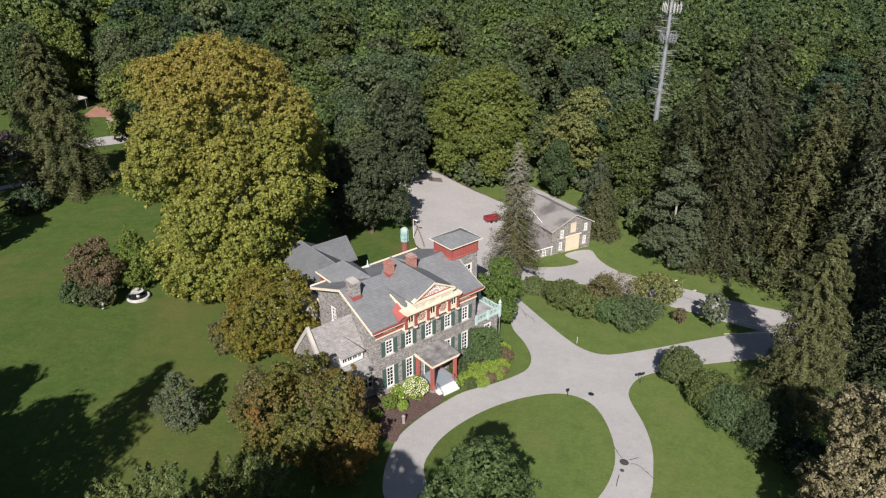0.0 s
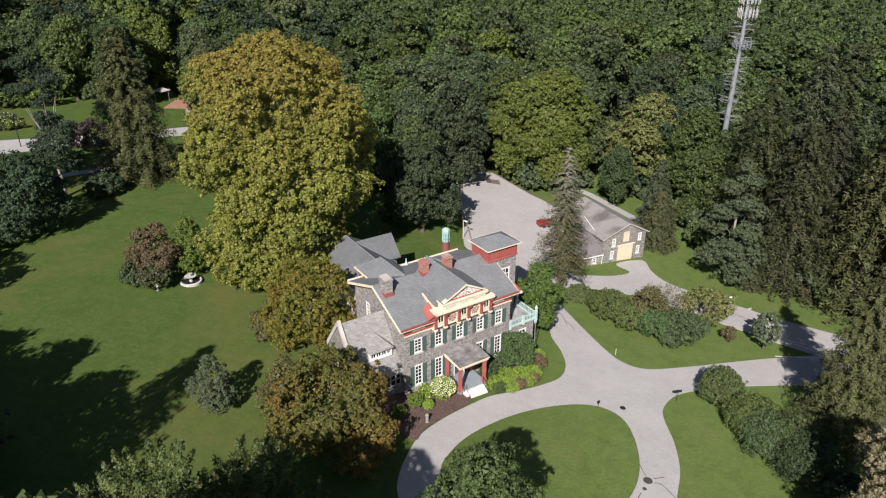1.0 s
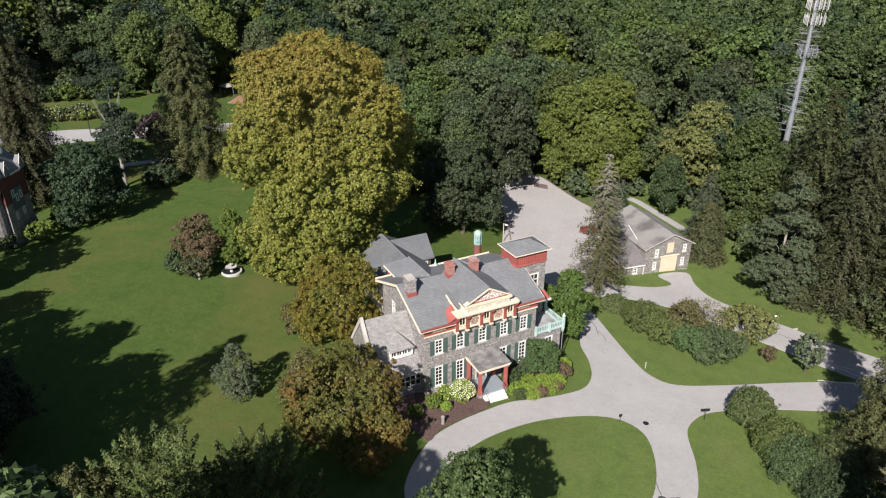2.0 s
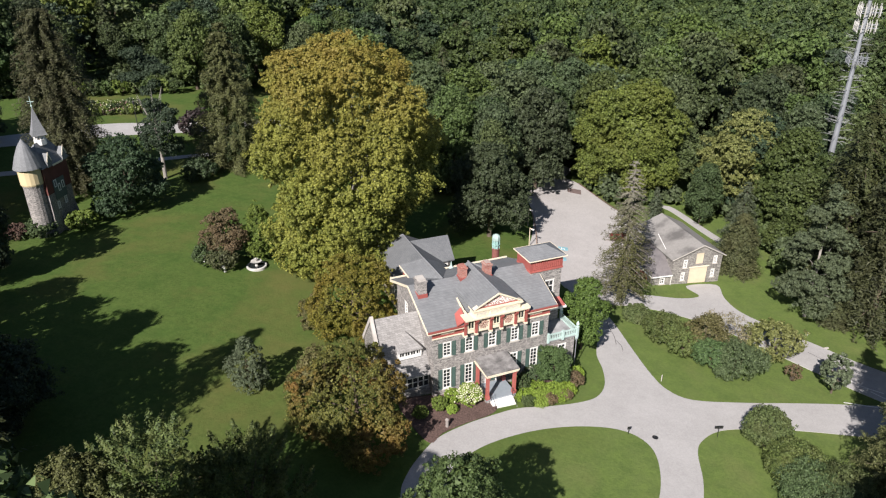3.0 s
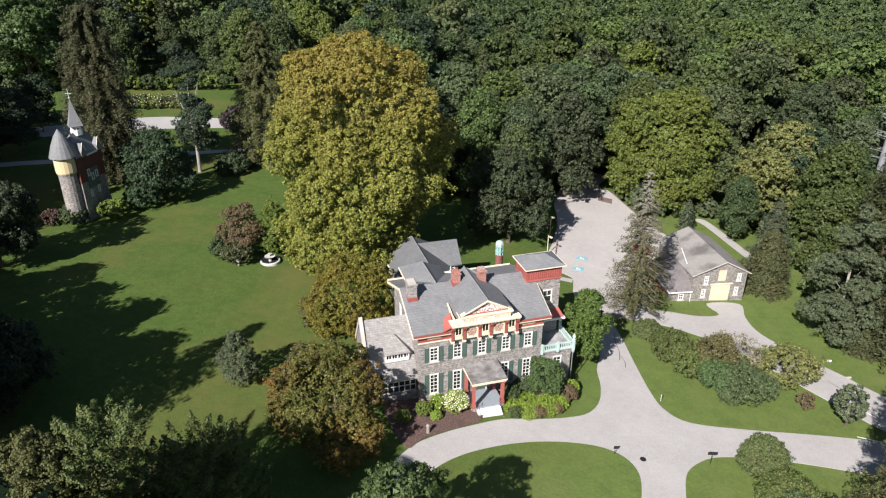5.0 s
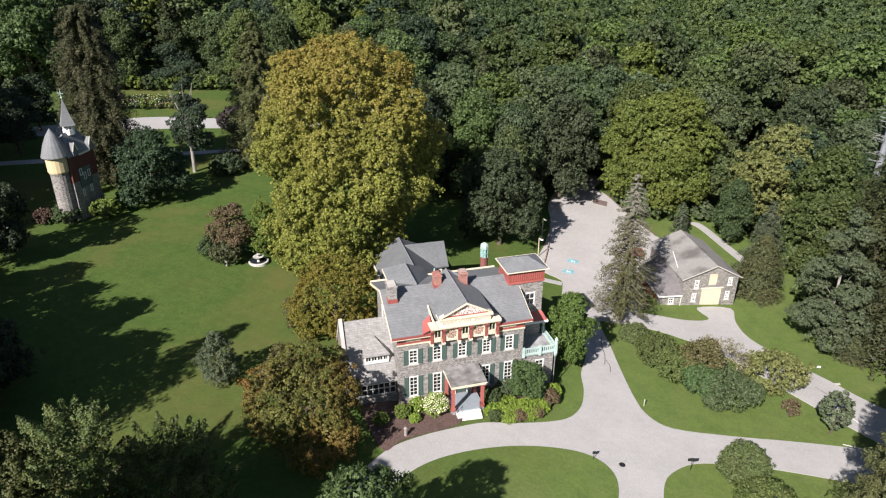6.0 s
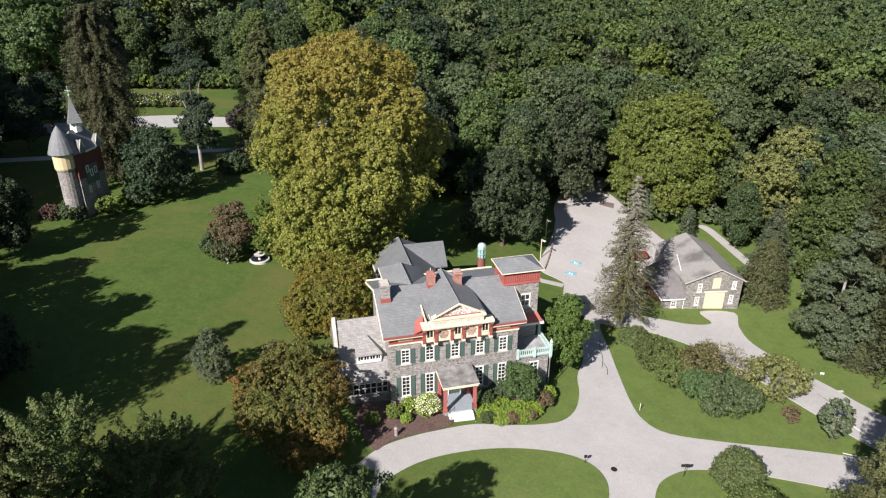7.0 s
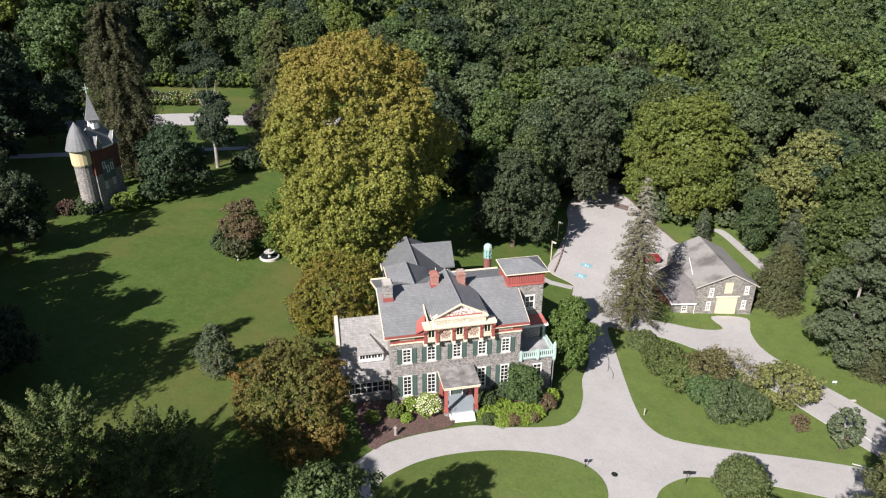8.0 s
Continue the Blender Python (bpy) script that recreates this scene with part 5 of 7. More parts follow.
box(bm, d0, d0 + 0.1, 1.56, 2.5, 4.7, 5.66), box(bm, d1 - 0.1, d1, 1.56, 2.5, 4.7, 5.66), box(bm, d0, d1, 1.5, 1.56, 4.72, 4.92)
part("dormer_cheek", bm, WHITE, dormer)
for i in range(4):
    window(dormer, pose(d0 + 0.35 + 0.6 * i, 1.6, 4.93), 0.59, 0.72, 2, 1, sill=False, t=0.06)

# back wing
PLASTER = painted("cream_plaster", (0.55, 0.49, 0.40), 0.85, 0.2)
ell = part("back_wing", bmesh.new(), STONE_WARM, house, "long low back wing with hipped slate roofs")
EL = bmesh.new()
wall_holes(EL, 0.4, 6.4, -1.0, 5.0, 0.4, [], pose(8.8, 26.2, 0, 0, 0, 180))
wall_holes(EL, 0, 8.8, -1.0, 5.0, 0.4, [], pose(8.8, 11.2, 0, 0, 0, 90))
wall_holes(EL, 0, 1.6, -1.0, 5.0, 0.4, [(0.4, 1.2, 3.2, 4.6)], pose(8.8, 20.0, 0))
wall_holes(EL, 0, 4.4, -1.0, 5.0, 0.4, [], pose(10.4, 20.0, 0, 0, 0, 90))
EL.to_mesh(ell.data)
EL.free()
part("plaster_wall", wall_holes(bmesh.new(), 0, 15.0, -1.0, 5.0, 0.4, [(3.0, 3.9, 2.4, 4.0), (8.0, 8.9, 2.4, 4.0)], pose(2.1, 26.2, 0, 0, 0, -90)), PLASTER, ell, "cream plastered side wall")
for k in (3.45, 8.45):
    window(ell, pose(2.12, 26.2 - k, 2.4, 0, 0, -90), 0.9, 1.6, 2, 2)
window(ell, pose(9.6, 20.02, 3.2), 0.8, 1.4, 2, 2)
EP, EE = 7.68, 5.1
bm = bmesh.new()
slab(bm, [(1.75, 11.2, EE), (5.4, 11.2, EP), (5.4, 24.2, EP), (1.75, 26.6, EE)][::-1], 0.15)
slab(bm, [(9.15, 11.2, EE), (9.15, 26.6, EE), (5.4, 24.2, EP), (5.4, 11.2, EP)][::-1], 0.15)
slab(bm, [(1.75, 26.6, EE), (5.4, 24.2, EP), (9.15, 26.6, EE)], 0.15)
slab(bm, [(5.4, 22.1, EP - 0.1), (10.85, 22.1, EP - 0.1), (10.85, 19.7, EE), (5.4, 19.7, EE)][::-1], 0.15)
slab(bm, [(5.4, 22.1, EP - 0.1), (10.85, 22.1, EP - 0.1), (10.85, 24.5, EE), (5.4, 24.5, EE)], 0.15)
bmesh.ops.recalc_face_normals(bm, faces=bm.faces)
part("back_roof", bm, SLATE_DARK, ell, "dark grey slate roof")
bm = bmesh.new()
tube(bm, [(5.4, 11.3, EP + 0.03), (5.4, 24.2, EP + 0.03)], [0.06, 0.06], 6)
tube(bm, [(5.4, 24.2, EP + 0.03), (1.75, 26.6, EE + 0.03)], [0.05, 0.05], 6)
part("ridge_roll", bm, LEAD, ell, "grey lead ridge roll")
bm = bmesh.new()
box(bm, 1.64, 1.745, 11.2, 26.6, EE - 0.26, EE + 0.03)
part("back_fascia", bm, CREAM, ell)
bm = bmesh.new()
prism(bm, [(-2.3, EE - 0.1), (2.3, EE - 0.1), (0.0, EP - 0.25)], 0.0, 0.3, pose(10.4, 22.1, 0, 0, 0, 90))
part("branch_gable", bm, STONE_WARM, ell)
bm = bmesh.new()
lc, rc, ap, jn = (1.05, 12.8, 9.42), (5.7, 12.4, 9.12), (3.2, 10.7, 10.86), (3.25, 5.35, 10.98)
slab(bm, [jn, ap, lc, (1.05, 9.4, 9.42)], 0.12)
slab(bm, [jn, (5.7, 10.1, 9.12), rc, ap], 0.12)
slab(bm, [lc, ap, rc], 0.12)
bmesh.ops.recalc_face_normals(bm, faces=bm.faces)
part("hip_roof", bm, SLATE, ell, "small hipped slate roof behind the ridge")
bm = bmesh.new()
tube(bm, [Vector(jn) + Vector((0, 0, 0.04)), Vector(ap) + Vector((0, 0, 0.04))], [0.06, 0.06], 6)
part("ridge_roll", bm, LEAD, ell)
bm = bmesh.new()
box(bm, 1.3, 5.4, 10.95, 12.3, 4.0, 9.1)
part("stair_block", bm, STONE, ell)
bm = bmesh.new()
box(bm, 0.98, 1.044, 9.6, 12.84, 9.22, 9.4)
part("stair_fascia", bm, CREAM, ell, "cream fascia with red trim")
part("stair_panel", box(bmesh.new(), 1.2, 1.296, 11.0, 12.2, 8.2, 9.05), RED, ell, "red boarded panel under the eaves")

# round brick stack with its copper lantern
SU, SV = 13.05, 12.5
stack = part("lantern_stack", lathe(bmesh.new(), [(0.44, -1.0), (0.44, 9.4), (0.5, 9.45), (0.5, 9.55)], 16, SU, SV), painted("dark_stack_brick", (0.2, 0.075, 0.062), 0.85, 0.3), house, "round brick stack with a green copper lantern")
bm = bmesh.new()
for i in range(8):
    a = math.pi / 4 * i
    lathe(bm, [(0.05, 9.554), (0.05, 10.6)], 6, SU + 0.43 * math.cos(a), SV + 0.43 * math.sin(a))
lathe(bm, [(0.36, 9.554), (0.36, 10.59)], 12, SU, SV)
lathe(bm, [(0.49, 10.0), (0.49, 10.08)], 16, SU, SV)
part("lantern", bm, painted("dull_green_copper", (0.27, 0.43, 0.40), 0.6, 0.3), stack, "green copper lantern")
part("lantern_cap", lathe(bmesh.new(), [(0.5, 10.6), (0.5, 10.98), (0.43, 11.16), (0.2, 11.32), (0.05, 11.36)], 8, SU, SV), painted("cap_copper", (0.36, 0.48, 0.44), 0.6, 0.3), stack, "pale green copper cap")
bm = bmesh.new()
lathe(bm, [(0.3, 8.7), (0.3, 8.9), (0.1, 9.2), (0.04, 9.7)], 10, 2.2 + 4.4, 10.9)
part("roof_finial", bm, COPPER, house, "pale green finial on the back eaves")


# ---- the barn ----
barn = thing("barn", pose(16.6, 94.9, -1.75, 0, 0, 30.5), "grey stone barn with a buff garage door and grey roof", "barn")
BN = bmesh.new()
bw, bd, br_ = 7.7, 11.5, 4.3
b_open = [(2.75, 5.65, 0.0, 2.75), (3.55, 4.75, 3.3, 5.0), (1.45, 2.05, 0.9, 2.1), (6.2, 6.8, 1.0, 2.2), (1.6, 2.2, 2.9, 4.1), (6.3, 6.9, 3.2, 4.3)]
wall_holes(BN, 0, bw, -0.8, 4.35, 0.4, [(h[0], h[1], h[2], min(h[3], 4.35)) for h in b_open], I4)
prism(BN, [(0, 4.354), (3.55, 4.354), (3.55, 5.85), (0, 4.5)], 0, 0.4)
prism(BN, [(4.75, 4.354), (bw, 4.354), (bw, 4.55), (4.75, 5.95)], 0, 0.4)
prism(BN, [(3.552, 5.0), (4.748, 5.0), (4.748, 5.95), (4.3, 6.15), (3.552, 5.85)], 0, 0.4)
wall_holes(BN, 0.4, bd, -0.8, 4.4, 0.4, [], pose(bw, 0, 0, 0, 0, 90))
wall_holes(BN, 0, bd - 0.4, -0.8, 4.4, 0.4, [], pose(0, bd, 0, 0, 0, -90))
wall_holes(BN, 0.4, bw - 0.4, -0.8, 4.4, 0.4, [], pose(bw, bd, 0, 0, 0, 180))
prism(BN, [(0, 4.404), (bw, 4.404), (br_, 6.1)], bd - 0.4, bd)
part("barn_wall", BN, STONE_WARM, barn, "coursed rubble stone wall")
for i, (x0, x1, z0, z1) in enumerate(b_open[2:]):
    window(barn, pose((x0 + x1) / 2, 0.02, z0), x1 - x0, z1 - z0, 2, 4)
bm = bmesh.new()
box(bm, 2.78, 5.62, 0.1, 0.18, -0.1, 2.72)
gdoor = part("garage_door", bm, BUFF, barn, "buff boarded garage door")
for i in range(4):
    bm = bmesh.new()
    box(bm, 2.85, 5.55, 0.075, 0.096, 0.06 + 0.66 * i, 0.66 + 0.66 * i)
    part("door_panel", bm, BUFF, gdoor)
bm = bmesh.new()
box(bm, 2.6, 5.8, -0.06, 0.02, 2.76, 2.95)
part("door_lintel", bm, CREAM, gdoor)
bm = bmesh.new()
box(bm, 3.58, 4.72, 0.08, 0.15, 3.3, 5.0)
part("loft_door", bm, BUFF, barn, "buff loft door")
bm = bmesh.new()
slab(bm, [(-0.35, -0.3, 4.42), (br_, -0.3, 6.32), (br_, bd + 0.3, 6.32), (-0.35, bd + 0.3, 4.42)][::-1], 0.14)
slab(bm, [(bw + 0.35, -0.3, 4.42), (bw + 0.35, bd + 0.3, 4.42), (br_, bd + 0.3, 6.32), (br_, -0.3, 6.32)][::-1], 0.14)
bmesh.ops.recalc_face_normals(bm, faces=bm.faces)
part("barn_roof", bm, SLATE_BARN, barn, "weathered grey gable roof")
bm = bmesh.new()
for s in (0, 1):
    x0 = -0.4 if s == 0 else bw + 0.4
    prism(bm, [(x0, 4.3), (x0, 4.44), (br_, 6.37), (br_, 6.23)], -0.36, -0.304)
part("barn_verge", bm, CEMENT, barn)
bm = bmesh.new()
wall_holes(bm, 0, 2.9, -0.8, 2.05, 0.35, [(1.15, 1.85, 0.7, 1.6)], pose(-2.904, 0, 0))
wall_holes(bm, 0, 7.5, -0.8, 2.05, 0.35, [(5.2, 6.4, -0.2, 1.95), (2.0, 4.4, -0.2, 1.95)], pose(-2.904, 7.9, 0, 0, 0, -90))
lean = part("lean_to", bm, STONE_WARM, barn, "low stone lean-to beside the barn")
window(barn, pose(-1.4, 0.02, 0.7), 0.75, 0.9, 2, 2)
bm = bmesh.new()
box(bm, -2.88, -2.8, 1.5, 2.7, -0.2, 1.95), box(bm, -2.88, -2.8, 3.5, 5.9, -0.2, 1.95)
part("red_door", bm, BRIGHT_RED, lean, "red painted lean-to doors")
bm = bmesh.new()
slab(bm, [(-3.25, -0.3, 2.1), (0.0, -0.3, 2.1), (-0.02, 3.0, 4.25)], 0.12)
slab(bm, [(-3.25, -0.3, 2.1), (-0.02, 3.0, 4.25), (-0.02, 8.2, 4.25), (-3.25, 8.2, 2.1)], 0.12)
bmesh.ops.recalc_face_normals(bm, faces=bm.faces)
# barn roofing again, with the shade of this slope put into darker colours
part("lean_to_roofing", bm, sooty_roof("lean_to_roofing", (0.205, 0.19, 0.19), (0.095, 0.088, 0.09)), lean, "grey hipped roof, coloured darker for its shaded slope")
bm = bmesh.new()
box(bm, -3.3, 0.0, -0.38, -0.304, 1.94, 2.12), box(bm, -3.34, -3.26, -0.3, 8.2, 1.94, 2.12)
tube(bm, [(-0.1, -0.2, 2.0), (-0.1, -0.1, -0.6)], [0.05, 0.05], 6)
part("lean_to_gutter", bm, WHITE, lean)
bm = bmesh.new()
tube(bm, [(0.3, 2.9, 4.66), (1.25, 7.0, 5.14)], [0.06, 0.06], 6)
part("roof_pole", bm, WHITE, barn, "white pole lying on the roof")

# ---- the garden tower ----
gt = thing("garden_tower", pose(-71.8, 74.1, 4.1, 0, 0, 12) @ Matrix.Diagonal((1, 1, 0.985, 1)), "tall narrow stone and red tower with a turret and spire", "tower")
FX, BX = 2.0, -0.9
part("tower_front", wall_holes(bmesh.new(), 0, 5.4, -0.8, 6.4, 0.4, [(2.9, 4.3, -0.8, 2.3)], pose(FX, -2.2, 0, 0, 0, 90)), STONE, gt, "rubble stone tower wall with a dark doorway")
for q in ((BX, FX - 0.4, -2.2, -1.8), (BX, BX + 0.4, -1.8, 3.2), (BX + 0.4, FX - 0.4, 2.8, 3.2)):
    part("tower_wall", box(bmesh.new(), *q, -0.8, 6.4), STONE, gt)
for y0, y1 in ((2.5, 3.2), (-0.5, 0.05)):
    part("buttress", prism(bmesh.new(), [(FX + 0.004, -0.8), (FX + 0.8, -0.8), (FX + 0.06, 3.2), (FX + 0.004, 3.2)], y0, y1), STONE, gt)
bm = bmesh.new()
box(bm, BX - 0.06, FX + 0.06, -2.26, 3.26, 6.404, 10.5)
part("upper_storey", bm, painted("dark_red_tiles", (0.13, 0.045, 0.035), 0.8, 0.3), gt, "dark red hung tiles")
bm = bmesh.new()
box(bm, FX + 0.065, FX + 0.14, -0.9, 1.7, 5.2, 8.2)
part("panel", bm, painted("grey_green_panel", (0.10, 0.13, 0.12), 0.6), gt, "grey-green framed bay")
for yy, zz in ((-0.55, 3.8), (1.2, 4.0), (0.25, 6.3), (1.15, 6.5), (-0.45, 7.1)):
    window(gt, pose(FX + (0.03 if zz < 5 else 0.15), yy, zz, 0, 0, 90), 0.55, 1.1, 2, 3, sill=False)
bm = bmesh.new()
e = [(BX - 0.4, -2.6, 10.5), (FX + 0.4, -2.6, 10.5), (FX + 0.4, 3.6, 10.5), (BX - 0.4, 3.6, 10.5)]
r = [(0.55, -0.7, 13.6), (0.55, 2.2, 13.6)]
vs, rs = [bm.verts.new(p) for p in e], [bm.verts.new(p) for p in r]
for f in ((vs[0], vs[1], rs[0]), (vs[1], vs[2], rs[1], rs[0]), (vs[2], vs[3], rs[1]), (vs[3], vs[0], rs[0], rs[1]), (vs[3], vs[2], vs[1], vs[0])):
    bm.faces.new(f)
part("tower_roof", bm, SLATE, gt, "steep grey slate roof")
for yy in (-1.0, 2.5):
    bm = bmesh.new()
    prism(bm, [(yy - 0.5, 10.4), (yy + 0.5, 10.4), (yy + 0.5, 11.4), (yy, 12.4), (yy - 0.5, 11.4)], 0, 1.4, pose(FX + 0.5, 0, 0, 0, 0, 90))
    gl = part("gablet", bm, SLATE, gt, "small gablet")
    bm = bmesh.new()
    prism(bm, [(yy - 0.58, 11.2), (yy - 0.4, 11.2), (yy, 12.25), (yy + 0.4, 11.2), (yy + 0.58, 11.2), (yy, 12.55)], -0.06, -0.004, pose(FX + 0.5, 0, 0, 0, 0, 90))
    part("gablet_verge", bm, CREAM, gl)
bm = bmesh.new()
box(bm, FX + 0.42, FX + 0.5, -0.4, 1.9, 10.3, 10.55)
part("tower_eaves", bm, CREAM, gt)
TX, TY = 0.35, -2.6
turret = part("turret", lathe(bmesh.new(), [(1.3, -0.8), (1.3, 7.9), (1.4, 8.3)], 18, TX, TY), STONE, gt, "round stair turret with a cream top and slate cone")
part("turret_top", lathe(bmesh.new(), [(1.44, 8.304), (1.5, 8.5), (1.5, 10.95)], 18, TX, TY), painted("yellow_cream_boards", (0.62, 0.52, 0.31), 0.6, 0.1), turret, "cream painted turret top")
part("turret_cone", lathe(bmesh.new(), [(1.95, 10.8), (1.9, 10.98), (1.35, 12.6), (0.75, 13.9), (0.05, 14.9)], 18, TX, TY), SLATE, turret, "grey slate cone")
bm = bmesh.new()
prism(bm, [(TX - 1.9, -0.8), (TX - 1.25, -0.8), (TX - 1.25, 2.4), (TX - 1.4, 2.4)], TY - 0.9, TY - 0.45)
part("buttress", bm, CEMENT, turret)
bm = bmesh.new()
for i in range(8):
    a = math.pi / 4 * i
    box(bm, 0.62 * math.cos(a) - 0.09, 0.62 * math.cos(a) + 0.09, 0.9 + 0.62 * math.sin(a) - 0.09, 0.9 + 0.62 * math.sin(a) + 0.09, 13.2, 14.75)
lathe(bm, [(0.82, 13.1), (0.82, 13.9)], 8, 0, 0.9)
cup = part("cupola", bm, WHITE, gt, "white open cupola under a slate spire", Matrix.Translation((0.55, 0, 0)))
part("spire", lathe(bmesh.new(), [(1.4, 14.55), (1.3, 14.7), (0.7, 16.3), (0.12, 18.2), (0.04, 18.5)], 4, 0, 0.9), SLATE, cup, "grey slate spire")
bm = bmesh.new()
tube(bm, [(0, 0.9, 18.0), (0, 0.9, 20.0)], [0.05, 0.03], 6)
tube(bm, [(-0.5, 0.9, 19.3), (0.5, 0.9, 19.3)], [0.035, 0.035], 5), tube(bm, [(0, 0.4, 19.1), (0, 1.4, 19.1)], [0.035, 0.035], 5)
lathe(bm, [(0.02, 18.5), (0.16, 18.65), (0.02, 18.8)], 8, 0, 0.9)
part("weathervane", bm, COPPER, cup, "green copper weathervane")

# ---- the mast ----
MX, MY = 40.3, 128.0
mast = thing("radio_mast", pose(MX, MY, gz(MX, MY)), "tall grey steel mast with antenna racks and stub branches", "mast")
bm = bmesh.new()
lathe(bm, [(0.56, -0.5), (0.48, 14), (0.37, 26), (0.28, 38)], 12)
part("pole", bm, STEEL, mast)
mrng = np.random.default_rng(90)
bm = bmesh.new()
for i in range(120):
    z, a, ln = mrng.uniform(15.5, 33.0), mrng.uniform(0, 6.28), mrng.uniform(1.2, 2.7)
    d = Vector((math.cos(a), math.sin(a), 0))
    e = d * ln + Vector((0, 0, z + mrng.uniform(-0.2, 0.5)))
    k = d * ln * 0.55 + Vector((0, 0, z + 0.12))
    tube(bm, [(0, 0, z), k, e], [0.035, 0.03, 0.015], 4)
    for sgn in (-1, 1):
        tube(bm, [k, k + d * 0.45 + sgn * 0.4 * Vector((-d.y, d.x, 0.15))], [0.02, 0.01], 3)
tagged(part("stub_branch", bm, painted("dull_grey_branch", (0.30, 0.31, 0.30), 0.7), mast, "thin bare grey stub branches"), kind="stuff")
for z, n, rr, hh in ((29.0, 12, 1.9, 0.9), (34.0, 12, 2.0, 1.1), (36.3, 12, 2.1, 1.2)):
    bm = bmesh.new()
    for i in range(3):
        a0, a1 = i * 2.094, (i + 1) * 2.094
        p, q = Vector((rr * math.cos(a0), rr * math.sin(a0), z)), Vector((rr * math.cos(a1), rr * math.sin(a1), z))
        tube(bm, [p, q], [0.07, 0.07], 5), tube(bm, [p + Vector((0, 0, 0.5)), q + Vector((0, 0, 0.5))], [0.05, 0.05], 5)
        tube(bm, [(0, 0, z + 0.2), p.lerp(q, 0.5)], [0.08, 0.06], 5)
    pf = part("platform", bm, STEEL, mast)
    for i in range(n):
        a = 2.094 * (i // 4) + 0.0
        p, q = Vector((rr * math.cos(a), rr * math.sin(a), 0)), Vector((rr * math.cos(a + 2.094), rr * math.sin(a + 2.094), 0))
        c = p.lerp(q, (i % 4 + 0.5) / 4)
        bm = bmesh.new()
        box(bm, 0.05, 0.15, -0.085, 0.085, z - 0.5, z + hh * 0.8, Matrix.Translation(c) @ Matrix.Rotation(a + 1.047, 4, "Z"))
        tube(bm, [(c.x, c.y, z - 0.8), (c.x, c.y, z + hh + 0.2)], [0.035, 0.035], 5)
        part("antenna_panel", bm, LIMESTONE if z > 30 else STEEL, pf)


# ---- trees and shrubs that stand alone ----
heap_tree("plane_tree", "huge golden-leaved tree with a rounded crown", -26, 81.5,
          [(-0.8, 0, 22.0, 7.2, 7.8), (0, 0, 14.5, 9.4, 7.6), (-7.4, 0.5, 16.2, 5.6, 5.2), (7.4, 0.8, 17.2, 5.2, 4.8), (-6.8, -3.5, 6.2, 4.8, 5.6), (-2.0, -5.5, 5.4, 5.4, 5.2), (2.2, -3.5, 6.0, 4.3, 5.4), (-2, 5.5, 10, 6, 7.2), (4.6, -4.2, 22, 4.4, 4.6), (-6.0, -3.8, 23.5, 4.4, 4.4), (2.6, -7.2, 14.5, 4.2, 3.8), (-6.0, -6.9, 12.5, 3.8, 3.6),
           (-2.6, -7.4, 18.6, 3.8, 3.4), (3.6, -6.6, 18.4, 3.2, 2.8), (-0.4, -4.6, 27.0, 4.0, 3.4), (-8.6, -3.2, 19.6, 3.4, 3.2), (6.8, -4.2, 12.6, 3.4, 3.2), (-1.6, -8.6, 10.0, 3.4, 3.0), (-1.0, 0.6, 28.2, 4.6, 3.0), (4.4, 1.0, 26.0, 3.8, 3.2), (-6.2, 1.0, 26.4, 3.8, 3.2)],
          L_GOLD, 1, 0.72, 7, 0.102, 0.7, PALE_BARK, turn=30, gaps=0.14, flat=0.7)
heap_tree("autumn_tree", "olive and rust coloured tree beside the house", -18.8, 64.3,
          [(0, 0, 5.6, 4.3, 4.2), (-2.0, -0.6, 3.6, 3.2, 3.3), (1.6, -1.8, 3.2, 3.0, 3.0), (2.0, 1.2, 6.4, 2.7, 2.6), (-1.2, 1.8, 6.2, 2.9, 3.0), (0.4, -2.6, 5.6, 2.4, 2.4)], L_OLIVE, 2, 0.55, 7, 0.074, 0.24, turn=25, gaps=0.25, flat=0.6)
heap_tree("maple_tree", "rust red and olive tree before the house", -11.4, 48.6,
          [(-1.2, 0.4, 4.9, 4.5, 3.7), (-3.7, 0.2, 4.0, 3.0, 3.2), (1.4, -0.8, 5.0, 3.0, 3.4), (1.9, -3.0, 2.8, 2.7, 2.8), (-1.8, -2.8, 4.2, 3.0, 2.8), (-0.2, 2.4, 4.8, 3.2, 3.6), (-1.0, -0.4, 6.5, 2.6, 2.1), (0.6, -4.6, 2.4, 2.2, 2.4)], L_RED, 3, 0.52, 7, 0.07, 0.26, turn=25, gaps=0.22, flat=0.6)
heap_tree("small_tree", "small silvery green tree on the lawn", -24.2, 50.6, [(0, 0, 1.8, 1.95, 1.7), (1.0, -0.7, 2.1, 1.25, 1.2), (-1.0, 0.3, 2.6, 1.3, 1.3), (0.2, 0.2, 3.8, 1.35, 1.3), (-0.3, -0.8, 3.0, 1.2, 1.2), (0, 0, 5.1, 0.85, 1.0)], L_SILVER, 4, 0.34, 7, 0.052, 0.12, gaps=0.48)
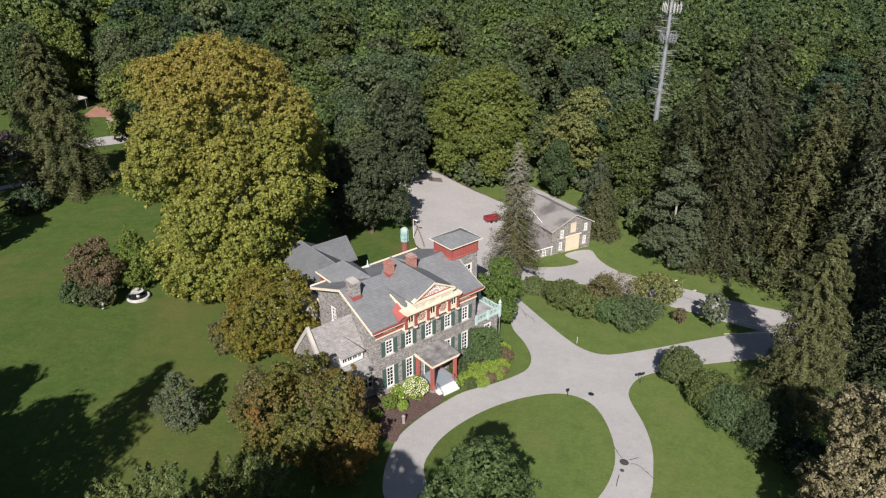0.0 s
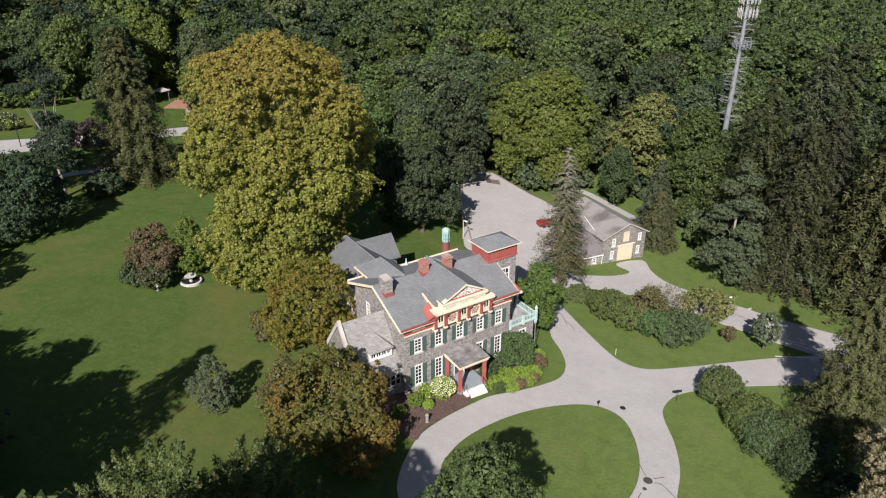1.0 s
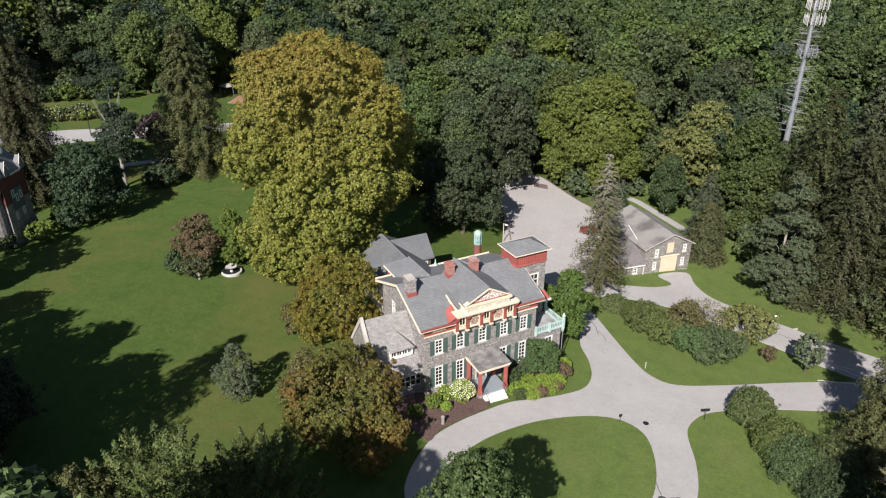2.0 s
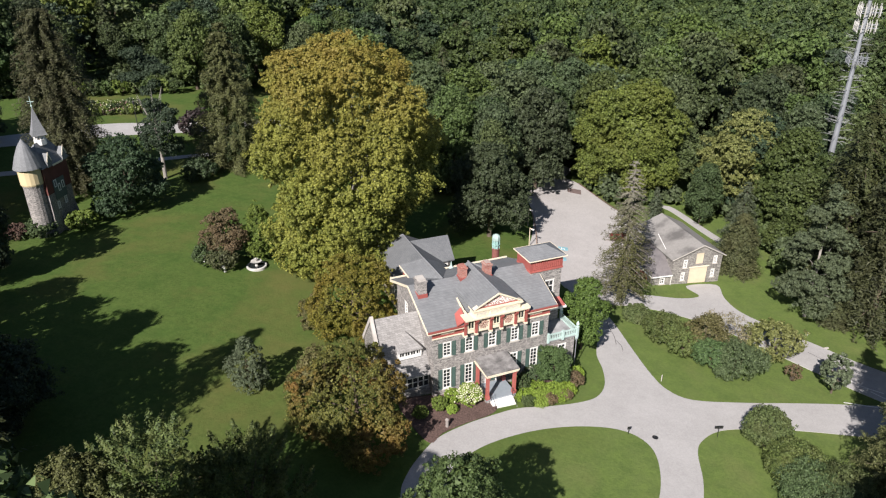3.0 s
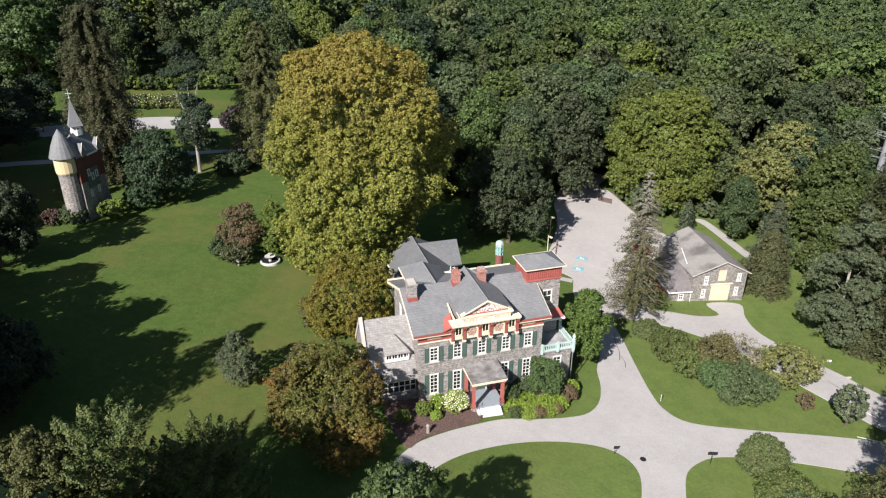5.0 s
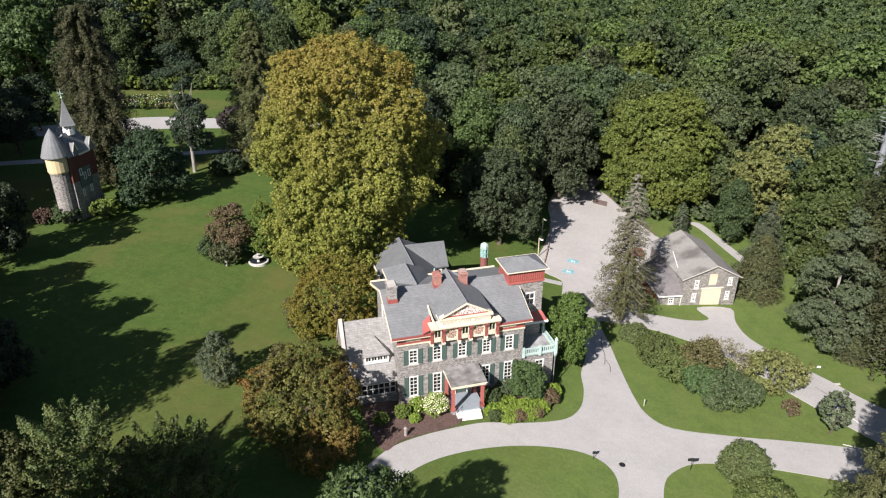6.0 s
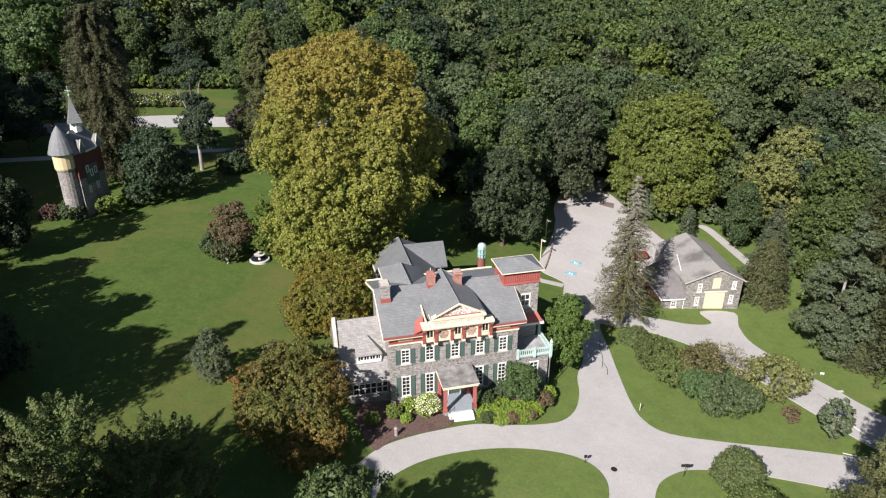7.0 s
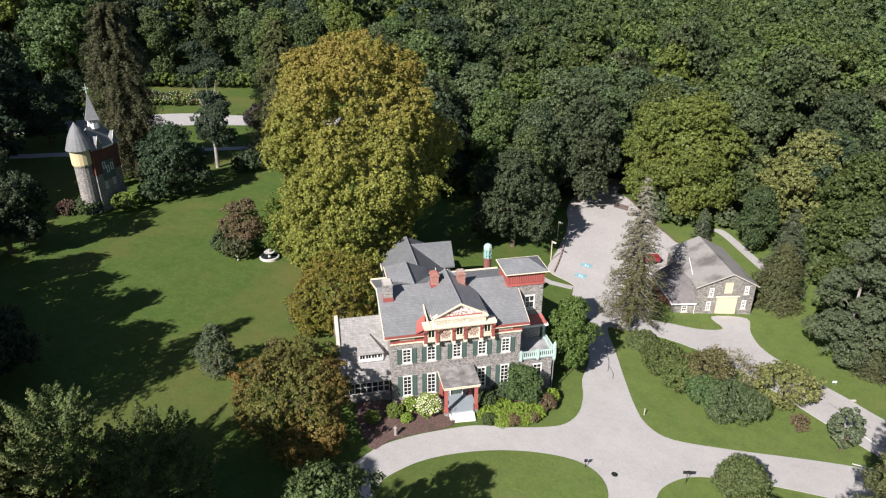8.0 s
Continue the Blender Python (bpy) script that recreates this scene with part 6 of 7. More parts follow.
heap_tree("bronze_tree", "bronze leaved small tree by the fountain", -42.5, 74.5, [(0, 0, 4.6, 2.2, 1.8), (-1.7, -0.5, 3.6, 1.6, 1.3), (1.8, 0, 4.2, 1.6, 1.4), (0.4, 0.5, 6.4, 1.4, 1.1), (-1.1, 0, 5.9, 1.2, 1.0), (1.3, -1.0, 2.6, 1.5, 1.2), (0, -1.3, 3.2, 1.6, 1.3), (-0.6, 1.5, 3.4, 1.8, 1.6)], L_BRONZE, 5, 0.5, 8, 0.08, 0.18, gaps=0.4, flat=0.6)
heap_tree("light_tree", "small light green tree on the lawn", -38.9, 77.2, [(0, 0, 2.4, 2.3, 2.3), (0.3, 0.2, 4.6, 1.8, 1.9), (-0.9, -0.5, 3.6, 1.4, 1.4), (0, 0, 6.6, 1.1, 1.6)], L_LIME, 6, 0.45, 7, 0.075, 0.12, gaps=0.2)
shrub("shrub", "dark green shrub under the bronze tree", -41.2, 71.6, 3.0, 1.9, L_DUSK, 7, 30, 10, 18, 0.1)
shrub("shrub", "green shrub under the bronze tree", -44.2, 72.2, 2.8, 1.9, L_GREEN, 89, 28, 10, 18, 0.1)
heap_tree("magnolia_tree", "dense dark green round tree by the tower", -66.5, 84, knoll(np.random.default_rng(8), 11.6, 6.2, 0.0, 7), L_DARK, 8, 0.8, 7, 0.13, 0.3, gaps=0.2, flat=0.7)
heap_tree("half_bare_pine", "half bare dark pine with a pale forked trunk", -70, 97.2,
          [(0.6, -0.6, 8.6, 2.8, 3.4), (-1.8, 0.4, 7.0, 2.2, 2.4), (-0.9, 0.2, 15.4, 1.2, 0.8), (0.9, 0.3, 16.6, 1.1, 0.7), (2.2, -0.4, 10.8, 2.2, 1.8), (-0.8, 1.6, 11.6, 2.0, 1.6), (1.6, 0.8, 6.0, 2.4, 1.8), (0.4, -0.6, 13.6, 1.5, 0.9), (-2.6, -0.5, 17.8, 2.0, 0.8), (-0.6, 0.4, 20.2, 2.3, 1.0), (2.0, -0.4, 19.2, 2.0, 0.9), (-1.4, -0.8, 21.8, 1.9, 0.8), (2.8, 0.3, 12.2, 1.4, 0.7)],
          L_DARK, 9, 0.5, 7, 0.09, 0.32, PALE_BARK, count=22, flat=0.6, gaps=0.35)
shrub("shrub", "dark green low shrub under the pine", -64.8, 100.2, 2.8, 3.2, L_MID, 90, 34, 10, 16, 0.14)
conifer("tower_spruce", "tall dense brown-green spruce behind the tower", -79.5, 87, 29.5, 7.0, L_SPRUCE, 10, 52, 19, 58, 0.19, 0.1, 0.4, 0.0, 0.32)
conifer("tall_pine", "tall grey-green pine at the wood's edge", -64, 110, 26.5, 8.8, L_PINE, 11, 34, 17, 74, 0.21, 0.0, 0.25, 0.03, 0.68)
heap_tree("dark_tree", "dense dark green tree behind the house", -11.2, 98.6, knoll(np.random.default_rng(12), 15.0, 6.4, 0.0, 7), L_GREEN, 12, 0.78, 7, 0.13, 0.35, gaps=0.2)
heap_tree("oak_tree", "large yellowing green oak by the parking lot", 7.0, 129, [(0, 0, 12.5, 7.4, 7.6), (-5.6, -2.0, 12.0, 3.8, 3.6), (-3.4, -3.6, 17.0, 3.9, 3.2), (2.6, -2.0, 18.8, 4.2, 3.2), (6.2, -1.2, 13.6, 3.6, 4.4), (3.6, -4.6, 11.6, 3.8, 3.6), (-1.6, -6.0, 10.0, 3.2, 3.2), (6.4, -3.0, 7.0, 3.2, 4.0), (2.4, -5.6, 5.2, 2.8, 3.2), (-5.6, -3.2, 6.6, 2.6, 2.8), (0, 5, 12, 5.5, 6)], L_YELGREEN, 13, 0.85, 8, 0.135, 0.55, gaps=0.18, flat=0.65)
heap_tree("yellow_tree", "pale yellowing tree at the wood's edge", 26, 126, knoll(np.random.default_rng(14), 19.5, 7.5, 1.0, 6), L_PALE, 14, 0.95, 8, 0.155, 0.4, gaps=0.2, flat=0.65)
conifer("bare_spruce", "grey half bare spruce beside the barn", 10.0, 86.4, 20.4, 4.2, L_GREYCON, 15, 34, 13, 34, 0.125, 0.1, 0.18, 0.16, 0.66, bark=GREY_BARK, bare=0.22, bare_arms=150)
conifer("blue_spruce", "grey-blue spruce behind the barn", 26.0, 108.0, 13.0, 4.6, L_BLUE, 16, 26, 13, 20, 0.18, 0.0, 0.3, 0.0, 0.75)
conifer("dark_spruce", "dense dark spruce behind the barn", 25.9, 103.4, 9.6, 3.8, L_DUSK, 17, 34, 15, 26, 0.16, 0.0, 0.3, 0.0, 0.5)
conifer("young_spruce", "young blue-grey spruce behind the barn", 13.4, 119.7, 6.0, 1.9, L_BLUE, 18, 16, 9, 14, 0.16, 0.0)
heap_tree("cedar_tree", "tall blue-green pine with layered clumps and pale limbs", 34.0, 92.5,
          [(0, 0, 17.9, 0.99, 0.95), (1, 0.44, 15.6, 1.51, 1.07), (-1.2, 0.53, 14.6, 1.44, 1.07), (0.35, -1.4, 13, 1.66, 1.19), (-2, -0.71, 11.4, 1.66, 1.19), (2.2, -0.53, 11.6, 1.66, 1.19), (0, 1.8, 11, 1.81, 1.19), (1, -2.3, 9, 1.81, 1.31),
           (-2.4, 1, 8.6, 1.96, 1.31), (2.7, 1.2, 8, 1.81, 1.31), (-1, -2.5, 6.4, 1.96, 1.55), (2.4, -1.8, 5.5, 1.89, 1.55), (-2.8, -0.88, 4.7, 1.89, 1.67), (0.44, -2.6, 3.4, 2.12, 2.02), (-1.3, 1.3, 4, 2.27, 2.26), (2.3, 1.6, 3.5, 2.04, 2.26)],
          L_CEDAR, 19, 0.46, 7, 0.066, 0.22, PALE_BARK, count=14, flat=0.5, gaps=0.55)
conifer("small_yew", "small dark rounded yew below the cedar", 37.3, 91.5, 5.0, 2.3, L_DUSK, 20, 18, 13, 20, 0.14, 0.0, 0.2, 0.0, 0.4)
conifer("drive_pine", "yellow-green pine beside the drive", 37.2, 58.5, 20.5, 4.8, L_PINE, 21, 48, 15, 62, 0.125, 0.05, 0.12, 0.04, 0.6)
heap_tree("tan_tree", "dry tan-leaved tree beyond the drive", 35.0, 39.4, knoll(np.random.default_rng(22), 16.0, 7.4, 1.5, 7), L_GREY, 22, 0.6, 8, 0.085, 0.4, gaps=0.25, flat=0.7)
shoot_tree("near_tree", "dark green tree with upright light-tipped shoots near the lawn", -17.7, 29.6, knoll(np.random.default_rng(23), 12.9, 4.6, 1.0, 7), L_NEAR, 23, 1.7, 0.1, 0.3)
shoot_tree("near_tree", "light-leaved tree with upright shoots near the lawn", -12.6, 32.8, knoll(np.random.default_rng(24), 11.4, 4.4, 1.0, 7), L_NEAR, 24, 1.5, 0.1, 0.3)
heap_tree("near_tree", "dull olive broad tree at the lawn's edge", -20.6, 27.4, knoll(np.random.default_rng(25), 12.0, 4.0, 1.0, 7), L_PINE, 25, 0.7, 9, 0.08, 0.3, flat=0.7, gaps=0.25)
heap_tree("near_tree", "dark broad tree in shade at the lawn's edge", -41.0, 37.5, knoll(np.random.default_rng(29), 8.5, 4.2, 0.4, 6), L_MID, 29, 0.9, 9, 0.1, 0.25, flat=0.7, gaps=0.2)
heap_tree("island_tree", "green tree with pale limbs on the round lawn", 2.6, 34.5, knoll(np.random.default_rng(26), 13.4, 3.9, 3.0, 8), L_ISLAND, 26, 0.8, 8, 0.085, 0.25, PALE_BARK, gaps=0.5, flat=0.8)
heap_tree("smoke_tree", "pale olive small tree beside the maple", -17.3, 51.4, knoll(np.random.default_rng(91), 5.6, 2.6, 0.2, 6), L_OLIVEPALE, 91, 0.65, 8, 0.075, 0.15, gaps=0.3)
heap_tree("olive_shrub", "dull olive shrub beside the autumn tree", -23.6, 64.4, knoll(np.random.default_rng(92), 4.2, 2.3, 0.0, 5), L_OLIVEPALE, 92, 0.6, 8, 0.075, 0.12, gaps=0.3)
heap_tree("house_tree", "bright green tree beside the annex", 6.6, 72.1, knoll(np.random.default_rng(27), 9.3, 2.9, 0.0, 7), L_BRIGHT, 27, 0.6, 8, 0.08, 0.2, gaps=0.15, flat=0.9)
for x, y, h, r, m, lab in ((14.6, 80.6, 1.9, 1.7, L_SHRUB, "low light green shrub in the lawn corner"), (16.2, 77.9, 3.3, 2.6, L_SHRUB, "mixed green shrub in the lawn corner"), (18.3, 75.6, 3.2, 2.4, L_SHRUB, "mixed green shrub in the lawn corner"),
                           (20.6, 77.0, 4.2, 3.0, L_OLIVEPALE, "large olive-green shrub in the lawn corner"), (21.4, 74.2, 3.2, 2.3, L_GREEN, "mixed green shrub in the lawn corner"),
                           (24.0, 73.4, 3.8, 2.7, L_GREEN, "dense dark green round shrub"), (12.4, 82.4, 1.3, 1.8, L_SHRUB, "low light green shrub in the lawn corner")):
    shrub("shrub", lab, x, y, h * 1.18, r * 1.08, m, int(x * 10), 66, 12, 18, 0.08, group="lawn corner shrubs", masses=3)
shrub("twiggy_shrub", "grey twiggy shrub losing its leaves", 22.6, 78.6, 4.9, 3.1, L_GREY, 32, 30, 10, 12, 0.065)
shrub("pale_shrub", "yellowing spreading shrub by the barn drive", 28.6, 80.3, 3.8, 3.4, L_PALE, 34, 26, 11, 18, 0.12)
broadleaf("sapling", "small grey-green tree by the drive", 34.2, 74.4, 5.0, 1.8, L_SILVER, 35, 26, 10, 14, 0.12, base=0.7)
shrub("small_shrub", "thin reddish young shrub", 30.2, 75.3, 2.3, 1.0, L_BRONZE, 36, 14, 8, 12, 0.07)
shrub("round_shrub", "dense round green shrub by the drive", 26.0, 61.8, 4.3, 2.3, L_SHRUB, 37, 80, 12, 20, 0.07)
for i, (x, y, h, r, m) in enumerate(((28.0, 57.6, 3.7, 2.7, L_SHRUB), (28.9, 55.0, 3.6, 2.8, L_GREEN), (31.0, 55.0, 4.0, 3.1, L_SHRUB), (31.4, 51.9, 3.8, 3.1, L_GREEN))):
    shrub("hedge_shrub", "broad clipped olive-green shrub along the lawn", x, y, h, r, m, 38 + i, 90, 14, 20, 0.07, group="lawn shrubs")
shrub("dark_shrub", "dark loose shrub at the end of the row", 33.2, 47.8, 3.6, 2.4, L_DARK, 44, 24, 10, 16)
for i, (x, y, h, r, m, lab) in enumerate(((-5.3, 54.9, 1.45, 0.85, L_LIME, "round light green shrub in the mulch bed"), (-4.0, 55.0, 0.85, 0.62, L_COVER, "small round bright green shrub in the mulch bed"), (-6.7, 53.0, 1.3, 0.78, L_LIME, "round light green shrub in the mulch bed"),
                                         (2.9, 59.2, 0.95, 0.8, L_FRESH, "round green shrub beside the steps"), (5.0, 60.4, 0.95, 0.8, L_BRONZE, "reddish round shrub by the drive"), (6.4, 61.8, 0.9, 0.75, L_BRONZE, "reddish round shrub by the drive"),
                                         (7.0, 64.5, 1.5, 1.0, L_BRONZE, "reddish loose shrub by the drive"), (1.7, 61.5, 1.7, 1.05, L_GREEN, "dark green shrub beside the porch"), (2.3, 63.6, 1.9, 1.1, L_GREEN, "dark green shrub beside the porch"),
                                         (6.9, 66.0, 1.3, 0.9, L_COVER, "bright green shrub by the annex"))):
    shrub("bed_shrub", lab, x, y, h, r, m, 60 + i, 30, 10, 20, 0.05, group="bed shrubs")
for i, (x, y, r) in enumerate(((2.6, 60.2, 1.3), (3.7, 61.4, 1.6), (5.2, 61.9, 1.6), (4.0, 60.2, 1.3), (6.2, 63.0, 1.3))):
    shrub("spreading_shrub", "low spreading yellow-green shrub", x, y, 0.6, r, L_COVER, 72 + i, 40, 11, 18, 0.05, group="bed shrubs")
heap_tree("bed_tree", "small dense green tree before the annex", 4.7, 63.7, knoll(np.random.default_rng(74), 4.6, 1.85, 0.0, 7), L_GREEN, 74, 0.36, 7, 0.06, 0.1)


def hydrangea(x, y, h, r, seed, n):
    t = shrub("hydrangea", "rounded shrub covered in white blossom", x, y, h, r, L_COVER, seed, 34, 10, 18, 0.055)
    rng = np.random.default_rng(seed)
    d = spread(rng, n, -0.1)
    for c in d:
        p = c * np.array([r * 0.98, r * 0.98, h * 0.52]) + np.array([0, 0, h * 0.5])
        bm = bmesh.new()
        bmesh.ops.create_icosphere(bm, subdivisions=1, radius=float(rng.uniform(0.05, 0.11)))
        for v in bm.verts:
            v.co *= float(rng.uniform(0.75, 1.15))
        part("blossom", bm, FLOWER, t, "white flower head", Matrix.Translation(p))


hydrangea(-2.8, 57.3, 1.9, 1.35, 81, 210)
hydrangea(-4.5, 56.6, 1.5, 0.9, 82, 14)
shrub("shrub", "bright yellow-green shrub by the tower", -67.8, 75.6, 2.6, 2.3, L_LIME, 83, 22, 10, 16, 0.14)
shrub("shrub", "dark shrub at the tower's foot", -71.2, 71.2, 2.0, 2.4, L_GREEN, 84, 22, 10, 16, 0.14)
shrub("shrub", "reddish dark shrub at the tower's foot", -73.2, 69.0, 1.9, 1.6, L_PURPLE, 85, 18, 10, 16, 0.13)
broadleaf("plum_tree", "low dark purple-leaved tree by the far road", -79.3, 120.5, 5.5, 4.2, leaf_mat("purple_plum_leaves", (0.03, 0.026, 0.026), (0.07, 0.05, 0.05)), 86, 30, 11, 14, 0.2, base=0.6)
heap_tree("lawn_tree", "dark green broad tree at the lawn's edge", -66.2, 55.5, knoll(np.random.default_rng(88), 14.5, 5.6, 0.3, 7), L_MID, 88, 0.95, 8, 0.13, 0.35, gaps=0.2)


# ---- the woods ----
CLEAR = [(-190, 30), (-160, 78), (-140, 112), (-124, 138), (-108, 154), (-93, 152), (-91, 168), (-75, 168), (-70, 148), (-58, 128), (-47, 112), (-30, 110), (-18, 113), (-12.5, 128), (-12, 141), (-3, 141), (5, 122), (18, 128), (30, 118), (31, 102),
         (38, 95), (46, 86), (54, 84), (50, 66), (44, 58), (48, 40), (60, 10), (60, -60), (-190, -60)]
KINDS = ((L_GREEN, 6.6), (L_FRESH, 6.0), (L_FRESH, 7.2), (L_DARK, 6.2), (L_YELGREEN, 6.4))
NEEDLES = ((L_CONIF, 4.9), (L_BROWNCON, 5.2), (L_BROWNCON, 4.3))


def wood_models(fine):
    """One model of each kind of woodland tree, with 20 m of height."""
    out = []
    for i, (m, r) in enumerate(KINDS):
        heap = knoll(np.random.default_rng(100 + i), 20.0, r * 1.08, 0.8, 9)
        out.append(heap_tree("woodland_tree", "tall green woodland tree", 0, 0, heap, m, 100 + i + 50 * fine, 1.05 if fine else 1.45, 7 if fine else 6, 0.205 if fine else 0.285, 0.4, count=7 if fine else 2, group="woodland trees", low=-0.6 if fine else -0.1, gaps=0.16, flat=0.65, dense=0.72))
    for i, (m, r) in enumerate(NEEDLES):
        out.append(conifer("woodland_conifer", "tall dark woodland conifer", 0, 0, 20.0, r, m, 120 + i + 50 * fine, 40 if fine else 26, 13 if fine else 9, 18 if fine else 8, 0.2 if fine else 0.42, 0.05, 0.4, 0.05, 0.55, group="woodland trees"))
    return out


models = {True: wood_models(True), False: wood_models(False)}
wrng = random.Random(11)
used = set()
spots = []
# conifers in a dark row east of the barn, trees along the lawn's edges and beside the lot, unseen trees added for shade
for x, y, h, k in ((41.5, 92, 25, 6), (46, 96, 26, 5), (43.5, 99, 26, 5), (50, 88, 24, 6), (54, 93, 26, 7), (49, 103, 26, 5), (57, 85, 23, 6), (60, 96, 26, 5), (38.5, 101, 22, 5), (53, 78, 22, 5), (60, 74, 22, 7), (47.5, 58, 20, 5),
                   (52, 64, 21, 6), (57, 58, 20, 0), (36, 112, 15, 2), (41, 117, 15.5, 5), (33.5, 119, 19, 1), (38.6, 121, 15.2, 0), (30, 127, 19, 3), (-98, 68, 20, 3), (-106, 76, 20, 0), (-92, 60, 20, 3), (-100, 60, 20, 2), (-86, 62, 17, 3), (-112, 84, 19, 3), (-104, 70, 21, 3), (-118, 88, 20, 0), (-110, 97.5, 12, 3), (-61.5, 107.5, 9.5, 1),
                   # many here stand out of view, added south of the lawn to throw shade on it
                   (-74, 46, 16, 2), (-80, 56, 16, 5), (-60, 43, 14, 3), (-53, 36, 16.5, 0), (-46.5, 33, 19, 1), (-40.6, 28, 19.5, 3), (-33.4, 26, 19.6, 5), (-56, 24, 21, 2), (-48, 20, 21, 0), (-66, 36, 15, 1), (-30, 10, 15, 0), (-12, 12, 25.5, 0), (-5.5, 11.5, 24, 3), (-38, 13, 22, 3), (-70, 28, 20, 3), (-62, 27, 20, 0), (-45, 22, 20, 0), (-76, 36, 18, 3), (-82, 44, 20, 0), (-90, 50, 20, 3), (-98, 52, 20, 0),
                   (-50, 118, 17, 0), (-43, 113, 18, 3), (-36, 114, 21, 0), (-29, 112, 17, 3), (-22, 116, 20, 1), (-17, 121, 17, 0), (-13.5, 111, 16, 1), (-15, 117, 17, 0), (-14.5, 131, 20, 0), (-13, 139, 21, 0), (0, 141, 21, 1), (16, 133, 19, 2), (-6, 148, 21, 0), (-9.2, 137, 18, 0), (-8.6, 123.5, 19, 0), (21, 121, 11, 0), (-104, 76, 20, 3), (-101, 86, 13, 3), (-92, 71, 14, 3)):
    spots.append((x, y, h, k))
y = 84.0
while y < 212:
    x = -235.0
    while x < 150:
        px, py = x + wrng.uniform(-3.2, 3.2), y + wrng.uniform(-3.2, 3.2)
        a = math.degrees(math.atan2(px - 12, py - 5))
        if not inside(px, py, CLEAR) and -70 < a < 40 and all((px - s[0]) ** 2 + (py - s[1]) ** 2 > 34 for s in spots):
            pool = (0, 0, 1, 3, 0, 0, 5, 1, 3, 2) if px > 26 else (0, 1, 0, 2, 2, 4, 1, 0, 2, 1) if px > -8 else (0, 0, 3, 1, 0, 1, 2, 5, 0, 1) if px > -55 else (0, 3, 1, 1, 0, 4, 2, 5, 0, 3)
            tall = wrng.uniform(14.5, 25.0) if not (33 < px < 54 and 106 < py < 136) else wrng.uniform(14.4, 15.6)
            spots.append((px, py, tall, wrng.choice(pool)))
        x += 11.0
    y += 10.5
for x, y, h, k in spots:
    s = h / 20.0
    edge = any(inside(x + 12 * math.cos(a), y + 12 * math.sin(a), CLEAR) for a in (3.4, 4.2, 5.0, 5.8))
    fine = (x - 10) ** 2 + y * y < 152 ** 2 or edge
    m = pose(x, y, gz(x, y) - 0.1, 0, 0, wrng.uniform(0, 360)) @ Matrix.Diagonal((s * wrng.uniform(0.88, 1.18), s * wrng.uniform(0.88, 1.18), s, 1))
    if (fine, k) not in used:
        used.add((fine, k))
        models[fine][k].matrix_basis = m
    else:
        copy_thing(models[fine][k], m)
for fine in models:
    for k, t in enumerate(models[fine]):
        if (fine, k) not in used:
            t.matrix_basis = pose(-60 - 6 * k, 170 if fine else 205, gz(-60, 170))

# undergrowth along the edge of the woods
urng = np.random.default_rng(31)
rim = [Vector(p) for p in CLEAR[2:25]]
growth = {0: [], 1: []}
for p, q in zip(rim, rim[1:]):
    n = max(1, int((q - p).length / 2.4))
    side = Vector((-(q - p).y, (q - p).x)).normalized()
    for i in range(n):
        c = p.lerp(q, (i + urng.random()) / n) + side * urng.uniform(-1.0, 6.0)
        if abs(c.x + 6) < 7 and c.y > 118:
            continue
        pts, nrm, _, _ = crown_points(urng, urng.uniform(1.8, 3.2), urng.uniform(2.5, 6.0), 0.0, 14, 8, 7, 0.34, -0.4)
        pts += np.array([c.x, c.y, gz(c.x, c.y)])
        growth[int(urng.integers(0, 2))].append(leaf_mesh(pts, nrm, 0.27, urng))
for k, m in ((0, L_GREEN), (1, L_FRESH)):
    tagged(blades_object("undergrowth", np.concatenate(growth[k]), m), "tangled green undergrowth along the wood's edge", "undergrowth", kind="stuff")

# the far woods, tree upon tree to the skyline
frng = np.random.default_rng(77)
chunks = {0: [], 1: [], 2: []}
y = 203.0
while y < 620:
    step = 11.5 + (y - 203) * 0.018
    x = -620.0
    while x < 320:
        px, py = x + frng.uniform(-4, 4), y + frng.uniform(-4, 4)
        a = math.degrees(math.atan2(px - 12, py - 5))
        far = math.hypot(px, py)
        if far < 640 and -68 < a < 39 and (py > 210 or not -235 < px < 150):
            h, r = frng.uniform(15, 24), frng.uniform(5.2, 7.6)
            k = 11 if far < 320 else 6
            pts, nrm, _, _ = crown_points(frng, r, h * 0.85, h * 0.15, 11, 6, k, 0.3, -0.1)
            pts += np.array([px, py, gz(px, py)])
            kind = int(frng.integers(0, 3)) if px > -0.35 * py + 40 else int(frng.choice((0, 2, 2)))
            chunks[kind].append(leaf_mesh(pts, nrm, 0.45 if far < 320 else 0.75, frng))
        x += step
    y += step * 0.9
L_FAR = [leaf_mat("far_leaves_" + n, a, b, c, 0.07, 0.0) for n, a, b, c in (("green", (0.046, 0.076, 0.028), (0.098, 0.142, 0.05), (0.07, 0.095, 0.036)),
         ("fresh", (0.056, 0.085, 0.026), (0.115, 0.155, 0.048), (0.075, 0.11, 0.036)), ("dark", (0.036, 0.06, 0.025), (0.08, 0.118, 0.045), (0.055, 0.085, 0.03)))]
for k, m in enumerate(L_FAR):
    tagged(blades_object("far_woods", np.concatenate(chunks[k]), m), "far mixed green woods to the skyline", "woods", kind="stuff")


# ---- small things outdoors ----
def at_ground(x, y, turn=0.0, lift=0.0):
    return pose(x, y, gz(x, y) + lift, 0, 0, turn)


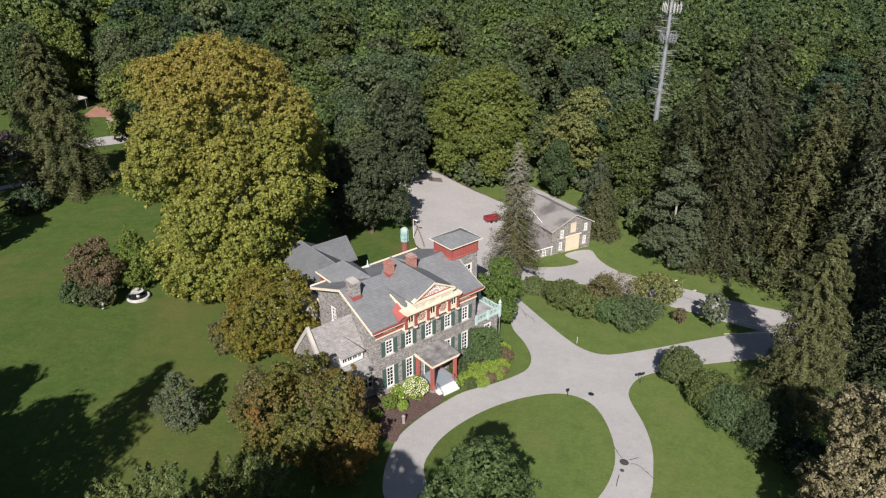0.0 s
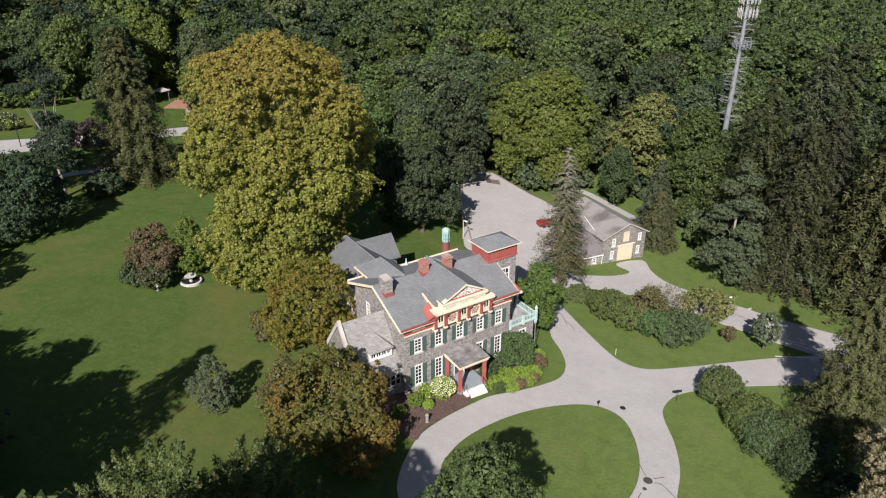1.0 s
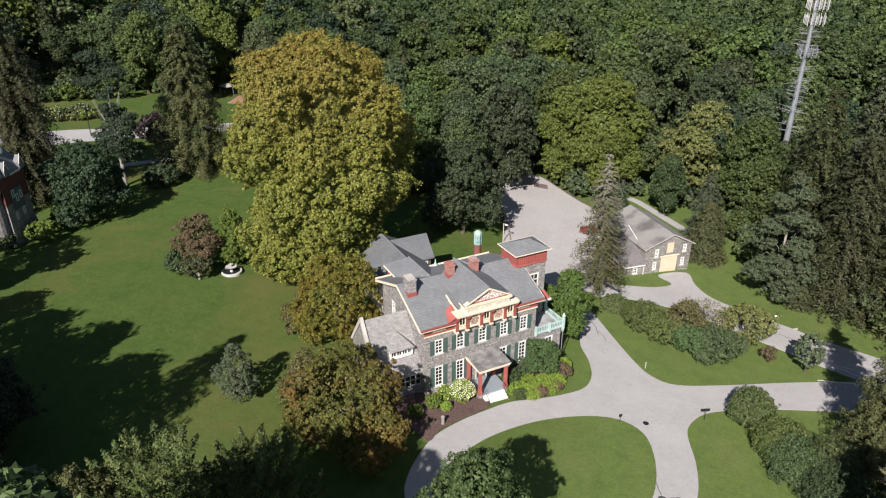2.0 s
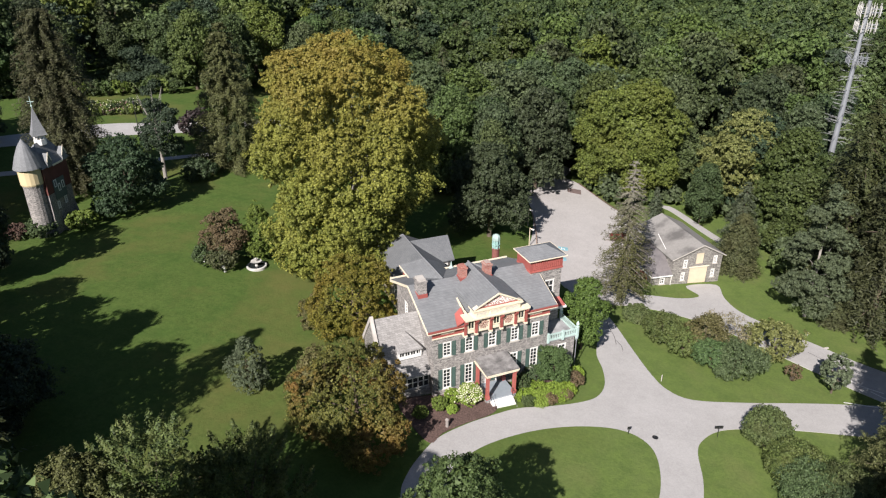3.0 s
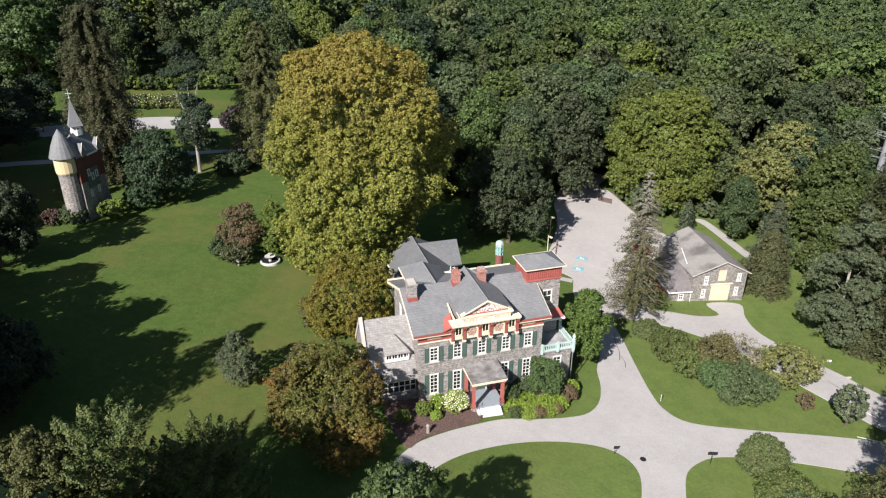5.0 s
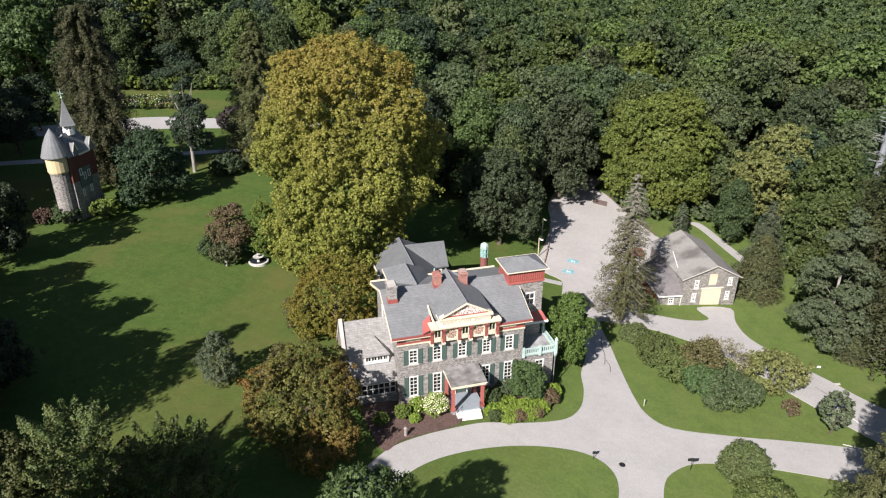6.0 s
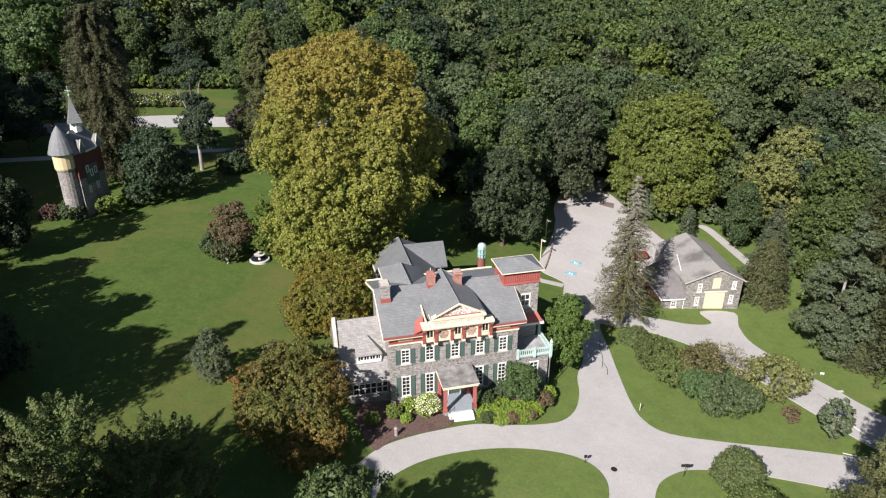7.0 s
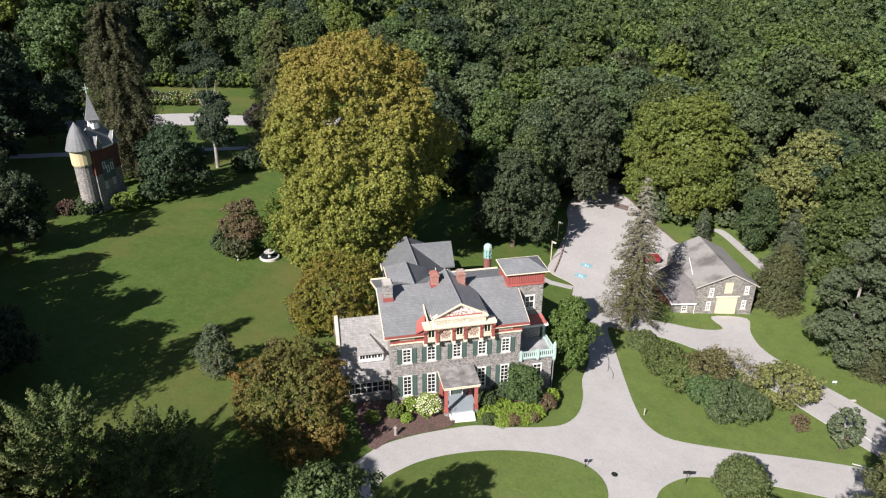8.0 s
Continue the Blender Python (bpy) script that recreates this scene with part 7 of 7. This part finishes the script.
fountain = thing("fountain", at_ground(-37.8, 74.2) @ Matrix.Scale(0.66, 4), "white stone tiered fountain in a round basin", "fountain")
part("basin", lathe(bmesh.new(), [(2.1, -0.2), (2.1, 0.42), (2.0, 0.5), (1.75, 0.5), (1.7, 0.2), (0.3, 0.16)], 28), LIMESTONE, fountain, "white round basin")
part("basin_water", lathe(bmesh.new(), [(1.69, 0.2), (1.69, 0.3)], 28), GLASS, fountain, "dark still water")
part("pedestal", lathe(bmesh.new(), [(0.4, 0.15), (0.3, 0.5), (0.18, 0.9), (0.22, 1.1)], 14), LIMESTONE, fountain)
part("bowl", lathe(bmesh.new(), [(0.2, 1.1), (1.0, 1.3), (1.12, 1.42), (1.0, 1.4), (0.15, 1.35), (0.12, 1.7)], 20), LIMESTONE, fountain)
part("upper_bowl", lathe(bmesh.new(), [(0.1, 1.7), (0.4, 1.82), (0.45, 1.9), (0.1, 1.88), (0.06, 2.15)], 16), LIMESTONE, fountain)
for x, y in ((-40.8, 71.2), (-44.9, 72.6)):
    urn = thing("garden_urn", at_ground(x, y), "small white stone urn on the lawn", "urn", "urns")
    part("foot", lathe(bmesh.new(), [(0.2, -0.05), (0.2, 0.1), (0.1, 0.2), (0.1, 0.4)], 12), WHITE, urn)
    part("vase", lathe(bmesh.new(), [(0.12, 0.4), (0.3, 0.65), (0.34, 0.9), (0.28, 0.88), (0.1, 0.6)], 14), WHITE, urn)
OLD_STONE = painted("old_grey_stone", (0.3, 0.27, 0.25), 0.9, 0.3)
stone = thing("marker_post", at_ground(-3.8, 52.6), "short grey stone post at the bed's edge", "post")
part("shaft", lathe(bmesh.new(), [(0.17, -0.2), (0.15, 0.85)], 8), OLD_STONE, stone)
part("cap", lathe(bmesh.new(), [(0.2, 0.85), (0.2, 0.95), (0.06, 1.08)], 8), OLD_STONE, stone)


def low_sign(x, y, turn, h, w, label, panels=1):
    s = thing("low_sign", at_ground(x, y, turn), label, "sign")
    part("stake", lathe(bmesh.new(), [(0.03, -0.2), (0.03, h)], 6), BLACK, s)
    for i in range(panels):
        bm = bmesh.new()
        box(bm, -w / 2 + (i - (panels - 1) / 2) * w * 1.1, w / 2 + (i - (panels - 1) / 2) * w * 1.1, -0.02, 0.02, h, h + 0.32)
        part("panel", bm, BLACK, s)


low_sign(13.1, 58.3, 30, 0.7, 0.3, "small dark lamp on a stake at the lawn's edge")
low_sign(21.6, 61.4, 20, 1.1, 0.38, "small dark double sign on a stake", 2)
pole = thing("marker_pole", at_ground(16.0, 69.1), "white plastic marker pole on the lawn", "pole")
part("tube", lathe(bmesh.new(), [(0.05, -0.2), (0.05, 0.8), (0.03, 0.85)], 8), CEMENT, pole)
board = thing("notice_board", at_ground(33.5, 87.0, 20) @ Matrix.Scale(0.42, 4), "small white notice board on posts", "sign")
for dx in (-0.4, 0.4):
    part("post", box(bmesh.new(), dx - 0.04, dx + 0.04, -0.04, 0.04, -0.2, 1.0), STEEL, board)
part("board", box(bmesh.new(), -0.55, 0.55, -0.075, -0.045, 0.55, 1.15), WHITE, board)
slabst = thing("stone_slab", at_ground(35.4, 84.6, 30) @ Matrix.Scale(0.45, 4), "pale stone slab lying in the grass", "stone")
part("block", box(bmesh.new(), -0.7, 0.7, -0.22, 0.22, -0.1, 0.3), CEMENT, slabst)


def disc(name, x, y, r, m, label, cat, lift):
    bm = bmesh.new()
    vs = [bm.verts.new((x + r * math.cos(a), y + r * math.sin(a), gz(x, y) + lift - 0.063 * r * math.cos(a) - 0.0255 * r * math.sin(a))) for a in [2 * math.pi * i / 20 for i in range(20)]]
    top = bm.faces.new(vs)
    ex = bmesh.ops.extrude_face_region(bm, geom=[top])
    for v in [g for g in ex["geom"] if isinstance(g, bmesh.types.BMVert)]:
        v.co.z += 0.02
    return tagged(part(name, bm, m), label, cat)


disc("drain_cover", 15.7, 58.9, 0.3, BLACK, "dark iron drain grate in the drive", "drain", 0.055)
disc("manhole_cover", 16.75, 48.6, 0.42, ASPHALT, "round dark manhole cover in the drive", "manhole", 0.055)
disc("manhole_cover", 16.3, 47.5, 0.2, ASPHALT, "small round cover in the drive", "manhole", 0.055)


def strip(name, pts, w, m, label, cat, lift):
    """A narrow band over the ground along pts."""
    line = curve_pts([Vector(p) for p in pts], False, 5)
    bm = bmesh.new()
    rows = []
    for i, p in enumerate(line):
        d = (line[min(i + 1, len(line) - 1)] - line[max(i - 1, 0)]).normalized()
        nrm = Vector((-d.y, d.x))
        rows.append([bm.verts.new((q.x, q.y, gz(q.x, q.y) + lift)) for q in (p + nrm * w / 2, p - nrm * w / 2)])
    for a, b in zip(rows, rows[1:]):
        bm.faces.new((a[0], a[1], b[1], b[0]))
    return tagged(part(name, bm, m), label, cat, kind="structure")


TAR = painted("tar_seam", (0.035, 0.034, 0.033), 0.6)
for pts in (((16.3, 50.6), (16.5, 49.6), (16.7, 49.1)), ((17.3, 48.4), (18.0, 48.2), (19.0, 46.6)), ((15.9, 46.9), (15.5, 46.0), (15.3, 45.4)), ((17.3, 48.9), (18.3, 49.3)),
            ((10.6, 74.6), (10.2, 76.5), (9.4, 78.4), (8.9, 80.4)), ((11.5, 73.4), (11.2, 74.6), (10.5, 75.6)), ((33.0, 82.6), (35.2, 81.0), (37.0, 80.2))):
    strip("tar_seam", pts, 0.055, TAR, "dark tar seam in the worn drive", "crack", 0.09)
for pts in (((35.2, 72.9), (38.0, 73.3), (41.6, 73.9)), ((38.6, 76.4), (40.2, 75.4), (41.9, 74.7)), ((36.0, 78.6), (37.8, 77.2), (40.0, 76.6))):
    strip("road_marking", pts, 0.16, WHITE, "worn white painted line on the drive", "road marking", 0.09)
strip("kerb", ((-1.4, 131.0), (2.0, 126.2), (5.9, 121.2), (10.2, 116.0)), 0.3, painted("brown_kerb", (0.16, 0.10, 0.08), 0.9), "low brown kerb along the parking lot", "kerb", 0.1)
draped("lot_patch", [(-3.0, 127.2), (-0.4, 127.0), (0.0, 124.6), (-2.6, 124.8)], painted("brown_patch", (0.17, 0.125, 0.115), 0.9, 0.3), 0.095, "dark asphalt patch in the gravel", "patch", False, 2.0, 0.02)
draped("side_path", [(-4.4, 92.2), (-2.2, 91.5), (0.9, 91.9), (0.9, 90.9), (-2.2, 90.5), (-4.4, 91.0)], DRIVE, 0.05, "narrow pale path to the parking lot", "path", False, 2.0)

# the two painted parking bays
for x, y in ((0.4, 99.2), (0.7, 95.5)):
    m = at_ground(x, y, 8, 0.085) @ pose(0, 0, 0, -1.5, 3.6, 0)
    bay = thing("parking_mark", m, "blue painted accessible parking mark on the gravel", "road marking", "parking marks")
    part("blue_field", box(bmesh.new(), -0.8, 0.8, -0.6, 0.6, -0.005, 0.012), BLUE_MARK, bay)
    bm = bmesh.new()
    box(bm, -0.25, -0.1, -0.35, 0.35, 0.013, 0.02), box(bm, -0.1, 0.3, -0.05, 0.08, 0.013, 0.02), box(bm, 0.2, 0.32, -0.4, -0.05, 0.013, 0.02)
    part("white_symbol", bm, WHITE, bay)

# low timber barriers along the lot
TIMBER = painted("weathered_timber", (0.30, 0.22, 0.18), 0.9, 0.3)
for i in range(15):
    f = i / 14
    x, y = -2.9 - 2.4 * f - 1.4 * f * f, 94.4 + 16.6 * f
    a = math.degrees(math.atan2(16.6, -2.4 - 2.8 * f))
    b = thing("timber_barrier", at_ground(x, y, a), "low brown timber barrier at the lot's edge", "barrier", "timber barriers")
    part("rail", box(bmesh.new(), -0.45, 0.45, -0.08, 0.08, 0.18, 0.34), TIMBER, b)
    for dx in (-0.35, 0.35):
        part("stub", box(bmesh.new(), dx - 0.07, dx + 0.07, -0.07, 0.07, -0.1, 0.176), TIMBER, b)

# lot lamps
for x, y in ((-4.6, 97.6), (-6.3, 105.2)):
    lp = thing("lot_lamp", at_ground(x, y, -20), "thin pale lamp post with a small white head", "lamp post", "lot lamps")
    part("post", lathe(bmesh.new(), [(0.07, -0.2), (0.06, 3.2)], 8), BUFF, lp)
    part("arm", box(bmesh.new(), 0.0, 0.5, -0.03, 0.03, 3.1, 3.17), BUFF, lp)
    part("head", box(bmesh.new(), 0.28, 0.72, -0.14, 0.14, 2.98, 3.1), WHITE, lp)
rp = thing("road_lamp", at_ground(-92.8, 118.2), "tall dark lamp post beside the far road", "lamp post")
part("post", lathe(bmesh.new(), [(0.1, -0.2), (0.06, 5.5)], 8), BLACK, rp)
part("head", lathe(bmesh.new(), [(0.1, 5.5), (0.24, 5.7), (0.2, 6.1), (0.05, 6.3)], 8), BLACK, rp)

# a red car parked behind the spruce, given the made-up shape of an open trailer
tr = thing("red_trailer", at_ground(8.2, 106.4, 25, 0.08) @ Matrix.Scale(0.8, 4), "dark red car beside the barn, built as an open trailer", "trailer")
bm = bmesh.new()
box(bm, -1.5, 1.5, -0.8, 0.8, 0.45, 0.55), box(bm, -1.5, 1.5, -0.85, -0.8, 0.45, 1.25), box(bm, -1.5, 1.5, 0.8, 0.85, 0.45, 1.25), box(bm, -1.55, -1.5, -0.85, 0.85, 0.45, 1.25), box(bm, 1.5, 1.55, -0.85, 0.85, 0.45, 1.25)
part("body", bm, painted("dark_red_enamel", (0.22, 0.025, 0.035), 0.4), tr)
for sx in (-0.55, 0.55):
    for sy in (-0.92, 0.92):
        bm = lathe(bmesh.new(), [(0.32, -0.09), (0.34, 0.0), (0.32, 0.09)], 14)
        part("wheel", bm, BLACK, tr, "", pose(sx, sy, 0.33, 90, 0, 0))
part("drawbar", box(bmesh.new(), 1.55, 2.5, -0.05, 0.05, 0.42, 0.5), BLACK, tr)

# red clutter in front of the lean-to
for i, (x, y) in enumerate(((12.2, 95.6), (11.4, 97.4), (10.6, 99.2))):
    bn = thing("red_bin", at_ground(x, y, 30, 0.08), "red painted bin beside the lean-to", "bin", "red bins")
    part("tub", box(bmesh.new(), -0.5, 0.5, -0.4, 0.4, 0.05, 0.95), BRIGHT_RED, bn)
    part("lid", box(bmesh.new(), -0.54, 0.54, -0.44, 0.44, 0.954, 1.05), RED, bn)

# rose garden across the far road
PINK_FLOWER = painted("pink_blossom", (0.6, 0.34, 0.33), 0.7)
rr_ = random.Random(4)
roses = [shrub("rose_bush", "flowering rose bush in the garden rows", -113.4, 116.6, 1.7, 1.0, m, 300 + k, 10, 7, 9, 0.16, group="garden roses") for k, m in enumerate((L_SILVER, L_SHRUB, L_LIME, L_GREEN))]
brng = np.random.default_rng(15)
for k, t in enumerate(roses):
    bm = bmesh.new()
    for d in spread(brng, 6, 0.0):
        bmesh.ops.create_icosphere(bm, subdivisions=1, radius=0.11, matrix=Matrix.Translation(Vector(d * np.array([0.98, 0.98, 0.9])) + Vector((0, 0, 0.85))))
    part("blossoms", bm, PINK_FLOWER if k == 1 else FLOWER, t, "pale rose blossoms")
    t.matrix_basis = at_ground(-113.4 + 0.5 * k, 116.6 + 1.4 * k)
for r in range(4):
    for i in range(11):
        f = i / 10
        x, y = -112.6 + 12.0 * f - 1.7 * r + rr_.uniform(-0.4, 0.4), 117.6 + 11.6 * f + 1.7 * r + rr_.uniform(-0.4, 0.4)
        copy_thing(rr_.choice(roses), at_ground(x, y, rr_.uniform(0, 360)) @ Matrix.Scale(rr_.uniform(0.7, 1.2), 4))
prng = np.random.default_rng(8)
for i in range(14):
    f = i / 13
    shrub("garden_hedge", "rough light green hedge behind the garden", -136 + 29 * f, 122 + 27 * f, 3.6, 2.4, L_FRESH if i % 3 else L_LIME, 320 + i, 14, 8, 10, 0.24, group="garden hedge")

# the terrace with its white awning beyond the road
draped("brick_terrace", [(-83, 155.5), (-76.5, 157.5), (-78.5, 164), (-84.5, 166)], painted("pink_brick_paving", (0.36, 0.19, 0.13), 0.9), 0.06, "pinkish brick terrace", "terrace", False, 3.0)
strip("garden_path", ((-70.0, 144.4), (-72.2, 148.6), (-74.6, 151.6), (-77.4, 157.4)), 1.6, painted("pale_pink_path", (0.38, 0.28, 0.22), 0.9), "narrow pinkish garden path", "path", 0.06)
aw = thing("awning", at_ground(-87.0, 163.5, 20), "white cloth awning on four posts", "awning")
for dx in (-1.6, 1.6):
    for dy in (-1.6, 1.6):
        part("post", lathe(bmesh.new(), [(0.05, -0.2), (0.05, 2.3)], 6, dx, dy), STEEL, aw)
part("cover", lathe(bmesh.new(), [(2.0, 2.25), (1.95, 2.4), (0.1, 3.1)], 4), CEMENT, aw)
